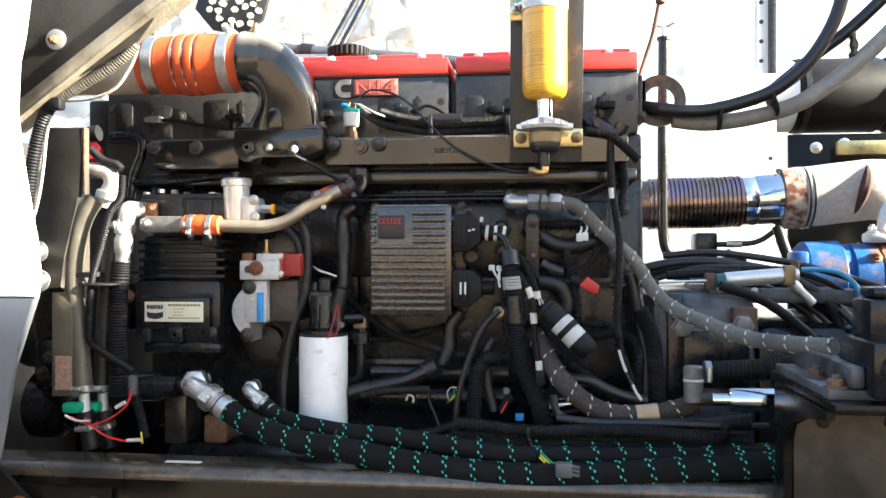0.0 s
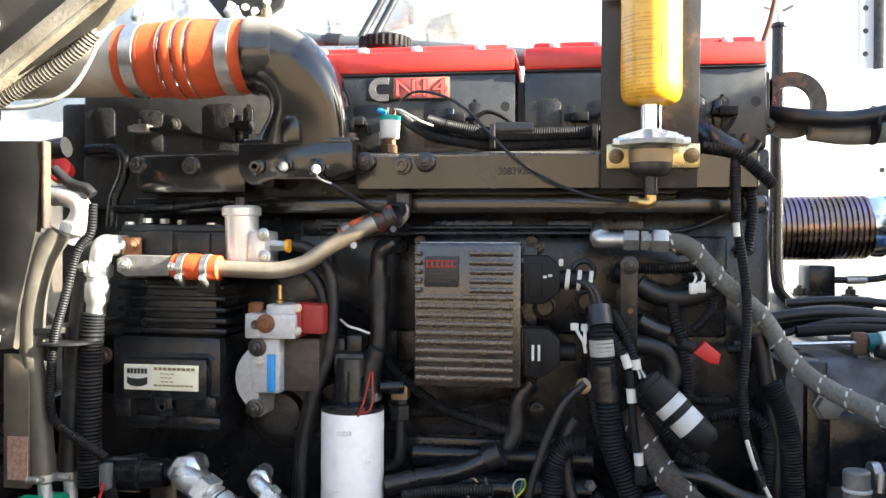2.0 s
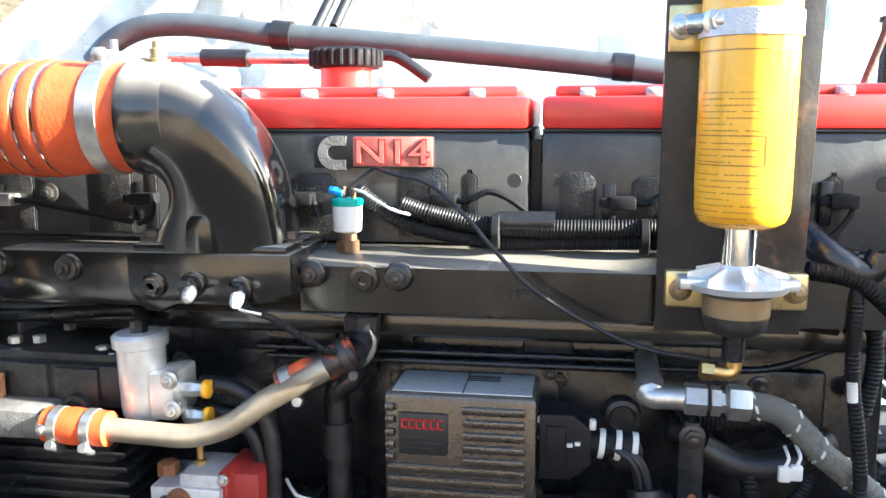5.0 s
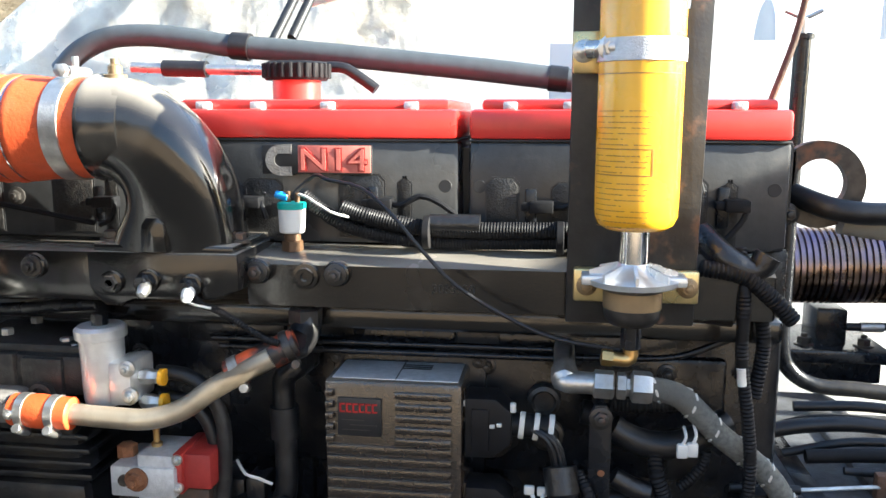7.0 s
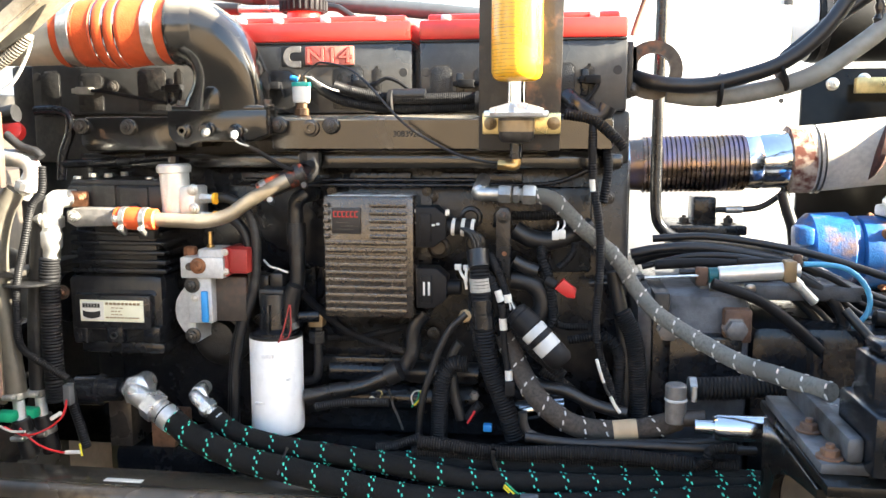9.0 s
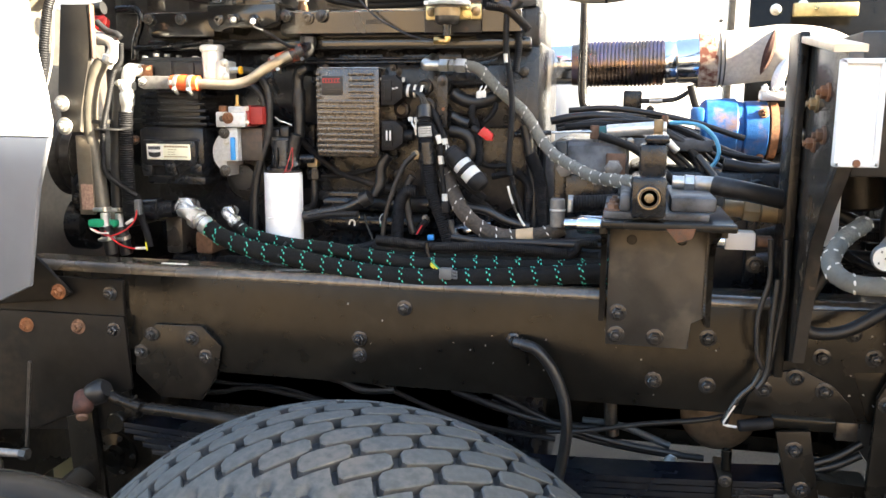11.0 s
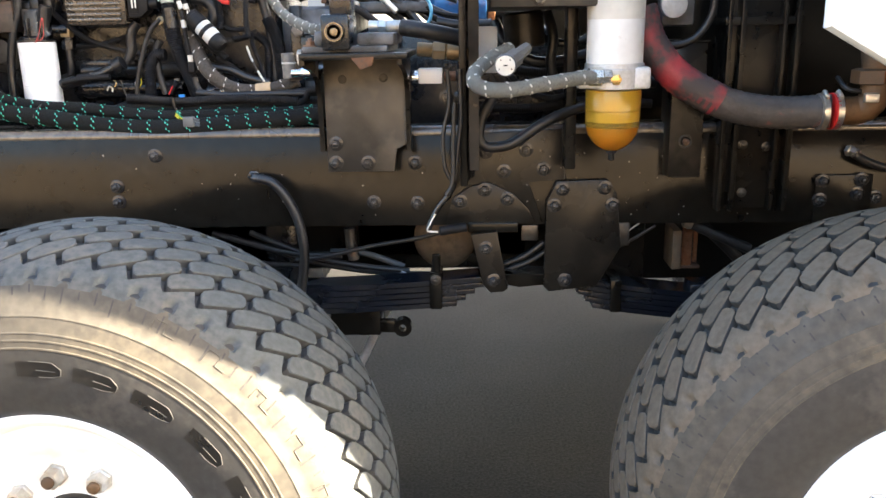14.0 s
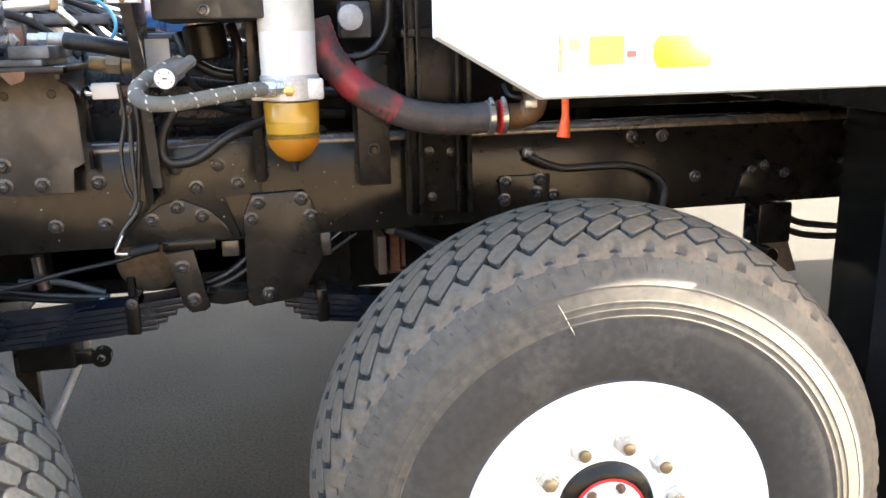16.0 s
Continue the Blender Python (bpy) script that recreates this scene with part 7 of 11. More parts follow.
# governor bracket with red actuator
b = thing("solenoid_bracket", (-0.57, 1.6, 1.545), "cast aluminium bracket with red solenoid and blue tag", "solenoid")
cx, cy, cz = (-0.588, 1.6, 1.515)
zt, zb = (-0.59, 1.6, 1.574)[2], (-0.594, 1.6, 1.454)[2]
xl = (-0.625, 1.6, 1.514)[0]
bm = BM()
n = 14
arc = [(xl + 0.036 - 0.036 * math.sin(math.pi * (k + 0.0) / n), zb + (zt - zb) * k / n) for k in range(n + 1)]
prism(bm, arc + [(xl + 0.04, zt), (xl + 0.04, zb)], 1.60, 1.72, 0.003)
part("half_flange", bm, M_ALUC, b)
part("body_block", boxf(BM(), -0.595, -0.548, 1.493, 1.578, 1.59, 1.66, 0.004), M_ALUC, b)
part("upper_block", boxf(BM(), -0.599, -0.518, 1.579, 1.617, 1.575, 1.65, 0.003), M_ALUC, b)
part("upper_block", boxf(BM(), -0.567, -0.52, 1.611, 1.631, 1.58, 1.645, 0.003), M_ALUC, b)
part("blue_tag", boxf(BM(), -0.567, -0.554, 1.496, 1.554, 1.583, 1.5905, 0.003), M_BLUEPL, b, "blue plastic tag")
bolt((-0.565, 1.575, 1.602), b, r=0.010, h=0.008, material=M_RUST)
part("plug_ring", lathe(BM(), (-0.581, 1.575, 1.6), (0, -1, 0), [(-0.002, 0.008), (0.003, 0.007), (0.002, 0.004)], 16), M_DKSTEEL, b)
bolt((-0.584, 1.59, 1.564), b, r=0.010, h=0.007)
bolt((-0.591, 1.6, 1.468), b, r=0.010, h=0.007)
bolt((-0.58, 1.59, 1.54), b, r=0.005, h=0.004, material=M_ZINC)
part("red_actuator", boxf(BM(), -0.519, -0.479, 1.586, 1.631, 1.59, 1.65, 0.004), M_REDC, b, "dark red painted actuator")
part("actuator_plate", boxf(BM(), -0.523, -0.512, 1.582, 1.633, 1.583, 1.655, 0.002), M_REDC, b)
for p in ((-0.517, 1.583, 1.626), (-0.517, 1.583, 1.591)):
    bolt(p, b, r=0.0045, h=0.004, material=M_ZINC)
part("brown_block", boxf(BM(), -0.556, -0.491, 1.494, 1.577, 1.61, 1.70, 0.004), M_BROWN, b, "brown-black pump block")
part("brass_bleed", lathe(BM(), (-0.555, 1.61, 1.629), (0, 0, 1), [(-0.01, 0.006), (0.006, 0.007), (0.008, 0.004), (0.03, 0.004)], 10), M_BRASS, b)
part("rust_nut", lathe(BM(), (-0.594, 1.61, 1.62), (0, 0, 1), [(-0.006, 0.012), (0.01, 0.012), (0.012, 0.009)], 6), M_RUST, b)
hose("white_twist_wire", [(-0.466, 1.64, 1.604), (-0.448, 1.62, 1.596), (-0.433, 1.62, 1.592), (-0.414, 1.62, 1.585)], 0.002, M_WHITE, "frayed white wire behind the filter hoses", "wire")
part("pump_fitting", boxf(BM(), -0.5, -0.461, 1.53, 1.575, 1.65, 1.70, 0.008), M_ENGINE, engine)
part("pump_fitting", boxf(BM(), -0.458, -0.431, 1.543, 1.581, 1.64, 1.70, 0.006), M_ENGINE, engine)
part("pump_cap", lathe(BM(), (-0.786, 1.58, 1.364), (1, 0, 0.05), [(-0.03, 0.02), (-0.025, 0.028), (0.02, 0.03), (0.022, 0.024), (0.06, 0.022), (0.062, 0.014), (0.09, 0.013)], 20), M_ENGINE, engine)
part("lower_bracket", boxf(BM(), -0.768, -0.72, 1.246, 1.344, 1.60, 1.68, 0.006), M_DKSTEEL, engine)
part("lower_bracket", boxf(BM(), -0.684, -0.636, 1.248, 1.305, 1.60, 1.68, 0.006), M_RUST2, engine)

# ---- hydraulic fittings and green-traced hoses ----
def jic(p, q, r, name):
    p, q = Vector(p), Vector(q)
    d = (q - p).normalized()
    o = thing("hydraulic_elbow", p, "zinc plated hydraulic elbow fitting", "hose fitting", "hydraulic elbows")
    part("elbow", tube(BM(), [p + Vector((-0.01, 0.06, 0.0)), p + Vector((-0.004, 0.02, 0.004)), p, p + d * r, p + d * r * 2], r * 0.86, 14, 0.005), M_ZINC2, o)
    part("shoulder", lathe(BM(), p + Vector((0, 0.012, 0)), (0.1, -1, 0.25), [(-r, r * 0.9), (-r * 0.6, r * 1.15), (r * 0.7, r * 1.12), (r, r * 0.7)], 6), M_ZINC2, o)
    part("nut", lathe(BM(), p + d * r * 1.4, d, [(0, r * 0.85), (0.002, r * 1.14), (r * 1.0, r * 1.14), (r * 1.1, r * 0.9)], 6), M_ZINC2, o)
    part("collar", lathe(BM(), p + d * r * 2.5, d, [(0, r * 0.9), (r * 0.3, r * 0.95), (r * 0.35, r * 0.8), (r * 0.6, r * 0.8), (r * 0.7, r * 1.0), (r * 1.5, r * 0.98)], 18), M_ZINC2, o)
    return p + d * r * 3.0, d


e1, d1 = jic((-0.683, 1.55, 1.373), (-0.618, 1.53, 1.339), 0.024, "l")
e2, d2 = jic((-0.576, 1.57, 1.361), (-0.534, 1.555, 1.332), 0.0155, "s")
for n_, (path, r, ph) in enumerate((
    ([e1, e1 + d1 * 0.04] + [Vector(v) for v in [(-0.552, 1.5, 1.312), (-0.455, 1.47, 1.29), (-0.355, 1.45, 1.281), (-0.261, 1.44, 1.267), (-0.16, 1.43, 1.256), (-0.062, 1.425, 1.252), (0.034, 1.425, 1.254), (0.176, 1.43, 1.263), (0.317, 1.44, 1.275), (0.428, 1.45, 1.279)]], 0.0215, 0.02),
    ([e2, e2 + d2 * 0.03] + [Vector(v) for v in [(-0.471, 1.52, 1.313), (-0.378, 1.5, 1.302), (-0.269, 1.48, 1.299), (-0.164, 1.47, 1.288), (-0.063, 1.465, 1.277), (0.035, 1.465, 1.277), (0.181, 1.47, 1.278), (0.323, 1.47, 1.284), (0.437, 1.48, 1.287)]], 0.0165, 0.05),
    ([Vector(v) for v in [(-0.394, 1.56, 1.258), (-0.276, 1.52, 1.277), (-0.19, 1.51, 1.283), (-0.065, 1.51, 1.284), (0.036, 1.51, 1.284), (0.186, 1.51, 1.282), (0.33, 1.5, 1.285), (0.443, 1.5, 1.284)]], 0.0165, 0.03),
)):
    hs = thing("traced_hose", path[0], "black nylon-sleeved hydraulic hose with green tracer marks", "hose", "green-traced hoses")
    part("sleeve", tube(BM(), path, r, 20, 0.01), M_BRAID, hs)
    part("tracer", marks(BM(), path, r, 0.05, 0.0048, 0.0026, 2, gap=0.0066, spacing=0.0165, slant=0.7, phase=ph), M_GREEN, hs, "pairs of bright green woven marks", kind="stuff")
hose("cable_tie", [(-0.376, 1.475, 1.311), (-0.375, 1.445, 1.3), (-0.378, 1.43, 1.283)], 0.002, M_RUBBER, "black cable tie round the hoses", "cable tie")
pf = part("pump_flange", lathe(BM(), (-0.577, 1.7, 1.444), (0, -1, 0), [(-0.02, 0.06), (0.0, 0.06), (0.004, 0.056), (0.006, 0.036), (0.03, 0.034), (0.034, 0.02)], 28), M_CAST, engine)
# loom lying on the hoses
for pts, r, m, rib in (
    ([(-0.157, 1.5, 1.322), (-0.116, 1.5, 1.32), (-0.065, 1.5, 1.314), (-0.004, 1.5, 1.311), (0.066, 1.5, 1.315), (0.136, 1.5, 1.317), (0.214, 1.5, 1.314), (0.291, 1.5, 1.308)], 0.011, M_LOOM, 0.0016),
    ([(-0.169, 1.51, 1.301), (-0.106, 1.51, 1.301), (-0.035, 1.51, 1.298), (0.087, 1.51, 1.301), (0.235, 1.51, 1.305), (0.361, 1.51, 1.303)], 0.010, M_LOOM, 0.0016),
    ([(0.021, 1.52, 1.333), (0.097, 1.52, 1.326), (0.187, 1.52, 1.327), (0.295, 1.52, 1.327), (0.392, 1.52, 1.326)], 0.008, M_RUBBER, 0),
    ([(0.016, 1.53, 1.372), (0.022, 1.53, 1.341), (0.057, 1.53, 1.326), (0.138, 1.53, 1.323), (0.287, 1.53, 1.332), (0.365, 1.53, 1.341)], 0.0075, M_RUBBER, 0),
    ([(0.214, 1.5, 1.312), (0.282, 1.5, 1.301), (0.311, 1.5, 1.314), (0.32, 1.5, 1.332), (0.358, 1.5, 1.337)], 0.0085, M_LOOM, 0.0014),
    ([(-0.345, 1.54, 1.362), (-0.29, 1.54, 1.372), (-0.215, 1.54, 1.376)], 0.007, M_LOOM, 0.0012),
    ([(-0.157, 1.55, 1.312), (-0.205, 1.55, 1.294), (-0.238, 1.55, 1.288)], 0.009, M_LOOM, 0.0015),
):
    hose("wiring_loom" if rib else "engine_hose", pts, r, m, "black loom lying along the hydraulic hoses" if rib else "black rubber hose along the chassis rail", "wiring loom" if rib else "hose", rib=rib, pitch=0.0042, seg=12)
hose("drop_lead", [(-0.029, 1.48, 1.324), (-0.029, 1.48, 1.304), (-0.019, 1.48, 1.28), (-0.006, 1.44, 1.278), (0.004, 1.425, 1.272)], 0.005, M_TAPE, "short taped lead with a hanging plug", "cable")
for m, dz in ((M_YELWIRE, 0.0), (M_YELWIRE, 0.004), (M_GREENPL, 0.008)):
    hose("plug_wire", [Vector(v) + Vector((dz * 0.4, 0, dz)) for v in [(-0.009, 1.425, 1.284), (0.004, 1.425, 1.272), (0.015, 1.425, 1.263)]], 0.0016, m, "yellow wire into the hanging plug", "wire")
pq = Vector((0.032, 1.405, 1.269))
pl = thing("hanging_plug", pq, "grey three-pin plug hanging over the hoses", "connector")
part("shell", box(BM(), pq.x - 0.014, pq.x + 0.014, pq.y - 0.009, pq.y + 0.009, pq.z - 0.012, pq.z + 0.013, 0.003), M_LOOMG, pl)
for k in range(3):
    part("pin_tube", cyl(BM(), pq + Vector((0.012, 0, -0.007 + 0.007 * k)), pq + Vector((0.026, 0, -0.010 + 0.007 * k)), 0.003, 8), M_LOOMG, pl)

# ---- left side: hoses, brackets and wires ----
brk = thing("radiator_bracket", (-0.92, 1.49, 1.5), "brown-black steel radiator support plate", "bracket")
pa = [(v[0], v[2]) for v in [(-0.955, 1.49, 1.874), (-0.876, 1.49, 1.873), (-0.886, 1.49, 1.744), (-0.915, 1.49, 1.625), (-0.92, 1.49, 1.565), (-0.972, 1.49, 1.563), (-0.979, 1.49, 1.663)]]
part("plate", prism(BM(), pa, 1.488, 1.50, 0.003), M_PLATE, brk)
part("stay", box(BM(), pa[4][0] + 0.01, pa[4][0] + 0.05, 1.50, 1.72, pa[4][1] + 0.02, pa[4][1] + 0.03, 0.002), M_PLATE, brk)
part("edge_flange", box(BM(), (-0.874, 1.49, 1.793)[0] - 0.004, (-0.874, 1.49, 1.793)[0] + 0.002, 1.487, 1.503, (-0.874, 1.49, 1.744)[2], (-0.874, 1.49, 1.873)[2], 0.002), M_RUST2, brk)
for p in ((-0.96, 1.48, 1.579), (-0.966, 1.485, 1.635)):
    bolt(p, brk, r=0.014, h=0.012, material=M_ZINC)
part("cup_washer", lathe(BM(), (-0.965, 1.487, 1.579), (0, -1, 0), [(0, 0.022), (0.004, 0.02), (0.005, 0.013)], 20), M_ZINC, brk)
bar = thing("support_bar", (-0.93, 1.5, 1.35), "worn flat steel support bar with a faded label", "bar")
part("bar", boxf(BM(), -0.948, -0.906, 1.355, 1.556, 1.50, 1.51, 0.002), M_BARS, bar)
part("faded_label", boxf(BM(), -0.94, -0.907, 1.368, 1.433, 1.4985, 1.501, 0), M_LABD, bar)
# fan pulley and front drive behind the bracket
pul = thing("fan_drive", (-1.122, 1.75, 1.437), "black front drive with pulleys and studs", "fan drive")
part("pulley", lathe(BM(), (-1.108, 1.76, 1.487), (1, 0, 0), [(-0.05, 0.10), (-0.04, 0.115), (-0.02, 0.105), (0, 0.115), (0.02, 0.105), (0.03, 0.115), (0.04, 0.10)], 36), M_DKSTEEL, pul)
part("cover", boxf(BM(), -1.093, -1.025, 1.338, 1.448, 1.66, 1.80, 0.01), M_ENGINE, pul)
part("crank_pulley", lathe(BM(), (-1.075, 1.74, 1.293), (1, 0, 0), [(-0.06, 0.06), (-0.05, 0.075), (0.0, 0.075), (0.01, 0.06)], 32), M_ENGINE, pul)
for p in ((-1.051, 1.655, 1.409), (-1.068, 1.655, 1.375)):
    bolt(p, pul, r=0.010, h=0.01, material=M_DKSTEEL)
HL = "thick black heater hose with worn fittings"
hose("heater_hose", [(-0.866, 1.515, 1.738), (-0.886, 1.51, 1.705), (-0.903, 1.51, 1.65), (-0.911, 1.515, 1.575), (-0.907, 1.52, 1.499), (-0.895, 1.52, 1.365)], 0.0185, M_HEATER, HL, "hose", seg=16, group="heater hoses")
hose("heater_hose", [(-0.845, 1.56, 1.726), (-0.855, 1.56, 1.652), (-0.868, 1.56, 1.551), (-0.875, 1.56, 1.46), (-0.879, 1.56, 1.359)], 0.0165, M_RUBBER, HL, "hose", seg=16, group="heater hoses")
hose("convoluted_sleeve", [(-0.832, 1.55, 1.616), (-0.836, 1.55, 1.574), (-0.839, 1.55, 1.484), (-0.839, 1.55, 1.395), (-0.838, 1.55, 1.35)], 0.0165, M_LOOM, "thick black corrugated sleeve on the hose", "sleeve", rib=0.0022, pitch=0.0055, seg=16)
hose("wiring_loom", [(-0.803, 1.5, 1.781), (-0.807, 1.5, 1.738), (-0.828, 1.5, 1.711), (-0.848, 1.5, 1.641), (-0.868, 1.505, 1.58), (-0.877, 1.51, 1.51), (-0.872, 1.51, 1.46), (-0.828, 1.51, 1.428), (-0.786, 1.51, 1.404)], 0.0062, M_LOOM, "black corrugated loom tied to the heater hoses", "wiring loom", rib=0.0012, pitch=0.004)
f = thing("hose_fitting", (-0.851, 1.52, 1.773), "bright elbow fitting on the heater hose", "hose fitting")
part("elbow", tube(BM(), [Vector(v) for v in [(-0.888, 1.53, 1.794), (-0.872, 1.53, 1.794), (-0.848, 1.53, 1.787), (-0.841, 1.53, 1.768), (-0.853, 1.53, 1.746), (-0.865, 1.53, 1.728)]], 0.0155, 16, 0.005), M_ZINC2, f)
part("nut", lathe(BM(), (-0.895, 1.535, 1.796), (1, 0, 0), [(0, 0.013), (0.002, 0.016), (0.014, 0.016), (0.016, 0.013)], 6), M_BRASSD, f)
part("hex", lathe(BM(), (-0.848, 1.525, 1.754), (-0.3, 0, -1), [(0, 0.015), (0.003, 0.019), (0.016, 0.019), (0.018, 0.016)], 6), M_ZINC2, f)
f = thing("hose_fitting", (-0.82, 1.55, 1.686), "bright tall elbow fitting on the compressor", "hose fitting")
pa = Vector((-0.818, 1.58, 1.719))
part("elbow", tube(BM(), [pa + Vector((0.01, 0.02, 0)), pa, Vector((-0.822, 1.56, 1.718)), Vector((-0.825, 1.555, 1.695)), Vector((-0.829, 1.555, 1.658))], 0.0165, 16, 0.005), M_ZINC2, f)
part("hex", lathe(BM(), (-0.826, 1.555, 1.692), (-0.06, 0, -1), [(0, 0.017), (0.003, 0.021), (0.02, 0.021), (0.023, 0.017)], 6), M_ZINC2, f)
part("ferrule", lathe(BM(), (-0.829, 1.555, 1.664), (-0.06, 0, -1), [(0, 0.016), (0.004, 0.019), (0.03, 0.018), (0.034, 0.015), (0.05, 0.015)], 20), M_ZINC2, f)
bolt((-0.838, 1.54, 1.686), f, axis=(-1, 0, 0), r=0.007, h=0.008, material=M_ZINC)
for pts, r in (([(-0.883, 1.525, 1.835), (-0.854, 1.525, 1.812), (-0.83, 1.525, 1.806), (-0.819, 1.525, 1.795)], 0.008), ([(-0.915, 1.56, 1.868), (-0.885, 1.56, 1.872)], 0.016)):
    hose("small_hose", pts, r, M_RUBBER, "black rubber hose near the radiator bracket", "hose")
part("plastic_cap", lathe(BM(), (-0.931, 1.62, 1.838), (0.2, -1, 0.3), [(0, 0.02), (0.02, 0.02), (0.024, 0.014)], 20), M_REDPL, None, "red plastic cap behind the hoses", "cap")
for k, (p, r) in enumerate((((-0.895, 1.52, 1.369), 0.018), ((-0.879, 1.56, 1.363), 0.017))):
    part("hose_clamp", clampband(BM(), p, (0, 0, 1), r, 0.012), M_ZINC, None, "steel worm clamp on the heater hose", "hose clamp", "hose clamps")
    q = Vector(p)
    o = thing("hose_stub", q, "pale pipe stub with a green plastic connector", "pipe stub", "pipe stubs")
    part("stub", cyl(BM(), q + Vector((0.002, 0, -0.01)), q + Vector((0.004, 0, -0.05)), 0.010, 14), M_ALUC, o)
    part("lower_hose", cyl(BM(), q + Vector((0.004, 0, -0.045)), q + Vector((0.012, 0.01, -0.12)), 0.0165, 16), M_RUBBER, o)
    part("green_plug", box(BM(), q.x - 0.028, q.x + 0.008, q.y - 0.03, q.y - 0.006, q.z - 0.045, q.z - 0.025, 0.006), M_GREENPL, o, "green plastic connector")
    part("lower_clamp", clampband(BM(), q + Vector((0.008, 0.004, -0.075)), (0.1, 0.1, -1), 0.017, 0.010), M_ZINC, o)
hose("loose_wire", [(-0.903, 1.49, 1.318), (-0.88, 1.49, 1.308), (-0.857, 1.49, 1.304), (-0.817, 1.49, 1.32), (-0.788, 1.49, 1.345), (-0.78, 1.49, 1.373)], 0.002, M_REDWIRE, "thin loose red wire among the hose ends", "wire")
hose("loose_wire", [(-0.877, 1.495, 1.315), (-0.843, 1.495, 1.286), (-0.802, 1.495, 1.274), (-0.763, 1.495, 1.275)], 0.002, M_REDWIRE, "thin loose red wire among the hose ends", "wire")
hose("loose_wire", [(-0.913, 1.488, 1.321), (-0.89, 1.488, 1.311), (-0.862, 1.488, 1.312)], 0.0022, M_WHITE, "thin loose white wire among the hose ends", "wire")
hose("loose_wire", [(-0.81, 1.488, 1.338), (-0.791, 1.488, 1.349)], 0.004, M_WHITE, "white heat-shrink on the red wire", "wire")
hose("loose_wire", [(-0.79, 1.493, 1.275), (-0.762, 1.493, 1.277)], 0.0035, M_WHITE, "white heat-shrink on the red wire", "wire")
hose("loose_wire", [(-0.762, 1.493, 1.292), (-0.759, 1.493, 1.27)], 0.0018, M_YELWIRE, "short yellow wire end", "wire")
hose("wiring_loom", [(-0.792, 1.52, 1.4), (-0.787, 1.52, 1.356), (-0.775, 1.52, 1.313), (-0.766, 1.52, 1.275)], 0.008, M_LOOM, "black corrugated loom falling to the rail", "wiring loom", rib=0.0014, pitch=0.0042)
part("wire_plug", boxf(BM(), -0.79, -0.777, 1.36, 1.398, 1.495, 1.512, 0.002), M_LOOMG, None, "small grey plug on the red wire", "connector")
part("paper_scrap", box(BM(), (-0.69, 1.45, 1.254)[0], (-0.622, 1.45, 1.256)[0], 1.44, 1.452, RZ1, RZ1 + 0.0012, 0.0003), M_WHITE, None, "white scrap of sealant on the chassis rail", "scrap")
part("strap", lathe(BM(), (-0.868, 1.54, 1.569), (0, 0, 1), [(0, 0.045), (0.001, 0.046), (0.004, 0.046), (0.005, 0.045)], 20), M_RUBBER, None, "thin black tie round the hose group", "cable tie")

# ---- white front panel and black side plate with strut ----
panel = thing("cab_corner", (-0.95, 1.15, 1.3), "rear corner of the cab, white above and grey below", "cab")
zs = (-0.762, 1.15, 1.568)[2]
xs = (-0.754, 1.15, 1.568)[0]
lo = [(v[0], v[2]) for v in [(-0.906, 1.15, 1.212), (-0.829, 1.15, 1.248), (-0.79, 1.15, 1.465)]]
part("upper_skin", prism(BM(), [(-2.2, zs), (xs, zs), (-0.75, 1.6), (-0.757, 1.65), (-0.767, 1.70), (-0.783, 1.79), (-0.793, 1.85), (-0.79, 1.92), (-0.777, 1.961), (-0.77, 2.012), (-0.766, 2.1), (-0.76, 2.6), (-2.2, 2.6)], 1.15, 1.165, 0.004), M_WPAINT, panel, "white painted upper skin")
part("lower_skin", prism(BM(), [(-2.2, 1.30)] + lo + [(xs, zs - 0.001), (-2.2, zs - 0.001)], 1.151, 1.164, 0.003), M_GREYPANEL, panel, "grey lower skin")
part("mount_arm", box(BM(), -1.92, -1.86, 1.164, 1.41, 1.02, 2.25, 0.004), M_RAILB, panel)
part("mount_foot", box(BM(), -1.92, -1.5, 1.38, 1.41, 1.02, 1.2, 0.004), M_RAILB, panel)
plate = thing("side_plate", (-0.85, 1.24, 1.85), "black side plate with a washered bolt", "body panel")
pa = [(v[0], v[2]) for v in [(-0.834, 1.24, 1.986), (-0.852, 1.24, 1.905), (-0.855, 1.24, 1.855), (-0.642, 1.24, 1.971), (-0.558, 1.24, 2.084)]]
pa = [(-1.95, 2.3), (-1.95, 1.95)] + pa[2:]  # runs on behind the front panel
part("sheet", prism(BM(), pa, 1.245, 1.252, 0.002), M_SIDEPL, plate)
part("washer", lathe(BM(), (-0.778, 1.244, 1.976), (0, -1, 0), [(0, 0.0165), (0.003, 0.0165), (0.0035, 0.015)], 24), M_ZINC2, plate, "bright round washer")
bolt((-0.779, 1.24, 1.974), plate, r=0.007, h=0.010, washer=False, material=M_RUST)
strut = thing("frame_strut", (-0.699, 1.24, 1.928), "weathered bare steel angle strut", "strut")
a, b = Vector((-0.862, 1.23, 1.837)), Vector((-0.45, 1.23, 2.131))
d = (b - a).normalized()
up = Vector((-d.z, 0, d.x))
for o0, o1, y0, y1 in ((0.019, 0.0, 1.232, 1.238), (0.0, -0.005, 1.232, 1.286)):
    q = [a + up * o0, b + up * o0, b + up * o1, a + up * o1]
    part("leg", prism(BM(), [(v.x, v.z) for v in q], y0, y1, 0.0015), M_WEATHER, strut)
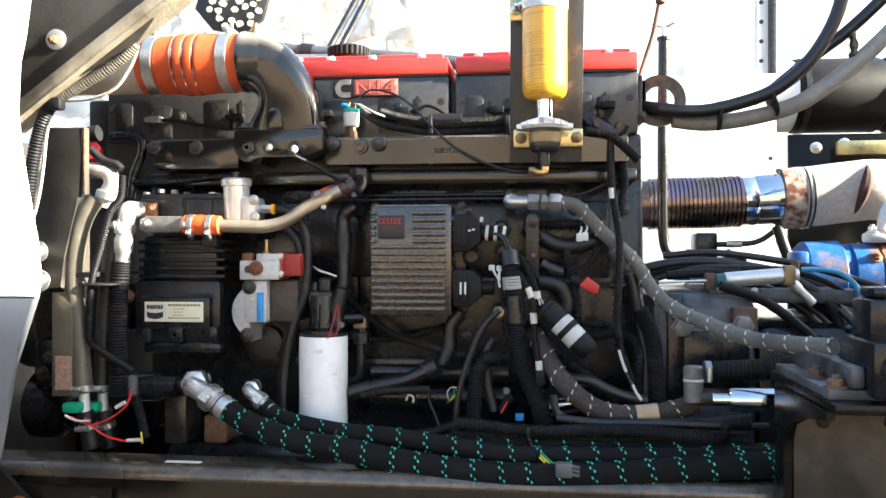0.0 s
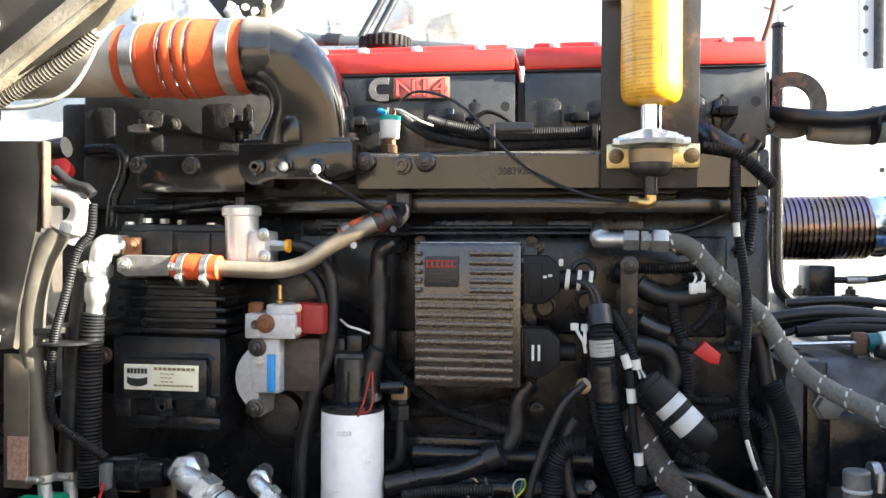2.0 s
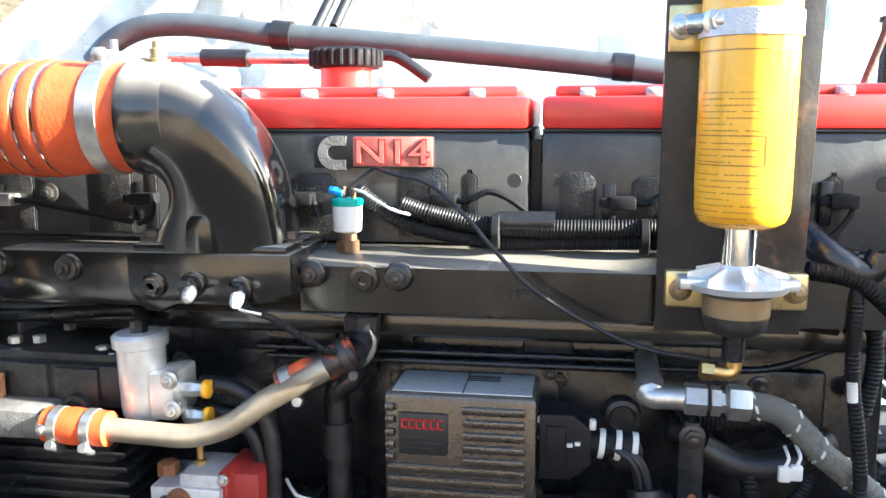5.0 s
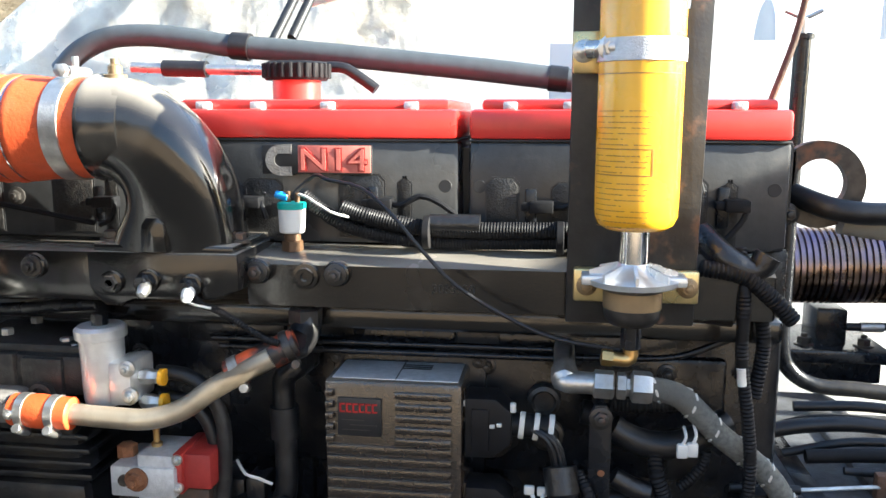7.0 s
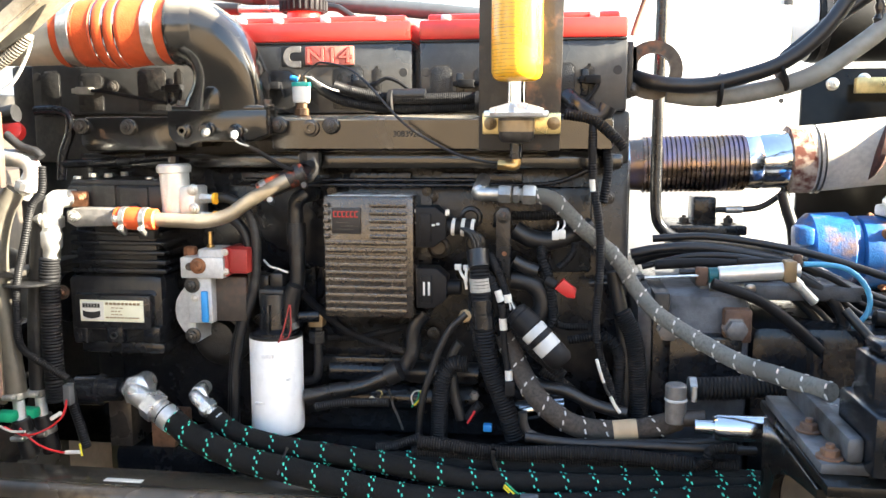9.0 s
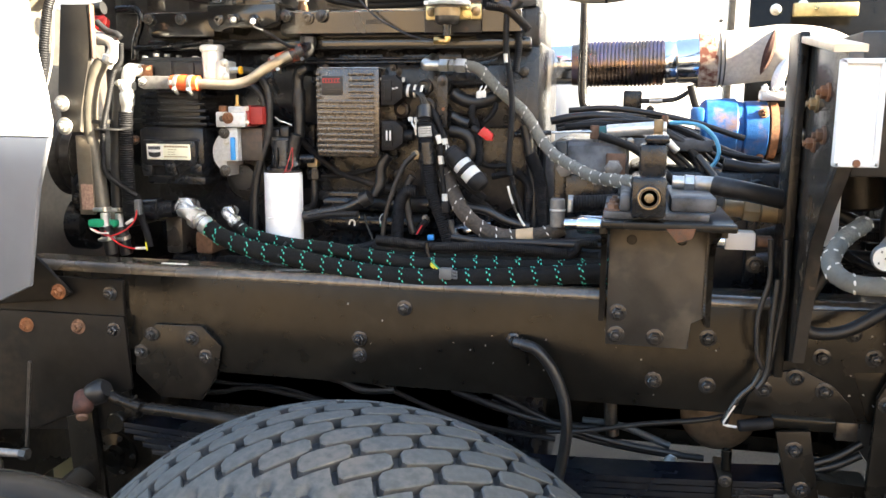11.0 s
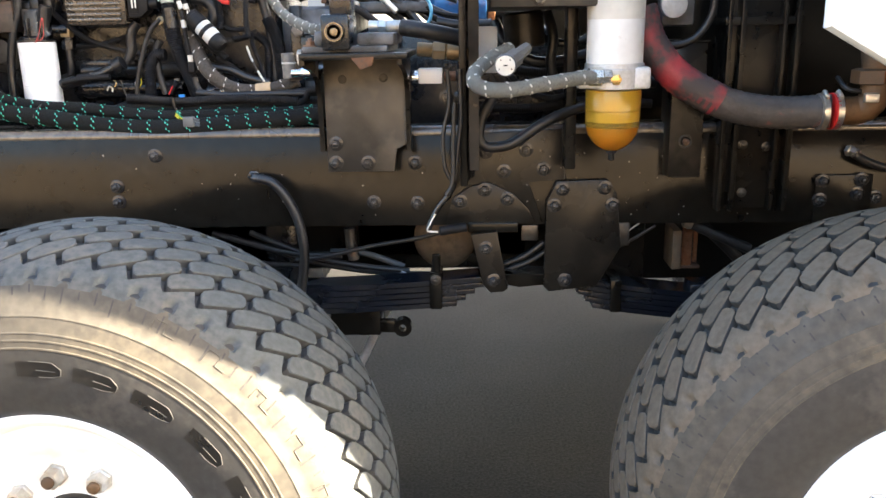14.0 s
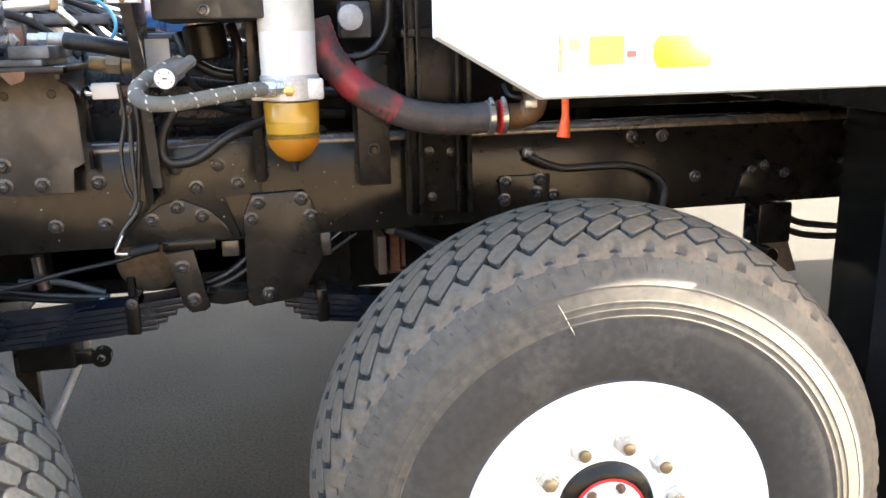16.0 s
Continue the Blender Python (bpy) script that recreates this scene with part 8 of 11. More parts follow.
hose("wiring_loom", [(-0.79, 1.26, 1.882), (-0.759, 1.26, 1.898), (-0.71, 1.26, 1.924), (-0.676, 1.26, 1.946), (-0.652, 1.26, 1.968)], 0.008, M_LOOMT, "dusty tan corrugated loom along the strut", "wiring loom", rib=0.0012, pitch=0.0045, seg=14)
hose("wiring_loom", [(-0.798, 1.26, 1.875), (-0.816, 1.26, 1.839), (-0.83, 1.26, 1.779), (-0.839, 1.26, 1.715), (-0.845, 1.26, 1.67)], 0.0095, M_LOOM, "black corrugated loom hanging from the strut", "wiring loom", rib=0.0016, pitch=0.005, seg=14)
hose("cord", [(-0.802, 1.27, 1.873), (-0.812, 1.27, 1.827), (-0.818, 1.27, 1.771), (-0.828, 1.27, 1.715), (-0.844, 1.27, 1.669)], 0.0028, M_CLOTHL, "grey cord hanging beside the loom", "cord")
hose("cord", [(-0.785, 1.27, 1.883), (-0.735, 1.27, 1.885), (-0.691, 1.27, 1.902), (-0.662, 1.27, 1.943), (-0.653, 1.27, 1.97)], 0.0028, M_CLOTHL, "grey cord along the strut", "cord")
part("loom_clip", boxf(BM(), -0.797, -0.774, 1.865, 1.885, 1.245, 1.265, 0.004), M_LOOM, None, "black loom clip on the strut", "clip")

# ---- engine rear, exhaust and right side ----
eye = thing("lifting_eye", (0.247, 1.77, 1.948), "dark steel lifting eye bolted to the engine", "lifting eye")
p = Vector((0.257, 1.765, 1.952)) + Vector((-0.02, 0, -0.004))
bm = BM()
ringplate(bm, p, 0.053, 0.031, 1.757, 1.773)
box(bm, 0.195, p.x - 0.027, 1.757, 1.773, p.z - 0.043, p.z + 0.043, 0.003)
part("eye_plate", bm, M_DKSTEEL, eye)
part("foot", box(BM(), 0.188, 0.20, 1.74, 1.80, p.z - 0.05, p.z + 0.05, 0.003), M_DKSTEEL, eye)
bolt((0.2, 1.75, p.z - 0.035), eye, r=0.009, h=0.008)

dip = [Vector(v) for v in [(0.285, 2.05, 2.149), (0.283, 2.05, 1.969), (0.283, 2.05, 1.792), (0.285, 2.05, 1.669), (0.299, 2.05, 1.628), (0.339, 2.05, 1.603), (0.411, 2.05, 1.598), (0.503, 2.05, 1.587), (0.606, 2.05, 1.561)]]
ds = thing("filler_tube", dip[4], "black transmission filler tube with a T-handle dipstick", "dipstick")
part("tube", tube(BM(), dip, 0.0125, 16, 0.012), M_ENGINE, ds)
part("collar", lathe(BM(), dip[0] + Vector((0, 0, -0.006)), (0, 0, 1), [(0, 0.0135), (0.001, 0.0165), (0.008, 0.0165), (0.01, 0.012)], 18), M_ENGINE, ds)
part("stem", cyl(BM(), dip[0], dip[0] + Vector((0, 0, 0.026)), 0.006, 10), M_ZINC, ds)
part("handle", tube(BM(), [dip[0] + Vector((-0.028, 0, 0.037)), dip[0] + Vector((-0.014, 0, 0.031)), dip[0] + Vector((0, 0, 0.026)), dip[0] + Vector((0.014, 0, 0.031)), dip[0] + Vector((0.026, 0, 0.037))], 0.0035, 8, 0.006), M_ZINC, ds)
rod = [Vector(v) for v in [(0.261, 1.95, 2.206), (0.247, 1.95, 2.135), (0.227, 1.95, 2.071), (0.215, 1.95, 2.032)]]
lv = thing("rod_lever", rod[0], "thin brown rusty rod with a knob", "rod")
part("rod", tube(BM(), rod, 0.005, 10, 0.02), M_RUST2, lv)
part("knob", lathe(BM(), rod[0] + Vector((0.002, 0, -0.004)), (0.1, 0, 1), [(0, 0.006), (0.004, 0.011), (0.02, 0.012), (0.024, 0.006)], 16), M_RUST2, lv)

# exhaust: bellows, bands, wrapped pipe
A, B = Vector((0.241, 2.26, 1.759)), Vector((0.511, 2.26, 1.765))
ex = thing("exhaust_bellows", A, "heat-tinted steel exhaust bellows", "exhaust")
d = (B - A).normalized()
L = (B - A).length
prof = [(0, 0.062), (0.02, 0.063)]
n = 22
for k in range(n):
    s0 = 0.03 + (L - 0.03) * k / n
    w = (L - 0.03) / n
    prof += [(s0, 0.064), (s0 + w * 0.15, 0.069), (s0 + w * 0.7, 0.069), (s0 + w * 0.85, 0.064)]
prof += [(L, 0.064)]
part("bellows", lathe(BM(), A, d, prof, 40), M_HEAT, ex)
part("inlet", cyl(BM(), A - d * 0.09, A + d * 0.02, 0.06, 36), M_CHROME, ex, "bright steel pipe end")
C = Vector((0.614, 2.26, 1.772))
part("outlet_band", lathe(BM(), B, C - B, [(0, 0.062), (0.002, 0.0655), (0.03, 0.0665), (0.034, 0.064), (0.04, 0.067), (0.10, 0.068), (0.104, 0.064)], 40), M_CHROME, ex, "bright steel band clamp")
wp = [Vector(v) for v in [(0.614, 2.26, 1.772), (0.696, 2.26, 1.778), (0.78, 2.26, 1.788), (0.849, 2.26, 1.793), (0.962, 2.3, 1.782), (1.114, 2.45, 1.728)]]
wr = thing("wrapped_pipe", wp[0], "exhaust pipe wrapped in pale woven heat tape", "exhaust pipe")
part("wrap", tube(BM(), wp, 0.078, 40, 0.003, rib=0.0007, pitch=0.009), M_WRAP, wr)
part("rusty_cuff", tube(BM(), [wp[0] - d * 0.006, wp[0] + d * 0.02, wp[0] + d * 0.045], 0.0795, 40, 0.01), M_CUFF, wr, "rust-stained wrap end")
part("tie_wire", lathe(BM(), wp[0] + d * 0.05, d, [(0, 0.0795), (0.001, 0.0815), (0.004, 0.0815), (0.005, 0.0795)], 36), M_DKSTEEL, wr)
part("tie_wire", lathe(BM(), wp[0] + d * 0.062, d, [(0, 0.0795), (0.001, 0.081), (0.003, 0.081), (0.004, 0.0795)], 36), M_DKSTEEL, wr)
t_ = Vector((0.794, 2.26, 1.791))
bm = BM()
path = [t_ + Vector((0.02 * math.sin(a * 1.0), -0.0795 * math.cos(a), 0.0795 * math.sin(a))) for a in [radians(-50 + 10 * k) for k in range(11)]]
tube(bm, path, 0.008, 8, 0.006, taper=lambda t: 0.25 + 1.6 * math.sin(math.pi * t))
part("bare_gap", bm, M_RUSTD, wr, "dark rusty gap in the wrap")

# mount and bracket under the bellows
mt = thing("rear_mount", (0.432, 2.3, 1.642), "black steel mount on the gearbox", "mount")
part("post", boxf(BM(), 0.397, 0.452, 1.609, 1.683, 2.25, 2.34, 0.006), M_ENGINE, mt)
part("base", boxf(BM(), 0.335, 0.515, 1.595, 1.619, 2.2, 2.4, 0.005), M_ENGINE, mt)
part("base_web", boxf(BM(), 0.345, 0.505, 1.555, 1.595, 2.22, 2.38, 0.005), M_ENGINE, mt)
for p in ((0.375, 2.24, 1.619), (0.478, 2.24, 1.619)):
    bolt(p, mt, axis=(0, 0, 1), r=0.012, h=0.012)
hose("air_line", [(0.449, 2.25, 1.652), (0.495, 2.25, 1.653), (0.552, 2.25, 1.659), (0.597, 2.25, 1.689), (0.608, 2.25, 1.708)], 0.0075, M_RUBBER, "black air line with a steel end behind the gearbox", "hose")
hose("air_line_end", [(0.473, 2.25, 1.652), (0.512, 2.25, 1.653)], 0.0095, M_ZINC, "steel hose end on the air line", "fitting")
hose("drop_pipe", [(0.589, 2.2, 1.699), (0.602, 2.2, 1.656), (0.616, 2.2, 1.613), (0.623, 2.2, 1.555)], 0.014, M_RUBBER, "black rubber hose dropping to the gearbox", "hose")

# gearbox
gb = thing("gearbox", (0.6, 1.9, 1.2), "grey and black truck gearbox behind the engine", "gearbox")
part("bell_flange", boxf(BM(), 0.242, 0.272, 1.272, 1.552, 1.68, 2.2, 0.004), M_ENGINE, gb)
part("bell_housing", box(BM(), 0.21, 0.42, 1.70, 2.2, 1.18, 1.55, 0.03), M_GREYD, gb)
part("case", box(BM(), 0.42, 0.98, 1.72, 2.2, 1.10, 1.49, 0.03), M_ENGINE, gb)
part("top_cover", box(BM(), 0.33, 0.62, 1.74, 2.05, 1.53, 1.56, 0.008), M_GREYD, gb)
part("sump", box(BM(), 0.18, 0.98, 1.66, 2.2, 0.80, 1.12, 0.03), M_RAIL, gb)
part("case_rib", box(BM(), 0.52, 0.545, 1.70, 1.75, 1.14, 1.47, 0.006), M_ENGINE, gb)
part("case_rib", box(BM(), 0.70, 0.725, 1.70, 1.75, 1.14, 1.47, 0.006), M_ENGINE, gb)
part("side_plate", boxf(BM(), 0.271, 0.397, 1.367, 1.477, 1.67, 1.71, 0.006), M_ENGINE, gb)
for p in ((0.269, 1.66, 1.487), (0.384, 1.66, 1.491)):
    part("cap_nut", lathe(BM(), p, (0, -1, 0), [(-0.03, 0.022), (-0.012, 0.022), (-0.011, 0.0185), (0.004, 0.0185), (0.006, 0.015)], 6), M_CASTG, gb, "large grey hexagon plug")
part("cap_plate", boxf(BM(), 0.365, 0.412, 1.466, 1.526, 1.672, 1.70, 0.004), M_RUST2, gb)
bolt((0.397, 1.66, 1.39), gb, r=0.010, h=0.008)
# air cylinder with spring on the gearbox
a, b = Vector((0.363, 1.74, 1.577)), Vector((0.505, 1.74, 1.589))
cy_ = thing("shift_cylinder", a, "bright aluminium air cylinder with a return spring", "air cylinder")
part("barrel", cyl(BM(), a, b, 0.0155, 24, ch=0.1), M_ALUC2, cy_)
part("teal_end", cyl(BM(), a - (b - a).normalized() * 0.018, a, 0.014, 18), M_TEALD, cy_)
part("clevis", box(BM(), a.x - 0.04, a.x - 0.018, a.y - 0.008, a.y + 0.008, a.z - 0.02, a.z + 0.014, 0.003), M_RUST2, cy_)
part("push_rod", cyl(BM(), Vector((0.229, 1.72, 1.572)), a, 0.0028, 8), M_ZINC, cy_)
part("sleeve_rod", cyl(BM(), Vector((0.144, 1.72, 1.57)), Vector((0.229, 1.72, 1.572)), 0.006, 10), M_RUBBER, cy_)
s0, s1 = Vector((0.346, 1.735, 1.553)), Vector((0.409, 1.735, 1.553))
sp = [s0.lerp(s1, k / 220) + Vector((0, 0.0085 * math.cos(k * 0.72), 0.0085 * math.sin(k * 0.72))) for k in range(221)]
part("spring", tube(BM(), sp, 0.0014, 5, smooth=False), M_SPRING, cy_, "coiled steel return spring")
bm = BM()
lathe(bm, s1 + Vector((0.012, 0, 0)), (0, 1, 0), [(-0.001, 0.008), (0.0, 0.0095), (0.0015, 0.0095), (0.0025, 0.008)], 18)
part("spring_eye", bm, M_SPRING, cy_)
part("port_block", box(BM(), b.x - 0.03, b.x - 0.008, b.y - 0.02, b.y + 0.01, b.z - 0.022, b.z + 0.018, 0.004), M_BRASSD, cy_, "dull brass port block")
part("port_fitting", lathe(BM(), b + Vector((-0.015, -0.008, -0.015)), (0.7, 0, -0.7), [(0, 0.008), (0.003, 0.011), (0.02, 0.011), (0.022, 0.009), (0.06, 0.009), (0.062, 0.006)], 12), M_ZINC2, cy_)
part("end_knob", lathe(BM(), b + Vector((-0.004, 0, 0.01)), (0, 0, 1), [(0, 0.008), (0.014, 0.009), (0.018, 0.006)], 12), M_RUST2, cy_)
hose("air_hose", [(0.581, 1.72, 1.521), (0.608, 1.7, 1.487), (0.642, 1.68, 1.446)], 0.009, M_RUBBER, "black rubber air hose over the gearbox", "hose", group="air hoses")
hose("blue_air_tube", [(0.512, 1.74, 1.599), (0.551, 1.74, 1.599), (0.591, 1.74, 1.59), (0.623, 1.74, 1.557), (0.628, 1.74, 1.516), (0.598, 1.74, 1.475)], 0.005, M_BLUETUBE, "pale blue nylon air tube", "tube")
for pts, r, m in (
    ([(0.216, 1.85, 1.597), (0.267, 1.85, 1.608), (0.339, 1.85, 1.613), (0.425, 1.85, 1.604), (0.539, 1.85, 1.579), (0.666, 1.85, 1.524), (0.79, 1.85, 1.485)], 0.0105, M_RUBBER),
    ([(0.227, 1.9, 1.577), (0.309, 1.9, 1.597), (0.426, 1.9, 1.588), (0.543, 1.9, 1.556), (0.659, 1.9, 1.5), (0.787, 1.9, 1.452)], 0.011, M_LOOM),
    ([(0.257, 1.8, 1.584), (0.356, 1.8, 1.59), (0.454, 1.8, 1.58), (0.538, 1.8, 1.536), (0.609, 1.8, 1.484), (0.678, 1.8, 1.461)], 0.0095, M_LOOM),
    ([(0.385, 1.78, 1.558), (0.468, 1.78, 1.553), (0.539, 1.78, 1.505), (0.575, 1.78, 1.457)], 0.009, M_RUBBER),
    ([(0.507, 1.75, 1.575), (0.562, 1.75, 1.539), (0.591, 1.75, 1.488), (0.587, 1.75, 1.446)], 0.010, M_RUBBER),
    ([(0.346, 1.7, 1.568), (0.427, 1.7, 1.539), (0.496, 1.7, 1.489), (0.537, 1.7, 1.449)], 0.010, M_LOOM),
    ([(0.643, 1.75, 1.502), (0.721, 1.75, 1.491), (0.798, 1.75, 1.495)], 0.014, M_RUBBER),
    ([(0.686, 1.75, 1.435), (0.75, 1.75, 1.444), (0.801, 1.75, 1.452)], 0.011, M_RUBBER),
    ([(0.236, 1.83, 1.575), (0.33, 1.82, 1.60), (0.44, 1.81, 1.597), (0.55, 1.8, 1.56), (0.63, 1.79, 1.50), (0.70, 1.78, 1.47)], 0.006, M_RUBBER),
    ([(0.30, 1.78, 1.575), (0.40, 1.775, 1.572), (0.50, 1.77, 1.545), (0.56, 1.765, 1.50), (0.60, 1.76, 1.45)], 0.0055, M_RUBBER),
    ([(0.40, 1.76, 1.60), (0.48, 1.755, 1.598), (0.56, 1.75, 1.575), (0.64, 1.745, 1.53), (0.73, 1.74, 1.515)], 0.006, M_LOOM),
    ([(0.26, 1.88, 1.625), (0.36, 1.87, 1.632), (0.47, 1.86, 1.62), (0.58, 1.85, 1.597), (0.70, 1.84, 1.56)], 0.0075, M_RUBBER),
):
    hose("gearbox_hose", pts, r, m, "black rubber hose running over the gearbox", "hose", seg=12, group="gearbox hoses")

# blue pump with rusty flange
bl = thing("hydraulic_pump", (0.706, 2.1, 1.574), "blue painted hydraulic pump with rust stains", "pump")
a = Vector((0.613, 2.12, 1.575))
part("housing", lathe(BM(), a, (1, 0.02, 0), [(-0.004, 0.05), (0, 0.072), (0.012, 0.083), (0.09, 0.086), (0.096, 0.078), (0.11, 0.076)], 32), M_BLUE, bl)
part("drum", lathe(BM(), a + Vector((0.112, 0, -0.004)), (1, 0.02, 0), [(0, 0.076), (0.004, 0.082), (0.06, 0.083), (0.064, 0.074)], 32), M_BLUE, bl)
part("rusty_flange", lathe(BM(), a + Vector((0.178, 0, -0.004)), (1, 0.02, 0), [(0, 0.074), (0.002, 0.08), (0.022, 0.08), (0.024, 0.07)], 32), M_RUST, bl, "rusty steel flange")
part("black_end", lathe(BM(), a + Vector((0.2, 0, -0.004)), (1, 0.02, 0), [(0, 0.066), (0.12, 0.066), (0.14, 0.05)], 28), M_ENGINE, bl)
part("front_lug", box(BM(), a.x - 0.03, a.x + 0.004, a.y - 0.09, a.y - 0.02, a.z + 0.02, a.z + 0.06, 0.008), M_BLUE, bl)
for k in range(4):
    an = k * math.pi / 2 + 0.6
    bolt(a + Vector((0.16, 0.0795 * math.cos(an) * -1, 0.0795 * math.sin(an))), bl, axis=(0, -math.cos(an), math.sin(an)), r=0.010, h=0.008, material=M_RUST)
pf = thing("pipe_flange", (0.811, 2.1, 1.668), "dull grey split-flange pipe fitting on the pump", "fitting")
q = Vector((0.811, 2.1, 1.665))
part("flange", box(BM(), q.x - 0.045, q.x + 0.035, q.y - 0.03, q.y + 0.03, q.z - 0.01, q.z + 0.014, 0.006), M_ALUC, pf)
for dx in (-0.035, -0.008, 0.024):
    bolt(q + Vector((dx, -0.015, 0.014)), pf, axis=(0, 0, 1), r=0.010, h=0.012, material=M_ZINC)
part("pipe", tube(BM(), [q + Vector((0, 0, 0)), q + Vector((0.0, 0, 0.05)), q + Vector((0.02, 0.01, 0.085)), q + Vector((0.05, 0.02, 0.1))], 0.017, 16, 0.01), M_ALUC, pf)

# air cleaner pipes and far side panel
ac = thing("air_cleaner", (0.934, 3.3, 2.203), "white and black air intake pipe with clamp bands", "air cleaner")
A, B = Vector((0.514, 3.3, 2.23)), Vector((0.93, 3.3, 2.221))
part("white_pipe", cyl(BM(), A, B, 0.135, 40, ch=0.02), M_WPAINT, ac)
part("black_coupling", lathe(BM(), B, (1, 0, 0), [(0, 0.13), (0.005, 0.14), (0.3, 0.14), (0.32, 0.13), (0.36, 0.15), (0.6, 0.15)], 40), M_MATTE, ac)
part("band", lathe(BM(), B + Vector((0.02, 0, 0)), (1, 0, 0), [(0, 0.141), (0.001, 0.143), (0.02, 0.143), (0.021, 0.141)], 40), M_DKSTEEL, ac)
part("stand", box(BM(), 1.75, 1.83, 3.2, 3.4, 0.0, B.z - 0.12, 0.005), M_RAILB, ac)
part("tail_pipe", cyl(BM(), B + Vector((0.5, 0, 0)), (1.9, 3.3, B.z), 0.13, 32), M_MATTE, ac)
post = thing("slotted_post", (0.755, 3, 2.213), "grey steel post with a row of punched holes", "post")
x0, x1, z0, z1 = 0.716, 0.783, 1.893, 2.61
part("post", box(BM(), x0 + 0.045, x1, 2.93, 3.0, 0.62, 2.9, 0.004), M_DKSTEEL, post)
part("hole_strip", box(BM(), x0, x0 + 0.045, 2.955, 2.96, 1.2, 2.9, 0.001), M_WPAINT, post)
for k in range(16):
    part("hole", lathe(BM(), (x0 + 0.022, 2.954, 1.75 + 0.067 * k), (0, -1, 0), [(0, 0.008), (0.002, 0.007)], 14), M_DKSTEEL, post)
dk = thing("rear_bulkhead", (1.2, 3.0, 1.2), "black steel bulkhead with a yellow-edged bar", "bulkhead")
x0, x1, z0, z1 = 0.84, 1.577, 1.333, 2.038
part("sheet", box(BM(), x0, x1, 3.0, 3.02, 0.9, z1, 0.004), M_RAIL, dk)
part("bar", boxf(BM(), 0.982, 1.199, 1.957, 2.005, 2.93, 2.96, 0.003), M_GOLD, dk)
for p in ((0.93, 2.995, 1.989), (1.023, 2.995, 2.002)):
    bolt(p, dk, r=0.014, h=0.012, material=M_ZINC)
fp = thing("body_panel", (0.3, 2.9, 1.3), "white far-side body panel with a bolt hole", "body panel")
x0, x1, z0, z1 = -0.034, 0.732, 1.601, 2.748
part("skin", box(BM(), -0.1, x1, 2.75, 2.765, 1.30, 2.2, 0.003), M_WPAINT, fp)
part("bolt_hole", lathe(BM(), (0.715, 2.748, 1.929), (0, -1, 0), [(0, 0.008), (0.002, 0.007)], 14), M_INK, fp)
part("leg", box(BM(), -0.05, 0.03, 2.765, 2.82, 0.0, 2.1, 0.004), M_RAILB, fp)

# hoses to the right of the engine
hose("bypass_hose", [(0.196, 1.78, 1.941), (0.245, 1.72, 1.922), (0.312, 1.72, 1.918), (0.378, 1.72, 1.93), (0.454, 1.72, 1.957), (0.519, 1.72, 2.011), (0.567, 1.72, 2.088), (0.594, 1.72, 2.177)], 0.0135, M_RUBBER, "black rubber hose bound with cable ties", "hose", seg=14)
hose("bypass_hose", [(0.462, 1.75, 1.965), (0.539, 1.75, 2.029), (0.604, 1.75, 2.078), (0.668, 1.75, 2.138), (0.732, 1.75, 2.203)], 0.0125, M_RUBBER, "black rubber hose bound with cable ties", "hose", seg=14)
hose("bypass_hose", [(0.261, 1.75, 1.906), (0.329, 1.75, 1.898), (0.418, 1.75, 1.908), (0.506, 1.75, 1.933), (0.582, 1.75, 1.982), (0.647, 1.75, 2.037), (0.711, 1.75, 2.103), (0.774, 1.75, 2.179)], 0.0165, M_TANHOSE, "tan-grey rubber hose bound with cable ties", "hose", seg=16)
for p, ax in (((0.35, 1.735, 1.91), (1, 0, 0.0)), ((0.454, 1.735, 1.935), (1, 0, 0.4))):
    p = Vector(p)
    part("cable_tie", lathe(BM(), p - Vector((0.003, 0, 0)), ax, [(0, 0.029), (0.001, 0.0305), (0.005, 0.0305), (0.006, 0.029)], 16), M_LOOM, None, "black cable tie round two hoses", "cable tie", "cable ties")
hose("chain", [(0.606, 1.75, 2.082), (0.615, 1.75, 2.061), (0.616, 1.75, 2.038), (0.613, 1.75, 2.021)], 0.006, M_DKSTEEL, "short steel chain hanging behind the hoses", "chain", rib=0.004, pitch=0.03)

# ---- steel box with valve block ----
bx = thing("valve_pedestal", (0.5, 1.37, 1.1), "black steel pedestal box bolted to the chassis rail", "pedestal")
x0, x1, z0, z1 = 0.386, 0.581, 1.147, 1.419
TOPZ = (0.477, 1.31, 1.424)[2]
part("front_plate", prism(BM(), [(x0, z0), (x1 - 0.028, z0), (x1 - 0.028, z0 + 0.058), (x1, z0 + 0.064), (x1, TOPZ), (x0, TOPZ)], 1.352, 1.364, 0.003), M_PLATE, bx)
gus = [(1.40, z0 + 0.05), (1.347, z0 + 0.05), (1.345, TOPZ - 0.09), (1.32, TOPZ - 0.05), (1.26, TOPZ - 0.03), (1.15, TOPZ - 0.012), (1.15, TOPZ), (1.40, TOPZ)]
part("side_plate", prism(BM(), gus, x0 - 0.016, x0 - 0.004, 0.002, axis="x"), M_RAILB, bx)
part("side_plate", prism(BM(), gus, x1 + 0.001, x1 + 0.012, 0.002, axis="x"), M_RAILB, bx)
part("weld_bead", tube(BM(), [(x1 + 0.001, 1.35, z0 + 0.07), (x1 + 0.0, 1.35, (z0 + TOPZ) / 2), (x1 + 0.001, 1.35, TOPZ - 0.01)], 0.003, 6, 0.004, rib=0.0015, pitch=0.008), M_DKSTEEL, bx)
bm = BM()
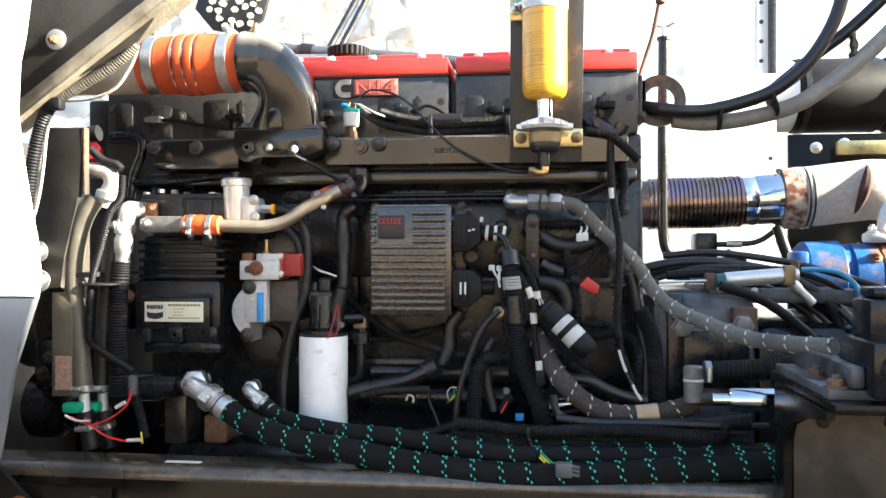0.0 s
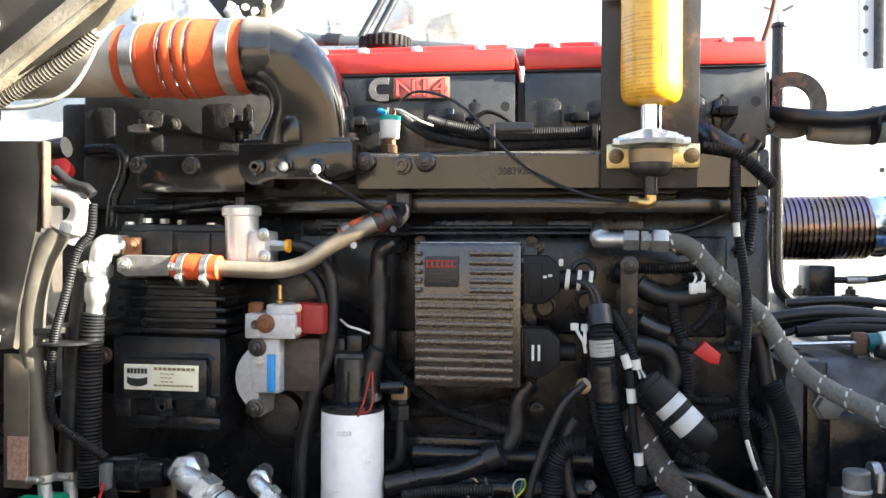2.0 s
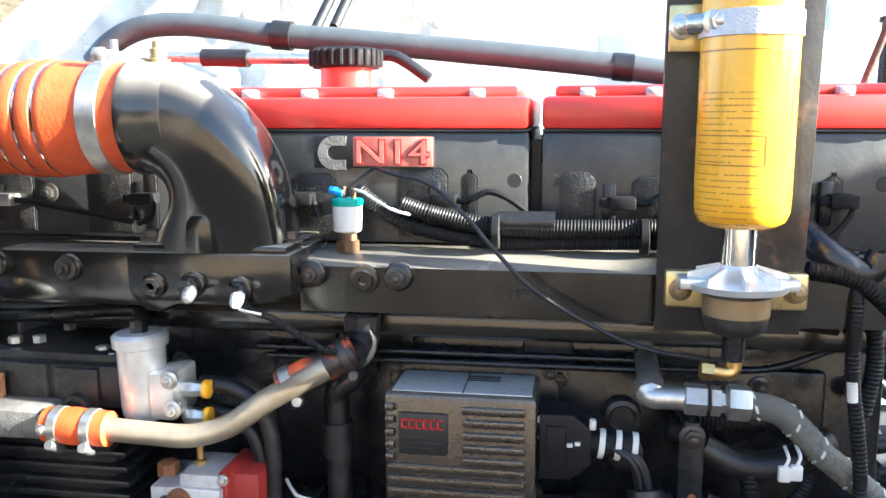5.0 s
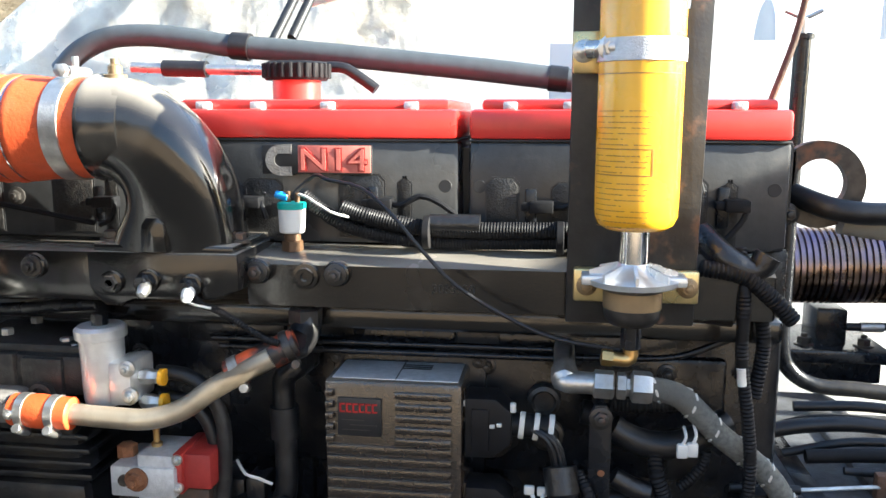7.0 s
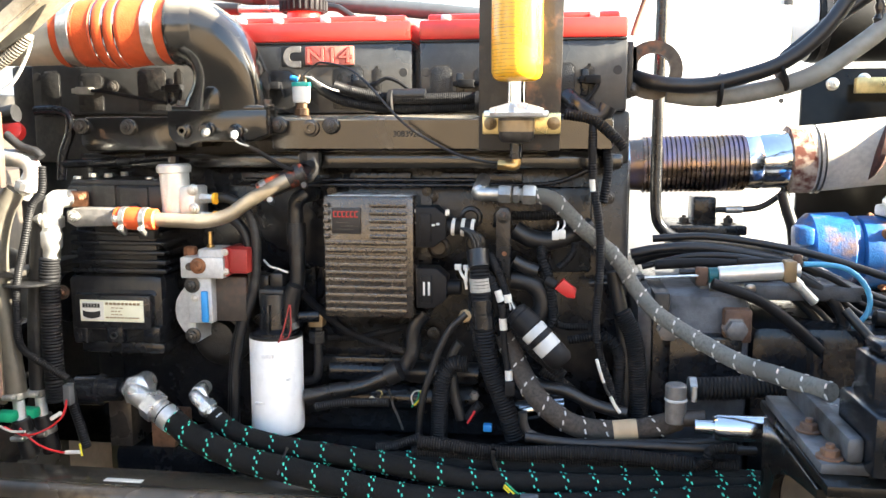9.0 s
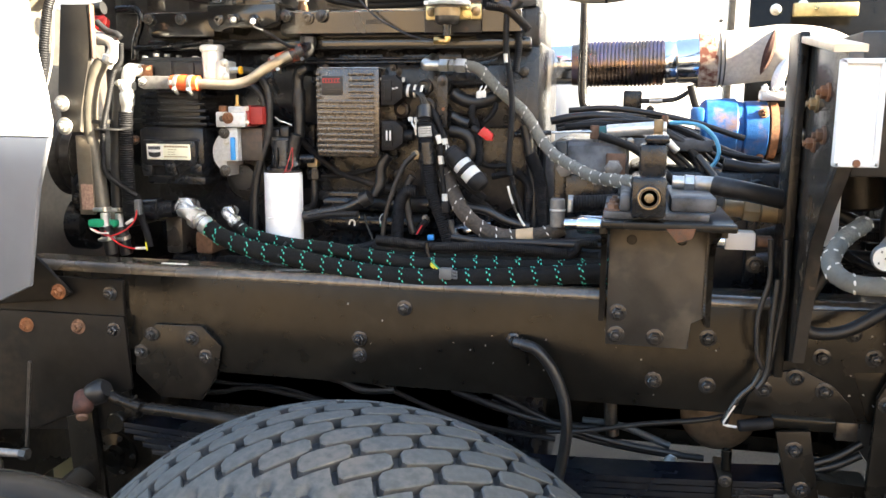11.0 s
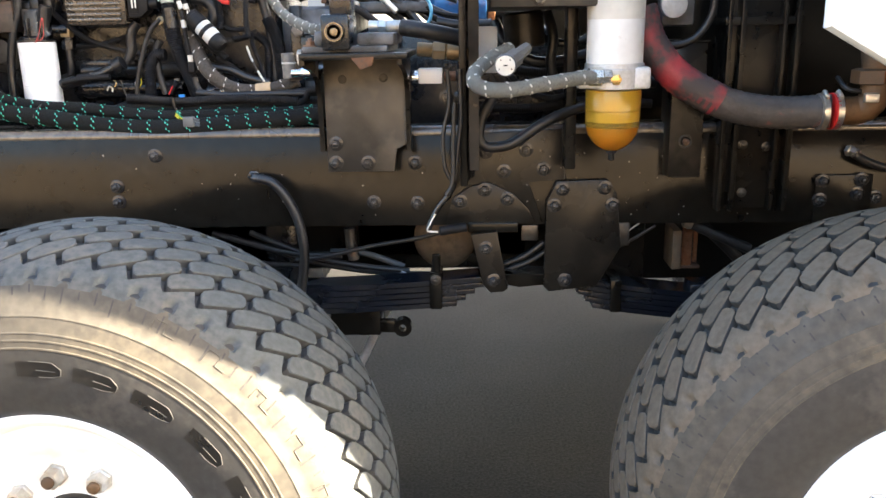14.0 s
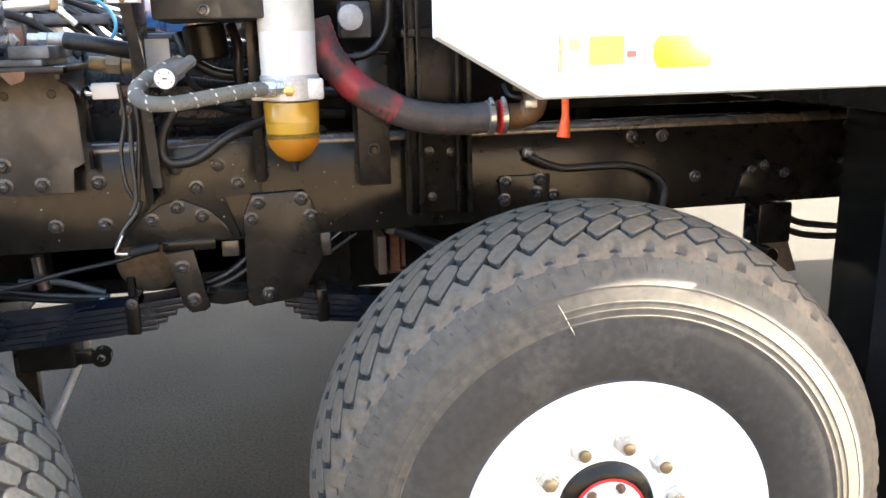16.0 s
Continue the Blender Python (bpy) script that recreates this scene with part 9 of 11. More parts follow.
box(bm, 0.374, 0.606, 1.128, 1.44, TOPZ, TOPZ + 0.014, 0.003)
part("top_plate", bm, M_RAILB, bx)
part("upper_plate", box(BM(), x0 - 0.01, x1 - 0.02, 1.16, 1.42, TOPZ + 0.014, TOPZ + 0.028, 0.003), M_GREYD, bx)
part("rust_patch", prism(BM(), [(x0 + 0.1, TOPZ + 0.004), (x0 + 0.15, TOPZ + 0.006), (x0 + 0.145, TOPZ - 0.012), (x0 + 0.12, TOPZ - 0.02)], 1.1265, 1.1285, 0.0006), M_RUST, bx)
for q in ((x0 + 0.006, 1.18), (x0 + 0.008, 1.27), (x0 + 0.14, 1.20), (x0 + 0.13, 1.36)):
    bolt((q[0], q[1], TOPZ + 0.028), bx, axis=(0, 0, 1), r=0.011, h=0.009, material=M_RUST2)
for p in ((0.431, 1.352, 1.371), (0.53, 1.352, 1.373)):
    part("plug_weld", lathe(BM(), p, (0, -1, 0), [(0, 0.0105), (0.0015, 0.009)], 16), M_RAILB, bx)
vb = thing("hydraulic_valve", (0.446, 1.2, 1.478), "black hydraulic valve block with an open steel port", "hydraulic valve")
p = Vector((0.454, 1.117, 1.482))
part("body", box(BM(), p.x - 0.03, p.x + 0.03, 1.135, 1.26, TOPZ + 0.02, p.z + 0.036, 0.006), M_ENGINE, vb)
part("upper_body", box(BM(), p.x - 0.018, p.x + 0.03, 1.18, 1.25, p.z + 0.03, p.z + 0.09, 0.006), M_ENGINE, vb)
part("cap", box(BM(), p.x - 0.01, p.x + 0.034, 1.19, 1.245, p.z + 0.09, p.z + 0.106, 0.006), M_ENGINE, vb)
part("port_ring", lathe(BM(), (p.x, 1.137, p.z), (0, -1, 0), [(0, 0.022), (0.016, 0.021), (0.018, 0.019), (0.018, 0.0145), (0.004, 0.013)], 28), M_DKSTEEL, vb)
part("port_lip", lathe(BM(), (p.x, 1.119, p.z), (0, -1, 0), [(-0.004, 0.02), (0.002, 0.0195), (0.002, 0.0175), (-0.004, 0.017)], 28), M_BRASSD, vb, "worn steel port lip")
part("spool", lathe(BM(), (p.x, 1.137, p.z), (0, -1, 0), [(0, 0.0145), (0.010, 0.0145), (0.011, 0.0085), (0.017, 0.008), (0.018, 0.0045), (0.020, 0.004)], 20), M_BRASSD, vb)
part("foot", box(BM(), p.x - 0.05, p.x - 0.03, 1.16, 1.42, TOPZ + 0.028, TOPZ + 0.06, 0.006), M_GREYD, vb)
part("foot", box(BM(), p.x + 0.04, p.x + 0.12, 1.18, 1.42, TOPZ + 0.028, TOPZ + 0.055, 0.006), M_GREYD, vb)
def run_fitting(name, a, b, r, m, label):
    a, b = Vector(a), Vector(b)
    d = b - a
    L = d.length
    d.normalize()
    o = thing(name, a, label, "hose fitting")
    part("adaptor", lathe(BM(), a, d, [(0, r * 0.8), (L * 0.28, r * 0.8), (L * 0.3, r * 0.7)], 16), m, o)
    part("hex_nut", lathe(BM(), a + d * L * 0.28, d, [(0, r * 0.9), (0.002, r * 1.1), (L * 0.24, r * 1.1), (L * 0.26, r * 0.85)], 6), m, o)
    part("ferrule", lathe(BM(), a + d * L * 0.54, d, [(0, r * 0.85), (0.003, r), (L * 0.46, r)], 18), m, o)
    return b


e = run_fitting("hose_fitting", (0.503, 1.33, 1.493), (0.58, 1.33, 1.489), 0.016, M_ZINC, "grey zinc fitting on the valve block")
hose("return_hose", [e] + [(0.619, 1.32, 1.483), (0.673, 1.33, 1.472), (0.741, 1.36, 1.455), (0.786, 1.42, 1.435)], 0.019, M_RUBBER, "thick black hydraulic hose from the valve", "hose", seg=16)
e = run_fitting("hose_fitting", (0.61, 1.4, 1.437), (0.74, 1.4, 1.427), 0.021, M_BRASSD, "rusty brown hydraulic fitting behind the pedestal")
w = thing("white_block", (0.644, 1.38, 1.371), "white painted fitting block with a chrome nut", "fitting")
part("block", boxf(BM(), 0.613, 0.671, 1.357, 1.393, 1.36, 1.40, 0.003), M_WPAINT, w)
part("chrome_nut", cyl(BM(), (0.596, 1.38, 1.373), (0.616, 1.38, 1.371), 0.016, 20), M_CHROME, w)
part("tail", cyl(BM(), (0.675, 1.38, 1.373), (0.703, 1.38, 1.374), 0.012, 14), M_RUST2, w)
# fittings left of the pedestal
tee = thing("steel_tee", (0.266, 1.52, 1.389), "brown steel tee with a chrome coupling", "hose fitting")
part("upright", cyl(BM(), (0.266, 1.53, 1.365), (0.264, 1.53, 1.43), 0.017, 18), M_CASTG, tee)
part("collar", lathe(BM(), (0.265, 1.53, 1.402), (0, 0, 1), [(0, 0.017), (0.001, 0.0185), (0.004, 0.0185), (0.005, 0.017)], 18), M_WHITEG, tee)
part("run", cyl(BM(), (0.266, 1.53, 1.372), (0.312, 1.53, 1.375), 0.014, 18), M_BROWN, tee)
part("chrome_coupling", lathe(BM(), (0.286, 1.47, 1.381), (1, -0.05, 0.02), [(0, 0.011), (0.026, 0.011), (0.028, 0.018), (0.034, 0.0205), (0.15, 0.0205), (0.155, 0.018)], 28), M_CHROME, tee, "bright chrome coupling")
hose("convoluted_hose", [(0.289, 1.55, 1.417), (0.341, 1.55, 1.42), (0.4, 1.55, 1.425), (0.448, 1.55, 1.433)], 0.0175, M_LOOM, "black corrugated hose into the pedestal", "hose", rib=0.0022, pitch=0.006, seg=16)
part("clamp_screw", clampband(BM(), (0.293, 1.55, 1.417), (1, 0, 0), 0.019, 0.012), M_ZINC, None, "steel worm clamp on the corrugated hose", "hose clamp", "hose clamps")

# ---- tall arm and white box ----
arm = thing("steel_stanchion", (0.735, 1.15, 1.05), "black steel plate stanchion with rusty bolts", "stanchion")
pa = [(v[1], v[2]) for v in [(0.735, 1.399, 1.767), (0.735, 1.042, 1.724), (0.735, 1.034, 1.683), (0.735, 1.054, 1.544), (0.735, 1.143, 1.461), (0.735, 1.193, 1.404), (0.735, 1.235, 1.259), (0.735, 1.261, 1.164), (0.735, 1.477, 1.096), (0.735, 1.394, 1.266), (0.735, 1.353, 1.411), (0.735, 1.373, 1.542), (0.735, 1.387, 1.683)]]
part("web", prism(BM(), pa, 0.735, 0.747, 0.002, axis="x"), M_ARM, arm)
fl = [(v[1], v[2]) for v in [(0.735, 1.042, 1.724), (0.735, 1.034, 1.683), (0.735, 1.054, 1.544), (0.735, 1.143, 1.461), (0.735, 1.193, 1.404), (0.735, 1.235, 1.259), (0.735, 1.261, 1.164)]]
part("flange", prism(BM(), [(a - 0.001, b) for a, b in fl] + [(a - 0.009, b) for a, b in fl[::-1]], 0.735, 0.757, 0.0015, axis="x"), M_ARM, arm)
tp = pa[:2]
part("cap_plate", prism(BM(), [tp[0], tp[1], (tp[1][0], tp[1][1] + 0.012), (tp[0][0], tp[0][1] + 0.012)], 0.715, 0.765, 0.002, axis="x"), M_ALU, arm)
for p, m in (((0.734, 1.334, 1.658), M_RUST), ((0.734, 1.219, 1.646), M_BRASSD), ((0.734, 1.141, 1.665), M_RUST), ((0.734, 1.333, 1.589), M_ZINC), ((0.734, 1.219, 1.577), M_RUST), ((0.734, 1.147, 1.594), M_RUST)):
    bolt(p, arm, axis=(-1, 0, 0), r=0.011, h=0.010, material=m)
wb = thing("white_box", (0.76, 1.0, 1.55), "white painted control box with a raised frame", "control box")
x0, x1, z0, z1 = 0.717, 0.78, 1.552, 1.692
part("door", box(BM(), x0, x1, 0.995, 1.01, z0, z1 + 0.02, 0.003), M_WPAINT, wb)
for q in ((x0, x1, z0, z0 + 0.008), (x0, x0 + 0.008, z0, z1 + 0.02), (x1 - 0.008, x1, z0, z1 + 0.02), (x0, x1, z1 + 0.012, z1 + 0.02)):
    part("frame", box(BM(), q[0], q[1], 0.988, 0.998, q[2], q[3], 0.002), M_WPAINT, wb)
part("screw", lathe(BM(), ((x0 + x1) / 2, 0.988, z0 + 0.006), (0, -1, 0), [(0, 0.006), (0.003, 0.005)], 12), M_RUST, wb)
cab = thing("black_cabinet", (1.1, 1.2, 1.6), "black steel cabinet with indicator lamp and switch", "cabinet")
part("shell", boxf(BM(), 0.781, 1.012, 1.525, 1.764, 1.15, 1.6, 0.005), M_PLATE, cab)
part("red_lamp", lathe(BM(), (0.885, 1.148, 1.57), (0, -1, 0), [(0, 0.0055), (0.004, 0.005), (0.006, 0.002)], 14), M_REDPL, cab, "small red indicator lamp")
part("switch", lathe(BM(), (0.884, 1.148, 1.543), (0, -1, 0), [(0, 0.013), (0.006, 0.012), (0.007, 0.008), (0.004, 0.006)], 18), M_DKSTEEL, cab)
part("under_tank", cyl(BM(), (0.866, 1.45, 1.521), (0.874, 1.45, 1.437), 0.05, 28), M_RAILB, None, "black round reservoir under the cabinet", "reservoir")
part("grey_plate", boxf(BM(), 0.7475, 0.80, 1.385, 1.488, 1.27, 1.278, 0.003), M_GREYP, None, "light grey bracket plate with bolt slots", "bracket")
cp = thing("frame_channel", (0.9, 1.25, 1.1), "black vertical channel standing on the rail", "channel")
part("channel", boxf(BM(), 0.712, 0.73, 1.117, 1.776, 1.30, 1.40, 0.003), M_RAILB, cp)
part("lip", boxf(BM(), 0.73, 0.735, 1.117, 1.776, 1.39, 1.396, 0.001), M_RAILB, cp)
cp = thing("frame_channel", (1.05, 1.30, 1.1), "thin black vertical channel standing on the rail", "channel")
part("channel", boxf(BM(), 0.964, 0.989, 1.151, 1.784, 1.33, 1.40, 0.003), M_RAILB, cp)
part("lip", boxf(BM(), 0.989, 0.994, 1.151, 1.783, 1.39, 1.396, 0.001), M_RAILB, cp)
for pts, r in (([(0.685, 1.28, 1.394), (0.689, 1.28, 1.318), (0.673, 1.28, 1.24), (0.678, 1.28, 1.161), (0.696, 1.28, 1.134)], 0.005), ([(0.714, 1.28, 1.394), (0.716, 1.28, 1.292), (0.708, 1.28, 1.214), (0.698, 1.28, 1.134)], 0.006), ([(0.702, 1.27, 1.319), (0.697, 1.27, 1.229), (0.695, 1.27, 1.136), (0.679, 1.27, 1.102)], 0.0055)):
    hose("hanging_cable", pts, r, M_RUBBER, "black cable hanging beside the channel", "cable", group="hanging cables")

# ---- fuel-water separator ----
AX = 1.19
hd = Vector((1.051, 1.19, 1.383))
sep = thing("fuel_separator", (hd.x, AX, 1.2), "fuel water separator with white canister and amber bowl", "fuel separator")
zt, zb = (1.053, 1.19, 1.398)[2], (1.054, 1.19, 1.352)[2]
part("canister", lathe(BM(), (hd.x, AX, zt), (0, 0, 1), [(0, 0.045), (0.001, 0.058), (0.008, 0.0605), (0.26, 0.0605), (0.27, 0.055), (0.272, 0.02)], 40), M_FILTER, sep, "white painted canister")
part("paper_label", lathe(BM(), (hd.x, AX, zt + 0.1), (0, 0, 1), [(0, 0.0603), (0.0003, 0.061), (0.11, 0.061), (0.1103, 0.0603)], 40), M_WHITE, sep, "white paper label")
part("head", lathe(BM(), (hd.x, AX, zb), (0, 0, 1), [(0, 0.05), (0.002, 0.064), (zt - zb - 0.004, 0.066), (zt - zb + 0.002, 0.060)], 32), M_ALUC, sep)
part("port_boss", box(BM(), hd.x - 0.085, hd.x - 0.02, AX - 0.06, AX - 0.02, zb + 0.004, zt - 0.004, 0.006), M_ALUC, sep)
part("corner_boss", box(BM(), hd.x + 0.034, hd.x + 0.069, AX - 0.058, AX + 0.0, zb + 0.002, zt + 0.002, 0.006), M_ALUC, sep)
part("brass_plug", lathe(BM(), (hd.x - 0.006, AX - 0.062, (zb + zt) / 2), (0, -1, 0), [(0, 0.012), (0.01, 0.012), (0.011, 0.009)], 6), M_BRASS, sep)
z1 = (1.056, 1.19, 1.22)[2]
bz = zb - 0.001
H = bz - z1
part("bowl", lathe(BM(), (hd.x, AX, bz), (0, 0, -1), [(0, 0.059), (0.004, 0.061), (H * 0.6, 0.059), (H * 0.75, 0.054), (H * 0.9, 0.040), (H, 0.022), (H + 0.004, 0.01)], 40), M_AMBER, sep, "clear amber plastic bowl")
part("fuel", lathe(BM(), (hd.x, AX, bz - H * 0.62), (0, 0, -1), [(0, 0.055), (H * 0.12, 0.051), (H * 0.28, 0.037), (H * 0.36, 0.02)], 36), M_FUEL, sep, "dark orange fuel in the bowl")
part("inner_cone", lathe(BM(), (hd.x, AX, bz - 0.004), (0, 0, -1), [(0, 0.05), (H * 0.3, 0.046), (H * 0.34, 0.04), (H * 0.5, 0.038)], 28), M_LABEL, sep)
part("drain", lathe(BM(), (hd.x, AX, z1 - 0.002), (0, 0, -1), [(0, 0.012), (0.006, 0.012), (0.008, 0.007), (0.022, 0.007), (0.024, 0.004)], 12), M_LOOM, sep, "black drain valve")
part("collar", lathe(BM(), (hd.x, AX, zt - 0.002), (0, 0, 1), [(0, 0.0615), (0.001, 0.064), (0.01, 0.064), (0.011, 0.0615)], 32), M_ALUC, sep)
gp = Vector((0.808, 1, 1.413))
ga = thing("pressure_gauge", gp, "small round gauge with a white dial", "gauge")
part("case", lathe(BM(), gp + Vector((0, 0.002, 0)), (0.15, 1, 0.1), [(0, 0.020), (0.002, 0.022), (0.012, 0.022), (0.014, 0.018), (0.02, 0.016)], 28), M_GREYD, ga)
part("valve_body", lathe(BM(), gp + Vector((0.002, 0.014, 0.002)), (0.62, 1, 0.4), [(0, 0.014), (0.003, 0.019), (0.04, 0.019), (0.044, 0.014), (0.09, 0.012)], 8), M_CASTG, ga, "dull cast valve body")
part("dial", lathe(BM(), gp + Vector((0, 0.003, 0)), (-0.15, -1, -0.1), [(0, 0.0195), (0.002, 0.0192)], 28), M_WHITE, ga, "white dial")
for k in range(4):
    a = radians(-120 + 80 * k)
    c = gp + Vector((0.014 * math.sin(a), -0.0012, 0.014 * math.cos(a)))
    part("dial_mark", box(BM(), c.x - 0.0011, c.x + 0.0011, c.y - 0.0006, c.y + 0.0006, c.z - 0.0016, c.z + 0.0016, 0), M_INK, ga)
part("needle", box(BM(), gp.x - 0.004, gp.x + 0.0045, gp.y - 0.002, gp.y, gp.z - 0.001, gp.z + 0.0015, 0), M_INK, ga)
path = [Vector(v) for v in [(0.825, 1.2, 1.44), (0.775, 1.14, 1.417), (0.745, 1.07, 1.388), (0.764, 1.03, 1.368), (0.818, 1.03, 1.364), (0.888, 1.06, 1.372), (0.961, 1.1, 1.38), (1.006, 1.13, 1.381)]]
hs = thing("braided_hose", path[3], "grey cloth-covered fuel hose with white tracer dashes", "hose", "cloth-covered hoses")
part("cover", tube(BM(), path, 0.0152, 16, 0.01), M_CLOTHG, hs)
part("tracer", marks(BM(), path, 0.0152, 0.042, 0.0075, 0.0036, 1, spacing=0.016, slant=0.6, phase=0.012), M_WHITE, hs, kind="stuff")
part("end_nut", lathe(BM(), path[-1] - Vector((0.02, 0.003, 0)), (1, 0.1, 0.02), [(0, 0.0165), (0.002, 0.0195), (0.03, 0.0195), (0.033, 0.016), (0.05, 0.015)], 8), M_ZINC, hs)
hose("fuel_hose", [(0.794, 1.3, 1.335), (0.766, 1.3, 1.283), (0.757, 1.3, 1.236), (0.775, 1.3, 1.212), (0.836, 1.3, 1.219), (0.91, 1.3, 1.267), (0.994, 1.34, 1.296), (1.053, 1.38, 1.296)], 0.0125, M_RUBBER, "black fuel hose looping below the separator", "hose", seg=12)

# dark hoses and looms in the bay between the gearbox and the separator
for pts, r, m, rib in (
    ([(0.70, 1.52, 1.31), (0.82, 1.5, 1.33), (0.95, 1.52, 1.325), (1.1, 1.54, 1.345), (1.22, 1.56, 1.34)], 0.016, M_RUBBER, 0),
    ([(0.70, 1.55, 1.36), (0.80, 1.53, 1.385), (0.92, 1.54, 1.37), (1.05, 1.56, 1.395), (1.2, 1.57, 1.41)], 0.012, M_LOOM, 0.0016),
    ([(0.76, 1.5, 1.29), (0.88, 1.47, 1.285), (1.02, 1.48, 1.30), (1.2, 1.5, 1.29)], 0.011, M_LOOM, 0.0016),
    ([(0.80, 1.52, 1.50), (0.83, 1.5, 1.44), (0.90, 1.5, 1.40), (1.0, 1.52, 1.405), (1.14, 1.55, 1.45)], 0.014, M_RUBBER, 0),
    ([(0.93, 1.5, 1.52), (0.945, 1.48, 1.46), (0.94, 1.48, 1.40), (0.955, 1.49, 1.34), (0.99, 1.5, 1.28)], 0.013, M_RUBBER, 0),
    ([(0.985, 1.47, 1.53), (1.0, 1.46, 1.47), (0.995, 1.46, 1.41), (1.02, 1.47, 1.35)], 0.009, M_TAPE, 0),
    ([(0.79, 1.48, 1.43), (0.86, 1.46, 1.345), (0.93, 1.46, 1.31), (1.0, 1.47, 1.325)], 0.008, M_LOOM, 0.0012),
    ([(0.90, 1.53, 1.47), (0.96, 1.5, 1.445), (1.02, 1.5, 1.45), (1.07, 1.52, 1.49)], 0.010, M_RUBBER, 0),
):
    hose("bay_loom" if rib else "bay_hose", pts, r, m, "black corrugated loom in the bay behind the separator" if rib else "black rubber hose in the bay behind the separator", "wiring loom" if rib else "hose", rib=rib, pitch=0.0045, seg=12)

# ---- red-black suction hose, posts, ball valve ----
path = [Vector(v) for v in [(1.118, 1.28, 1.52), (1.146, 1.27, 1.44), (1.208, 1.26, 1.368), (1.298, 1.25, 1.316), (1.38, 1.24, 1.295), (1.454, 1.23, 1.29), (1.496, 1.22, 1.293), (1.53, 1.21, 1.294)]]
sh = thing("suction_hose", path[3], "ribbed black suction hose with faded red paint", "hose")
part("hose", tube(BM(), path, 0.0355, 28, 0.003, rib=0.0021, pitch=0.015), M_REDHOSE, sh)
part("painted_end", tube(BM(), path[:4], 0.0362, 28, 0.003, rib=0.0021, pitch=0.015), M_REDEND, sh, "red painted upper end")
c = Vector((1.522, 1.21, 1.294))
for k in (0, 0.03):
    part("clamp", clampband(BM(), c + Vector((k - 0.012, 0, 0)), (1, 0, 0), 0.039, 0.014, (0, -0.5, 1)), M_ZINC, sh)
part("red_band", lathe(BM(), c + Vector((0.008, 0, 0)), (1, 0, 0), [(0, 0.038), (0.001, 0.04), (0.009, 0.04), (0.01, 0.038)], 28), M_REDPL, sh)
vl = thing("ball_valve", c, "rusty brown elbow valve with an orange lever", "valve")
vp = [c + Vector((0.03, 0, 0)), c + Vector((0.07, 0, 0.002)), Vector((1.612, 1.2, 1.312)), Vector((1.62, 1.2, 1.36)), Vector((1.612, 1.2, 1.421)), Vector((1.607, 1.2, 1.471))]
part("elbow", tube(BM(), vp, 0.031, 20, 0.01), M_RUSTB, vl)
part("nut", lathe(BM(), Vector(vp[2]) + Vector((0, 0, 0.04)), (0, 0, 1), [(0, 0.034), (0.003, 0.046), (0.03, 0.046), (0.034, 0.036)], 6), M_RUSTB, vl)
part("wire_clip", box(BM(), vp[1].x - 0.01, vp[1].x + 0.02, vp[1].y - 0.05, vp[1].y - 0.035, vp[1].z + 0.02, vp[1].z + 0.04, 0.003), M_ZINC, vl)
hp = [Vector(v) for v in [(1.667, 1.149, 1.429), (1.674, 1.149, 1.351), (1.676, 1.149, 1.296), (1.672, 1.149, 1.247)]]
part("lever", tube(BM(), hp, 0.011, 12, 0.01, taper=lambda t: 0.8 + 0.7 * max(0, t - 0.75) / 0.25), M_HANDLE, vl, "orange plastic lever")
hose("valve_cable", [(1.556, 1.25, 1.365), (1.558, 1.2, 1.343), (1.603, 1.2, 1.337), (1.641, 1.2, 1.346), (1.672, 1.2, 1.354)], 0.005, M_RUBBER, "black cable tied to the valve", "cable")
ps = thing("frame_post", (1.25, 1.35, 1.05), "black square post bolted to the rail", "post", "frame posts")
x0, x1, z0, z1 = 1.214, 1.293, 1.125, 1.444
part("tube", box(BM(), x0, x1, 1.345, 1.45, z0, z1, 0.004), M_RAILB, ps)
part("top", box(BM(), x0 - 0.002, x1 + 0.004, 1.34, 1.455, z1, z1 + 0.006, 0.002), M_RAILB, ps)
part("recess", lathe(BM(), (1.252, 1.344, 1.213), (0, -1, 0), [(-0.004, 0.017), (0.002, 0.016), (0.002, 0.012), (-0.003, 0.011)], 20), M_INK, ps)
bolt((1.253, 1.348, 1.212), ps, r=0.009, h=0.006, material=M_RUST2)
ps = thing("frame_post", (1.4, 1.37, 1.0), "wide black ribbed frame post on the rail", "post", "frame posts")
x0, x1, z0, z1 = 1.341, 1.497, 1.042, 1.86
part("face", box(BM(), x0, x1, 1.372, 1.47, z0, z1, 0.003), M_RAILB, ps)
for xx in (x0, x1 - 0.03):
    part("rib", box(BM(), xx - 0.006, xx + 0.004, 1.34, 1.374, z0, z1, 0.002), M_RAILB, ps)
    part("rib", box(BM(), xx + 0.022, xx + 0.034, 1.335, 1.374, z0, z1, 0.002), M_RAILB, ps)
part("collar", box(BM(), x0 - 0.012, x1 + 0.012, 1.345, 1.475, (1.413, 1.36, 1.48)[2], (1.412, 1.36, 1.5)[2], 0.003), M_RAILB, ps)
for p in ((1.397, 1.37, 1.2), (1.403, 1.37, 1.082), (1.453, 1.37, 1.195)):
    bolt(p, ps, r=0.008, h=0.006)
gk = thing("grey_bracket", (1.223, 1.36, 1.516), "grey cast pipe bracket behind the separator", "bracket")
part("body", boxf(BM(), 1.185, 1.262, 1.48, 1.567, 1.36, 1.42, 0.01), M_GREYD, gk)
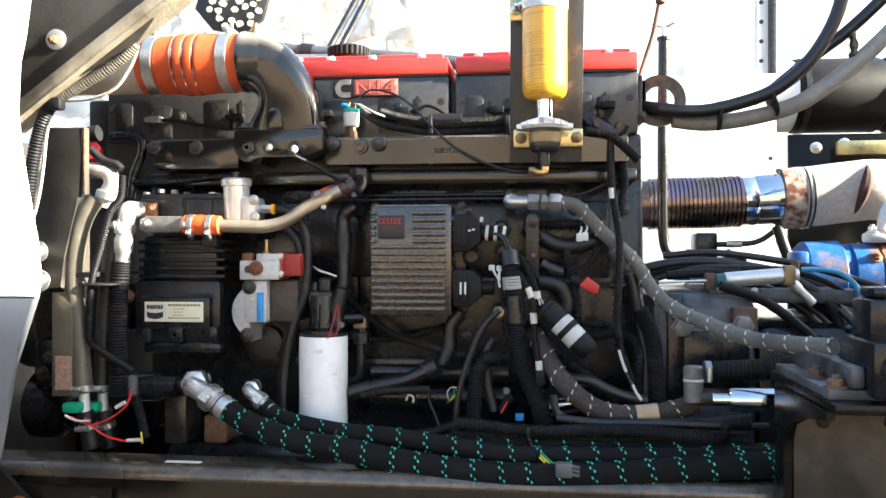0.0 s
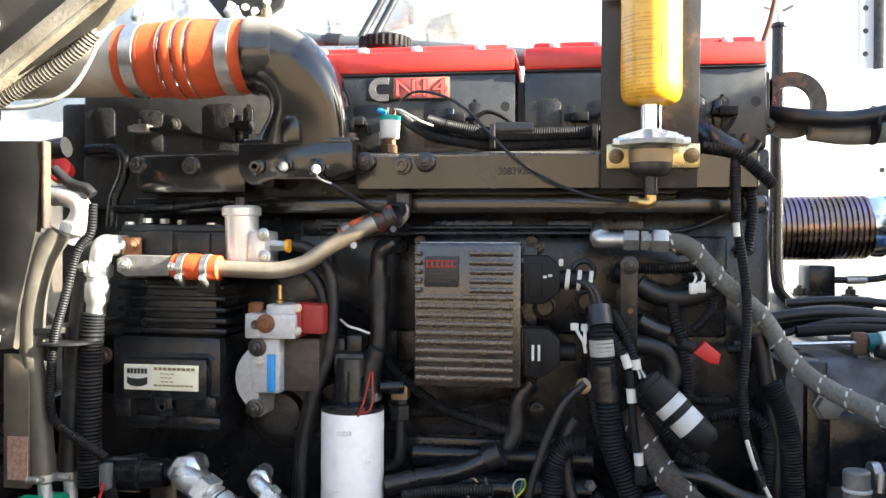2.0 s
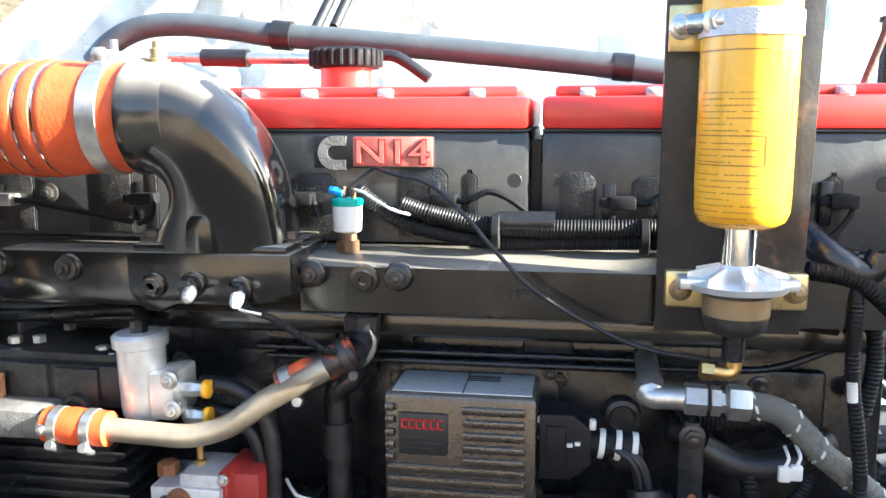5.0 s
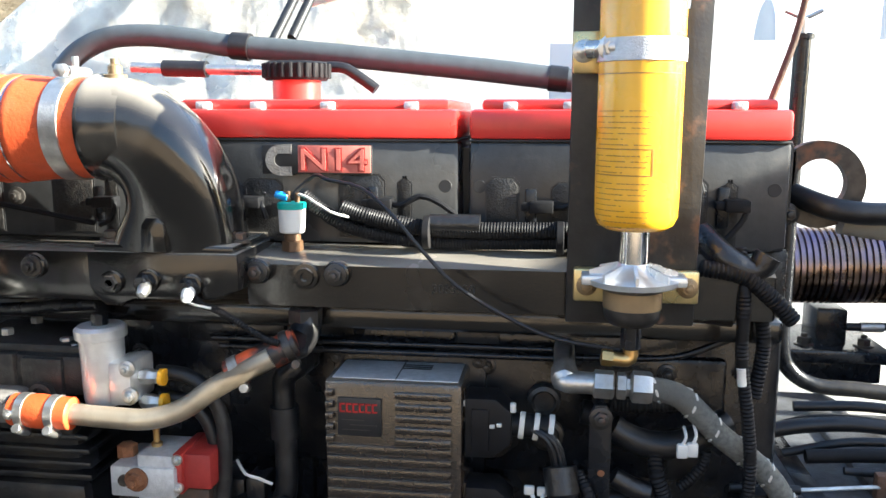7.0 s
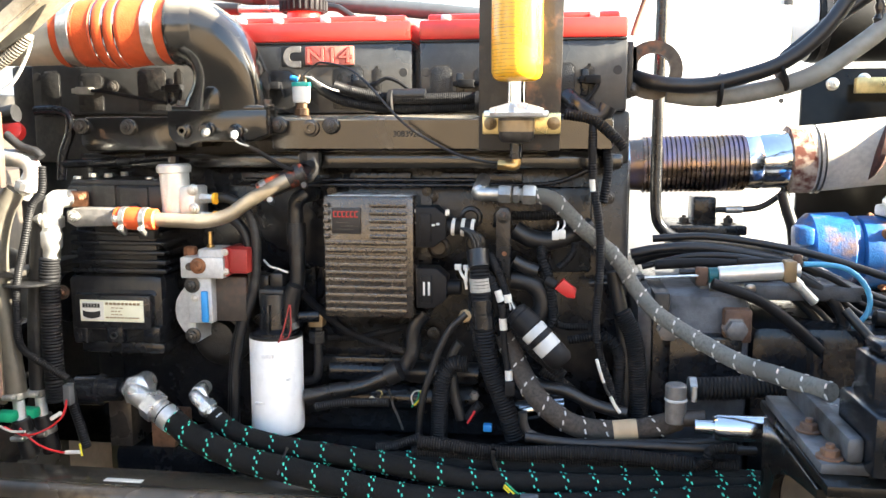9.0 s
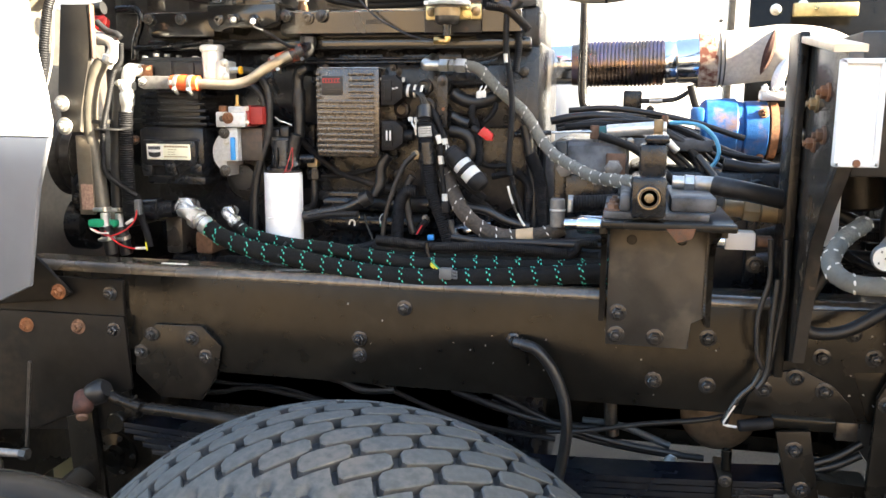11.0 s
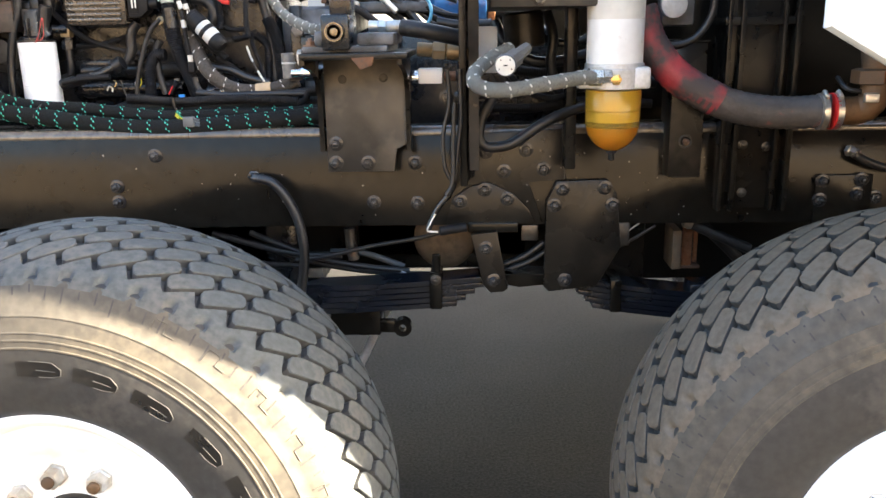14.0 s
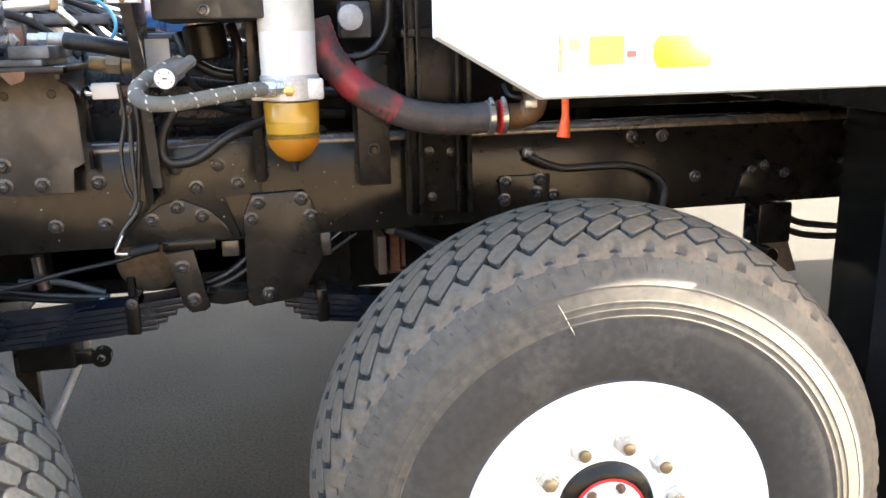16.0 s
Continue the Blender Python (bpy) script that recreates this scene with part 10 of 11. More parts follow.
part("arch", lathe(BM(), (1.209, 1.36, 1.529), (0, 1, 0), [(-0.02, 0.025), (-0.018, 0.03), (0.0, 0.03), (0.002, 0.025)], 20), M_ALUC, gk)
hose("loop_cable", [(1.154, 1.34, 1.458), (1.201, 1.34, 1.438), (1.254, 1.34, 1.45), (1.293, 1.34, 1.501), (1.302, 1.34, 1.577)], 0.009, M_RUBBER, "black cable looping over the post", "cable", seg=12)

dbk = thing("deck_bulkhead", (1.8, 1.6, 1.25), "black steel deck bulkhead behind the frame posts", "bulkhead")
part("sheet", box(BM(), 1.02, 3.6, 1.62, 1.64, 1.27, 2.4, 0.004), M_RAIL, dbk)
for x in (1.02, 1.9, 2.8):
    part("rib", box(BM(), x, x + 0.05, 1.64, 1.69, 1.2, 2.4, 0.004), M_RAIL, dbk)

# ---- white side tank ----
tank = thing("side_fairing", (1.6, 0.56, 1.38), "white painted side fairing with stickers and reflector", "fairing")
part("shell", prism(BM(), [(1.40, 1.382), (4.6, 1.382), (4.6, 2.43), (1.235, 2.43), (1.235, 1.478)], 0.535, 0.572, 0.014), M_WPAINT, tank)
part("bracket", box(BM(), 3.3, 3.4, 0.571, 1.62, 1.6, 1.7, 0.004), M_RAILB, tank)
x0, x1, z0, z1 = 1.582, 1.685, 1.426, 1.475
c = 0.014
part("reflector", prism(BM(), [(x0, z0 + c), (x0 + c * 0.6, z0), (x1 - c * 0.6, z0), (x1, z0 + c), (x1, z1 - c), (x1 - c * 0.6, z1), (x0 + c * 0.6, z1), (x0, z1 - c)], 0.531, 0.5355, 0.001), M_REFL, tank, "yellow-green reflector")
x0, x1, z0, z1 = 1.425, 1.555, 1.423, 1.478
w = x1 - x0
dec = part("sticker", box(BM(), x0, x1, 0.5335, 0.5355, z0, z1, 0), M_WHITE, tank, "white warning sticker with yellow field")
part("yellow_field", box(BM(), x0 + w * 0.38, x0 + w * 0.82, 0.5325, 0.534, z0 + 0.01, z1 - 0.002, 0), M_REFL, dec)
part("red_edge", box(BM(), x0, x0 + w * 0.05, 0.5325, 0.534, z0, z1, 0), M_RUST, dec)
part("picture_bar", box(BM(), x0 + w * 0.14, x0 + w * 0.26, 0.5325, 0.534, z0 + 0.032, z0 + 0.05, 0), M_BRASSD, dec)
part("red_bar", box(BM(), x0 + w * 0.86, x0 + w * 0.98, 0.5325, 0.534, z0 + 0.02, z0 + 0.03, 0), M_REDPL, dec)

# ---- chassis bolts and plates ----
for p in ((-0.063, 1.405, 1.185), (-0.17, 1.405, 1.106), (-0.17, 1.405, 1.066), (0.49, 1.405, 1.059), (0.601, 1.405, 1.056), (0.597, 1.405, 1.16),
          (0.679, 1.405, 1.321), (2.059, 1.405, 1.206), (1.969, 1.405, 1.207), (2.165, 1.405, 1.087), (2.178, 1.405, 0.943)):
    bolt(p, rail, r=0.0125, h=0.011, material=M_BOLT)
for p in ((0.409, 1.352, 1.217), (0.407, 1.352, 1.17), (0.486, 1.352, 1.169)):
    bolt(p, bx, r=0.0125, h=0.011, material=M_BOLT)
pl = part("octagon_plate", prism(BM(), [(v[0], v[2]) for v in [(-0.683, 1.395, 1.111), (-0.563, 1.395, 1.114), (-0.512, 1.395, 1.065), (-0.527, 1.395, 0.993), (-0.572, 1.395, 0.926), (-0.68, 1.395, 0.926), (-0.745, 1.395, 0.985), (-0.74, 1.395, 1.048)]], 1.391, 1.406, 0.003), M_RAILB, rail)
for p in ((-0.694, 1.391, 1.084), (-0.725, 1.391, 1.039), (-0.586, 1.391, 1.082), (-0.553, 1.391, 1.039)):
    bolt(p, rail, r=0.0125, h=0.011, material=M_BOLT)
part("front_plate", prism(BM(), [(v[0], v[2]) for v in [(-1.314, 1.395, 1.209), (-0.942, 1.395, 1.214), (-0.768, 1.395, 1.213), (-0.77, 1.395, 0.936), (-0.757, 1.395, 0.833), (-1.365, 1.395, 0.776)]], 1.395, 1.406, 0.003), M_MATTE, rail)
part("front_plate", prism(BM(), [(v[0], v[2]) for v in [(-1.311, 1.38, 1.116), (-1.055, 1.38, 1.123), (-0.764, 1.38, 1.125), (-0.753, 1.38, 0.942), (-1.039, 1.38, 0.812), (-1.35, 1.38, 0.783)]], 1.384, 1.396, 0.003), M_MATTE, rail)
part("gusset", prism(BM(), [(v[0], v[2]) for v in [(-1.19, 1.38, 1.291), (-1, 1.38, 1.279), (-0.896, 1.38, 1.18), (-0.928, 1.38, 1.161), (-1.207, 1.38, 1.13)]], 1.372, 1.384, 0.003), M_MATTE, rail)
for p, m in (((-0.929, 1.372, 1.182), M_RUST), ((-0.803, 1.395, 1.179), M_BOLT), ((-1.037, 1.384, 1.088), M_RUST), ((-0.89, 1.384, 1.093), M_RUST2), ((-0.791, 1.384, 1.091), M_BOLT)):
    bolt(p, rail, r=0.013, h=0.012, material=m)
part("doubler_plate", prism(BM(), [(v[0], v[2]) for v in [(0.732, 1.398, 1.232), (0.964, 1.398, 1.241), (0.977, 1.398, 1.113), (0.88, 1.398, 1.11), (0.919, 1.398, 1.005), (0.679, 1.398, 0.999), (0.693, 1.398, 1.069), (0.735, 1.398, 1.105)]], 1.397, 1.406, 0.002), M_RAILB, rail)
part("seam", tube(BM(), [(0.964, 1.396, 1.236), (0.968, 1.396, 1.177), (0.973, 1.396, 1.116)], 0.003, 6, 0.004, rib=0.0012, pitch=0.009), M_DKSTEEL, rail)
for p in ((0.775, 1.397, 1.186), (0.875, 1.397, 1.19), (0.82, 1.397, 1.137), (0.919, 1.397, 1.141), (0.71, 1.388, 1.063), (0.771, 1.388, 1.092), (0.828, 1.388, 1.068)):
    bolt(p, rail, r=0.0125, h=0.011, material=M_BOLT)
part("hanger_gusset", prism(BM(), [(v[0], v[2]) for v in [(0.67, 1.388, 1.003), (0.689, 1.388, 1.068), (0.734, 1.388, 1.1), (0.783, 1.388, 1.11), (0.846, 1.388, 1.079), (0.882, 1.388, 1.041), (0.9, 1.388, 1.005)]], 1.388, 1.398, 0.002), M_RAILB, rail)
part("spring_hanger", prism(BM(), [(v[0], v[2]) for v in [(0.95, 1.38, 1.114), (1.075, 1.38, 1.117), (1.1, 1.38, 1.082), (1.115, 1.38, 0.946), (1.057, 1.38, 0.84), (0.934, 1.38, 0.826), (0.921, 1.38, 0.84), (0.925, 1.38, 1.06)]], 1.375, 1.392, 0.004), M_RAILB, rail, "black cast spring hanger plate")
for p in ((0.964, 1.375, 1.094), (0.945, 1.375, 1.053), (1.069, 1.375, 1.097), (1.089, 1.375, 1.053), (0.975, 1.375, 0.858)):
    bolt(p, rail, r=0.0125, h=0.011, material=M_BOLT)
part("small_plate", boxf(BM(), 1.591, 1.73, 0.981, 1.12, 1.393, 1.406, 0.003), M_RAIL, rail)
for p in ((1.606, 1.393, 1.104), (1.701, 1.393, 1.107), (1.693, 1.393, 1.072), (1.603, 1.393, 1.057), (1.741, 1.4, 1.061)):
    bolt(p, rail, r=0.0125, h=0.011, material=M_BOLT)
part("dome_bracket", prism(BM(), [(v[0], v[2]) for v in [(2.281, 1.39, 1.024), (2.298, 1.39, 1.085), (2.358, 1.39, 1.117), (2.421, 1.39, 1.11), (2.461, 1.39, 1.072), (2.476, 1.39, 1.017)]], 1.38, 1.406, 0.004), M_RAIL, rail)
for p in ((2.326, 1.38, 1.098), (2.364, 1.38, 1.112), (2.431, 1.38, 1.087), (2.64, 1.405, 1.212), (2.633, 1.405, 1.105)):
    bolt(p, rail, r=0.010, h=0.009, material=M_BOLT)
# paint chips on the rail
random.seed(4)
bm = BM()
for k in range(70):
    x, z = random.uniform(0.75, 1.5), random.uniform(1.02, 1.2)
    if random.random() < 0.3:
        x = random.uniform(-0.2, 0.75)
    s = random.uniform(0.001, 0.0028)
    prism(bm, [(x + s * math.cos(a) * random.uniform(0.5, 1.2), z + s * math.sin(a) * random.uniform(0.5, 1.2)) for a in (0, 1.2, 2.4, 3.7, 5)], 1.3945 if 0.82 < x < 1.03 else 1.4035, 1.4065, 0)
part("paint_chips", bm, M_CHIP, rail, "small grey paint chips", kind="stuff")
for x in (-0.7, 0.35, 1.35):
    part("crossmember", box(BM(), x - 0.05, x + 0.05, RAIL_Y + 0.01, 2.23, 1.01, 1.03, 0.004), M_RAIL, rail)
    part("crossmember", box(BM(), x - 0.05, x - 0.04, RAIL_Y + 0.01, 2.23, 1.01, 1.16, 0.003), M_RAIL, rail)
for x in (-0.35, 0.05):
    part("engine_mount", box(BM(), x - 0.06, x + 0.06, 1.42, 2.22, 0.99, 1.024, 0.006), M_RAIL, rail)

# rail hose with fitting
rh = thing("breather_line", (0.187, 1.39, 1.134), "black rubber hose from a rail fitting to the axle", "hose")
part("fitting", lathe(BM(), (0.185, 1.405, 1.13), (0.3, -1, 0), [(0, 0.016), (0.008, 0.016), (0.01, 0.011), (0.02, 0.011), (0.022, 0.013), (0.03, 0.012)], 6), M_BOLT, rh)
part("ferrule", cyl(BM(), (0.192, 1.375, 1.131), (0.224, 1.365, 1.128), 0.0125, 16), M_BOLT, rh)
part("hose", tube(BM(), [(0.211, 1.367, 1.129), (0.243, 1.36, 1.121), (0.278, 1.36, 1.079), (0.303, 1.36, 1.018), (0.312, 1.36, 0.948), (0.306, 1.36, 0.882), (0.294, 1.36, 0.815)], 0.0125, 14, 0.01), M_RUBBER, rh)
rh = thing("brake_line", (1.664, 1.38, 1.179), "black brake hose with steel end along the rail", "hose")
part("end", lathe(BM(), (1.663, 1.4, 1.179), (0.5, -1, -0.1), [(0, 0.014), (0.01, 0.014), (0.012, 0.010), (0.03, 0.010)], 6), M_ZINC, rh)
part("hose", tube(BM(), [(1.668, 1.375, 1.173), (1.702, 1.375, 1.154), (1.766, 1.375, 1.135), (1.862, 1.375, 1.135), (1.944, 1.375, 1.133), (2.011, 1.375, 1.111), (2.056, 1.375, 1.069), (2.05, 1.375, 1.006)], 0.010, 12, 0.01), M_RUBBER, rh)
hose("sensor_cable", [(0.696, 1.33, 1.122), (0.683, 1.33, 1.09), (0.658, 1.33, 1.062), (0.638, 1.33, 1.024), (0.631, 1.33, 1.004)], 0.0075, M_TAPE, "black taped cable with exposed white wires", "cable")
hose("white_wire", [(0.649, 1.325, 1.045), (0.634, 1.325, 1.016), (0.63, 1.325, 1.002), (0.655, 1.325, 0.999)], 0.0028, M_WHITE, "bare white wire pair at the cable end", "wire")
part("cable_connector", cyl(BM(), (0.659, 1.33, 1), (0.725, 1.34, 1.008), 0.012, 16), M_LOOM, None, "black round cable connector below the rail", "connector")

# ---- leaf springs ----
def leaf_spring(xa, za, xb, zb, xm, zm, n, y0, label):
    """A stack of curved leaves between two eyes, lowest at the axle."""
    s = thing("leaf_spring", ((xa + xb) / 2, y0, zm), label, "leaf spring", "leaf springs")
    def zc(x):
        if x < xm:
            t = (x - xm) / (xa - xm)
            return zm + (za - zm) * t * t
        t = (x - xm) / (xb - xm)
        return zm + (zb - zm) * t * t
    for k in range(n):
        f = 1.0 - 0.03 * k
        a, b = xm + (xa - xm) * f, xm + (xb - xm) * f
        N = 24
        xs = [a + (b - a) * i / N for i in range(N + 1)]
        off = -0.0152 * k
        bm = BM()
        poly = [(x, zc(x) + off + 0.0064) for x in xs] + [(x, zc(x) + off - 0.0064) for x in xs[::-1]]
        prism(bm, poly, y0, y0 + 0.09, 0.0022)
        part("leaf", bm, M_LEAF, s)
    for x, z in ((xa, za), (xb, zb)):
        part("eye", cyl(BM(), (x, y0 - 0.002, z), (x, y0 + 0.092, z), 0.026, 20), M_RAIL, s)
    return s, zc


ea_ = (0.793, 1.36, 0.863)
el_ = (0.353, 1.375, 0.849)
sp1, zc = leaf_spring(-0.80, ea_[2] - 0.01, ea_[0], ea_[2], 0.0, el_[2] - 0.02, 5, 1.375, "black painted multi-leaf spring with clips")
ec = (0.645, 1.37, 0.87)
part("clip", box(BM(), ec[0] - 0.016, ec[0] + 0.016, 1.362, 1.472, zc(ec[0]) - 0.068, zc(ec[0]) + 0.02, 0.004), M_RAIL, sp1)
bolt((ec[0], 1.362, zc(ec[0]) + 0.012), sp1, r=0.009, h=0.008)
part("top_clip_stud", cyl(BM(), (ec[0] + 0.002, 1.38, zc(ec[0]) + 0.03), (ec[0] + 0.002, 1.38, zc(ec[0]) + 0.075), 0.011, 12), M_RAIL, sp1)
eh = (0.975, 1.38, 0.856)
sp2, zc = leaf_spring(eh[0], eh[2], 2.42, eh[2] - 0.02, 1.6, eh[2] - 0.06, 5, 1.395, "black painted multi-leaf spring with clips")
ec = (1.108, 1.39, 0.855)
part("clip", box(BM(), ec[0] - 0.014, ec[0] + 0.014, 1.384, 1.492, zc(ec[0]) - 0.068, zc(ec[0]) + 0.02, 0.004), M_RAIL, sp2)
part("top_leaf_pad", box(BM(), 1.3, 1.95, 1.40, 1.475, zc(1.6) + 0.004, zc(1.6) + 0.04, 0.01), M_LEAF, sp2)
shk = thing("spring_shackle", (0.79, 1.36, 0.82), "brown-black spring shackle plate with two pins", "shackle")
part("link", prism(BM(), [(v[0], v[2]) for v in [(0.736, 1.36, 0.984), (0.802, 1.36, 0.991), (0.83, 1.36, 0.842), (0.819, 1.36, 0.833), (0.785, 1.36, 0.83), (0.766, 1.36, 0.852)]], 1.355, 1.369, 0.003), M_RAILB, shk)
part("yoke", boxf(BM(), 0.729, 0.855, 0.984, 1.01, 1.372, 1.48, 0.004), M_RAIL, shk)
for p in ((0.773, 1.355, 0.949), (0.793, 1.355, 0.864)):
    bolt(p, shk, r=0.0125, h=0.011, material=M_BOLT)
part("eye_link", prism(BM(), [(v[0], v[2]) for v in [(0.811, 1.4, 0.869), (0.861, 1.4, 0.863), (0.932, 1.4, 0.867), (0.933, 1.4, 0.837), (0.862, 1.4, 0.83), (0.811, 1.4, 0.84)]], 1.40, 1.47, 0.004), M_RAIL, rail)

# ---- axles, brakes and rods ----
for xm, yy in ((0.0, 0), (1.6, 1)):
    ax = thing("axle", (xm, 1.8, 0.5), "black forged steering axle beam", "axle", "axles")
    part("beam", box(BM(), xm - 0.06, xm + 0.06, 1.02, 2.7, 0.50, 0.63, 0.015), M_RAIL, ax)
    part("brake_drum", lathe(BM(), (xm, 0.99, 0.57), (0, 1, 0), [(0, 0.19), (0.005, 0.205), (0.16, 0.205), (0.165, 0.15)], 40), M_RAIL, ax)
    part("spring_seat", box(BM(), xm - 0.11, xm + 0.11, 1.36, 1.5, 0.58, 0.69, 0.01), M_RAIL, ax)
    part("u_bolt", tube(BM(), [(xm - 0.09, 1.365, 0.56), (xm - 0.09, 1.365, 0.80), (xm - 0.09, 1.42, 0.83), (xm - 0.09, 1.48, 0.80), (xm - 0.09, 1.48, 0.56)], 0.011, 10, 0.02), M_RAIL, ax)
    part("u_bolt", tube(BM(), [(xm + 0.09, 1.365, 0.56), (xm + 0.09, 1.365, 0.80), (xm + 0.09, 1.42, 0.83), (xm + 0.09, 1.48, 0.80), (xm + 0.09, 1.48, 0.56)], 0.011, 10, 0.02), M_RAIL, ax)
st = thing("spring_stop", (0.467, 1.4, 0.749), "black spring seat with a shackle eye", "bracket")
part("block", boxf(BM(), 0.361, 0.496, 0.697, 0.795, 1.40, 1.5, 0.008), M_RAIL, st)
c = Vector((0.553, 1.4, 0.719))
bm = BM()
ringplate(bm, c, 0.024, 0.010, 1.40, 1.43, 24)
box(bm, c.x - 0.07, c.x - 0.02, 1.402, 1.428, c.z - 0.014, c.z + 0.02, 0.004)
part("eye", bm, M_RAIL, st)
c = Vector((0.564, 1.4, 0.802))
part("upper_pin", cyl(BM(), c + Vector((-0.05, 0, 0)), c + Vector((0.012, 0, 0.002)), 0.014, 14), M_RAIL, st)
r0, r1 = Vector((0.452, 1.55, 0.631)), Vector((0.376, 1.55, 0.476))
part("stabiliser_rod", cyl(BM(), r0 + (r0 - r1) * 1.3, r1, 0.012, 14), M_ALUC, None, "pale steel stabiliser rod under the axle", "rod")
lk = [Vector(v) for v in [(-0.711, 1.36, 0.907), (-0.594, 1.36, 0.903), (-0.462, 1.36, 0.896), (-0.271, 1.38, 0.878)]]
dl = thing("drag_link", lk[0], "brown-black steering drag link with ball joint", "drag link")
part("tube", tube(BM(), lk, 0.0155, 16, 0.03), M_RAILB, dl)
part("clamp", clampband(BM(), Vector((-0.731, 1.36, 0.905)), lk[1] - lk[0], 0.022, 0.03, (0, -0.3, 1)), M_RAILB, dl)
part("neck", tube(BM(), [(-0.847, 1.33, 0.938), (-0.822, 1.35, 0.944), (-0.776, 1.35, 0.929), (-0.709, 1.35, 0.911)], 0.015, 14, 0.01), M_RAILB, dl)
part("ball", lathe(BM(), (-0.844, 1.32, 0.924), (0.25, -0.5, -0.5), [(-0.03, 0.014), (-0.02, 0.023), (0.016, 0.024), (0.026, 0.018), (0.03, 0.008)], 20), M_RUSTD, dl, "rusty ball joint")
part("grease_cap", lathe(BM(), Vector((-0.844, 1.32, 0.924)) + Vector((0.006, -0.012, -0.012)), (0.25, -0.5, -0.5), [(0.02, 0.014), (0.026, 0.013), (0.03, 0.006)], 14), M_RUST2, dl)
part("boot", lathe(BM(), (-0.819, 1.34, 0.944), (0.6, 0, 0.3), [(-0.03, 0.02), (-0.015, 0.028), (0.015, 0.03), (0.03, 0.02)], 18), M_RUBBER, dl)
part("pitman_arm", prism(BM(), [(v[0], v[2]) for v in [(-0.935, 1.4, 0.86), (-0.861, 1.4, 0.882), (-0.84, 1.4, 0.608), (-0.923, 1.4, 0.598)]], 1.37, 1.40, 0.006), M_RAIL, dl)
part("thin_rod", cyl(BM(), (-1.001, 1.34, 1.009), (-1.03, 1.34, 0.784), 0.005, 10), M_DKSTEEL, None, "thin steel rod hanging in front of the plates", "rod")
sc = [Vector(v) for v in [(-0.953, 1.02, 0.825), (-0.806, 1.02, 0.835), (-0.695, 1.02, 0.822), (-0.588, 1.02, 0.79), (-0.51, 1.02, 0.749)]]
fe = thing("steering_cylinder", sc[1], "large glossy black curved tube near the wheel", "tube")
part("tube", tube(BM(), sc, 0.05, 28, 0.02), M_RAIL, fe)
fa, fb = Vector((-0.958, 1.1, 0.883)), Vector((-0.844, 1.1, 0.887))
part("fitting", cyl(BM(), fa, fb, 0.009, 12), M_CASTG, fe)
part("fitting_nut", lathe(BM(), fb, (1, 0, 0), [(0, 0.009), (0.001, 0.013), (0.018, 0.013), (0.019, 0.009)], 6), M_DKSTEEL, fe)
part("fitting_foot", cyl(BM(), (fa + fb) / 2 - Vector((0, 0, 0.05)), (fa + fb) / 2, 0.008, 10), M_DKSTEEL, fe)
for pts, r, m in (
    ([(0.123, 1.55, 0.947), (0.217, 1.55, 0.907), (0.312, 1.55, 0.872), (0.438, 1.55, 0.847), (0.564, 1.55, 0.833)], 0.008, M_RUBBER),
    ([(0.109, 1.6, 0.909), (0.238, 1.6, 0.86), (0.368, 1.6, 0.829), (0.497, 1.6, 0.813), (0.625, 1.6, 0.808)], 0.008, M_RUBBER),
    ([(0.257, 1.5, 0.881), (0.351, 1.5, 0.893), (0.475, 1.5, 0.92), (0.597, 1.5, 0.94), (0.657, 1.5, 0.956)], 0.006, M_RUBBER),
    ([(0.336, 1.6, 0.878), (0.433, 1.6, 0.871), (0.545, 1.6, 0.831)], 0.009, M_GREYHOSE),
    ([(0.401, 1.55, 0.957), (0.404, 1.55, 0.909), (0.41, 1.55, 0.868)], 0.016, M_DKSTEEL),
    ([(0.821, 1.45, 0.878), (0.878, 1.45, 0.902), (0.927, 1.45, 0.938)], 0.009, M_RUBBER),
    ([(0.822, 1.46, 0.86), (0.88, 1.46, 0.879), (0.93, 1.46, 0.908)], 0.009, M_RUBBER),
    ([(1.122, 1.42, 0.936), (1.149, 1.42, 0.951), (1.208, 1.42, 0.988)], 0.004, M_RUBBER),
    ([(1.329, 1.6, 0.945), (1.365, 1.6, 0.953), (1.422, 1.6, 0.906), (1.487, 1.6, 0.843)], 0.016, M_RUBBER),
    ([(2.725, 1.8, 0.869), (2.795, 1.8, 0.83), (2.887, 1.8, 0.812), (2.98, 1.8, 0.801)], 0.012, M_RUBBER),
    ([(2.706, 1.8, 0.83), (2.799, 1.8, 0.789), (2.915, 1.8, 0.769), (3.007, 1.8, 0.768)], 0.012, M_RUBBER),
    ([(-0.315, 1.5, 0.974), (-0.256, 1.5, 0.968), (-0.198, 1.5, 0.947), (-0.112, 1.5, 0.954)], 0.010, M_RUBBER),
    ([(0.019, 1.55, 0.947), (0.132, 1.55, 0.913), (0.243, 1.55, 0.887), (0.377, 1.55, 0.878)], 0.010, M_RUBBER),
):
    hose("chassis_line", pts, r, m, "black air line running under the chassis rail", "hose", group="chassis lines")
part("brown_case", boxf(BM(), 0.314, 0.571, 0.794, 0.9, 1.75, 2.1, 0.02), M_DIRT, None, "dusty brown casing under the chassis", "casing")
part("tan_bracket", boxf(BM(), 1.274, 1.298, 0.847, 0.954, 1.5, 1.6, 0.003), M_DIRT, None, "dusty tan bracket under the rail", "bracket")
part("small_tag", boxf(BM(), 0.866, 0.909, 0.951, 0.992, 1.42, 1.44, 0.003), M_DKSTEEL, None, "dull brass valve under the rail", "valve")
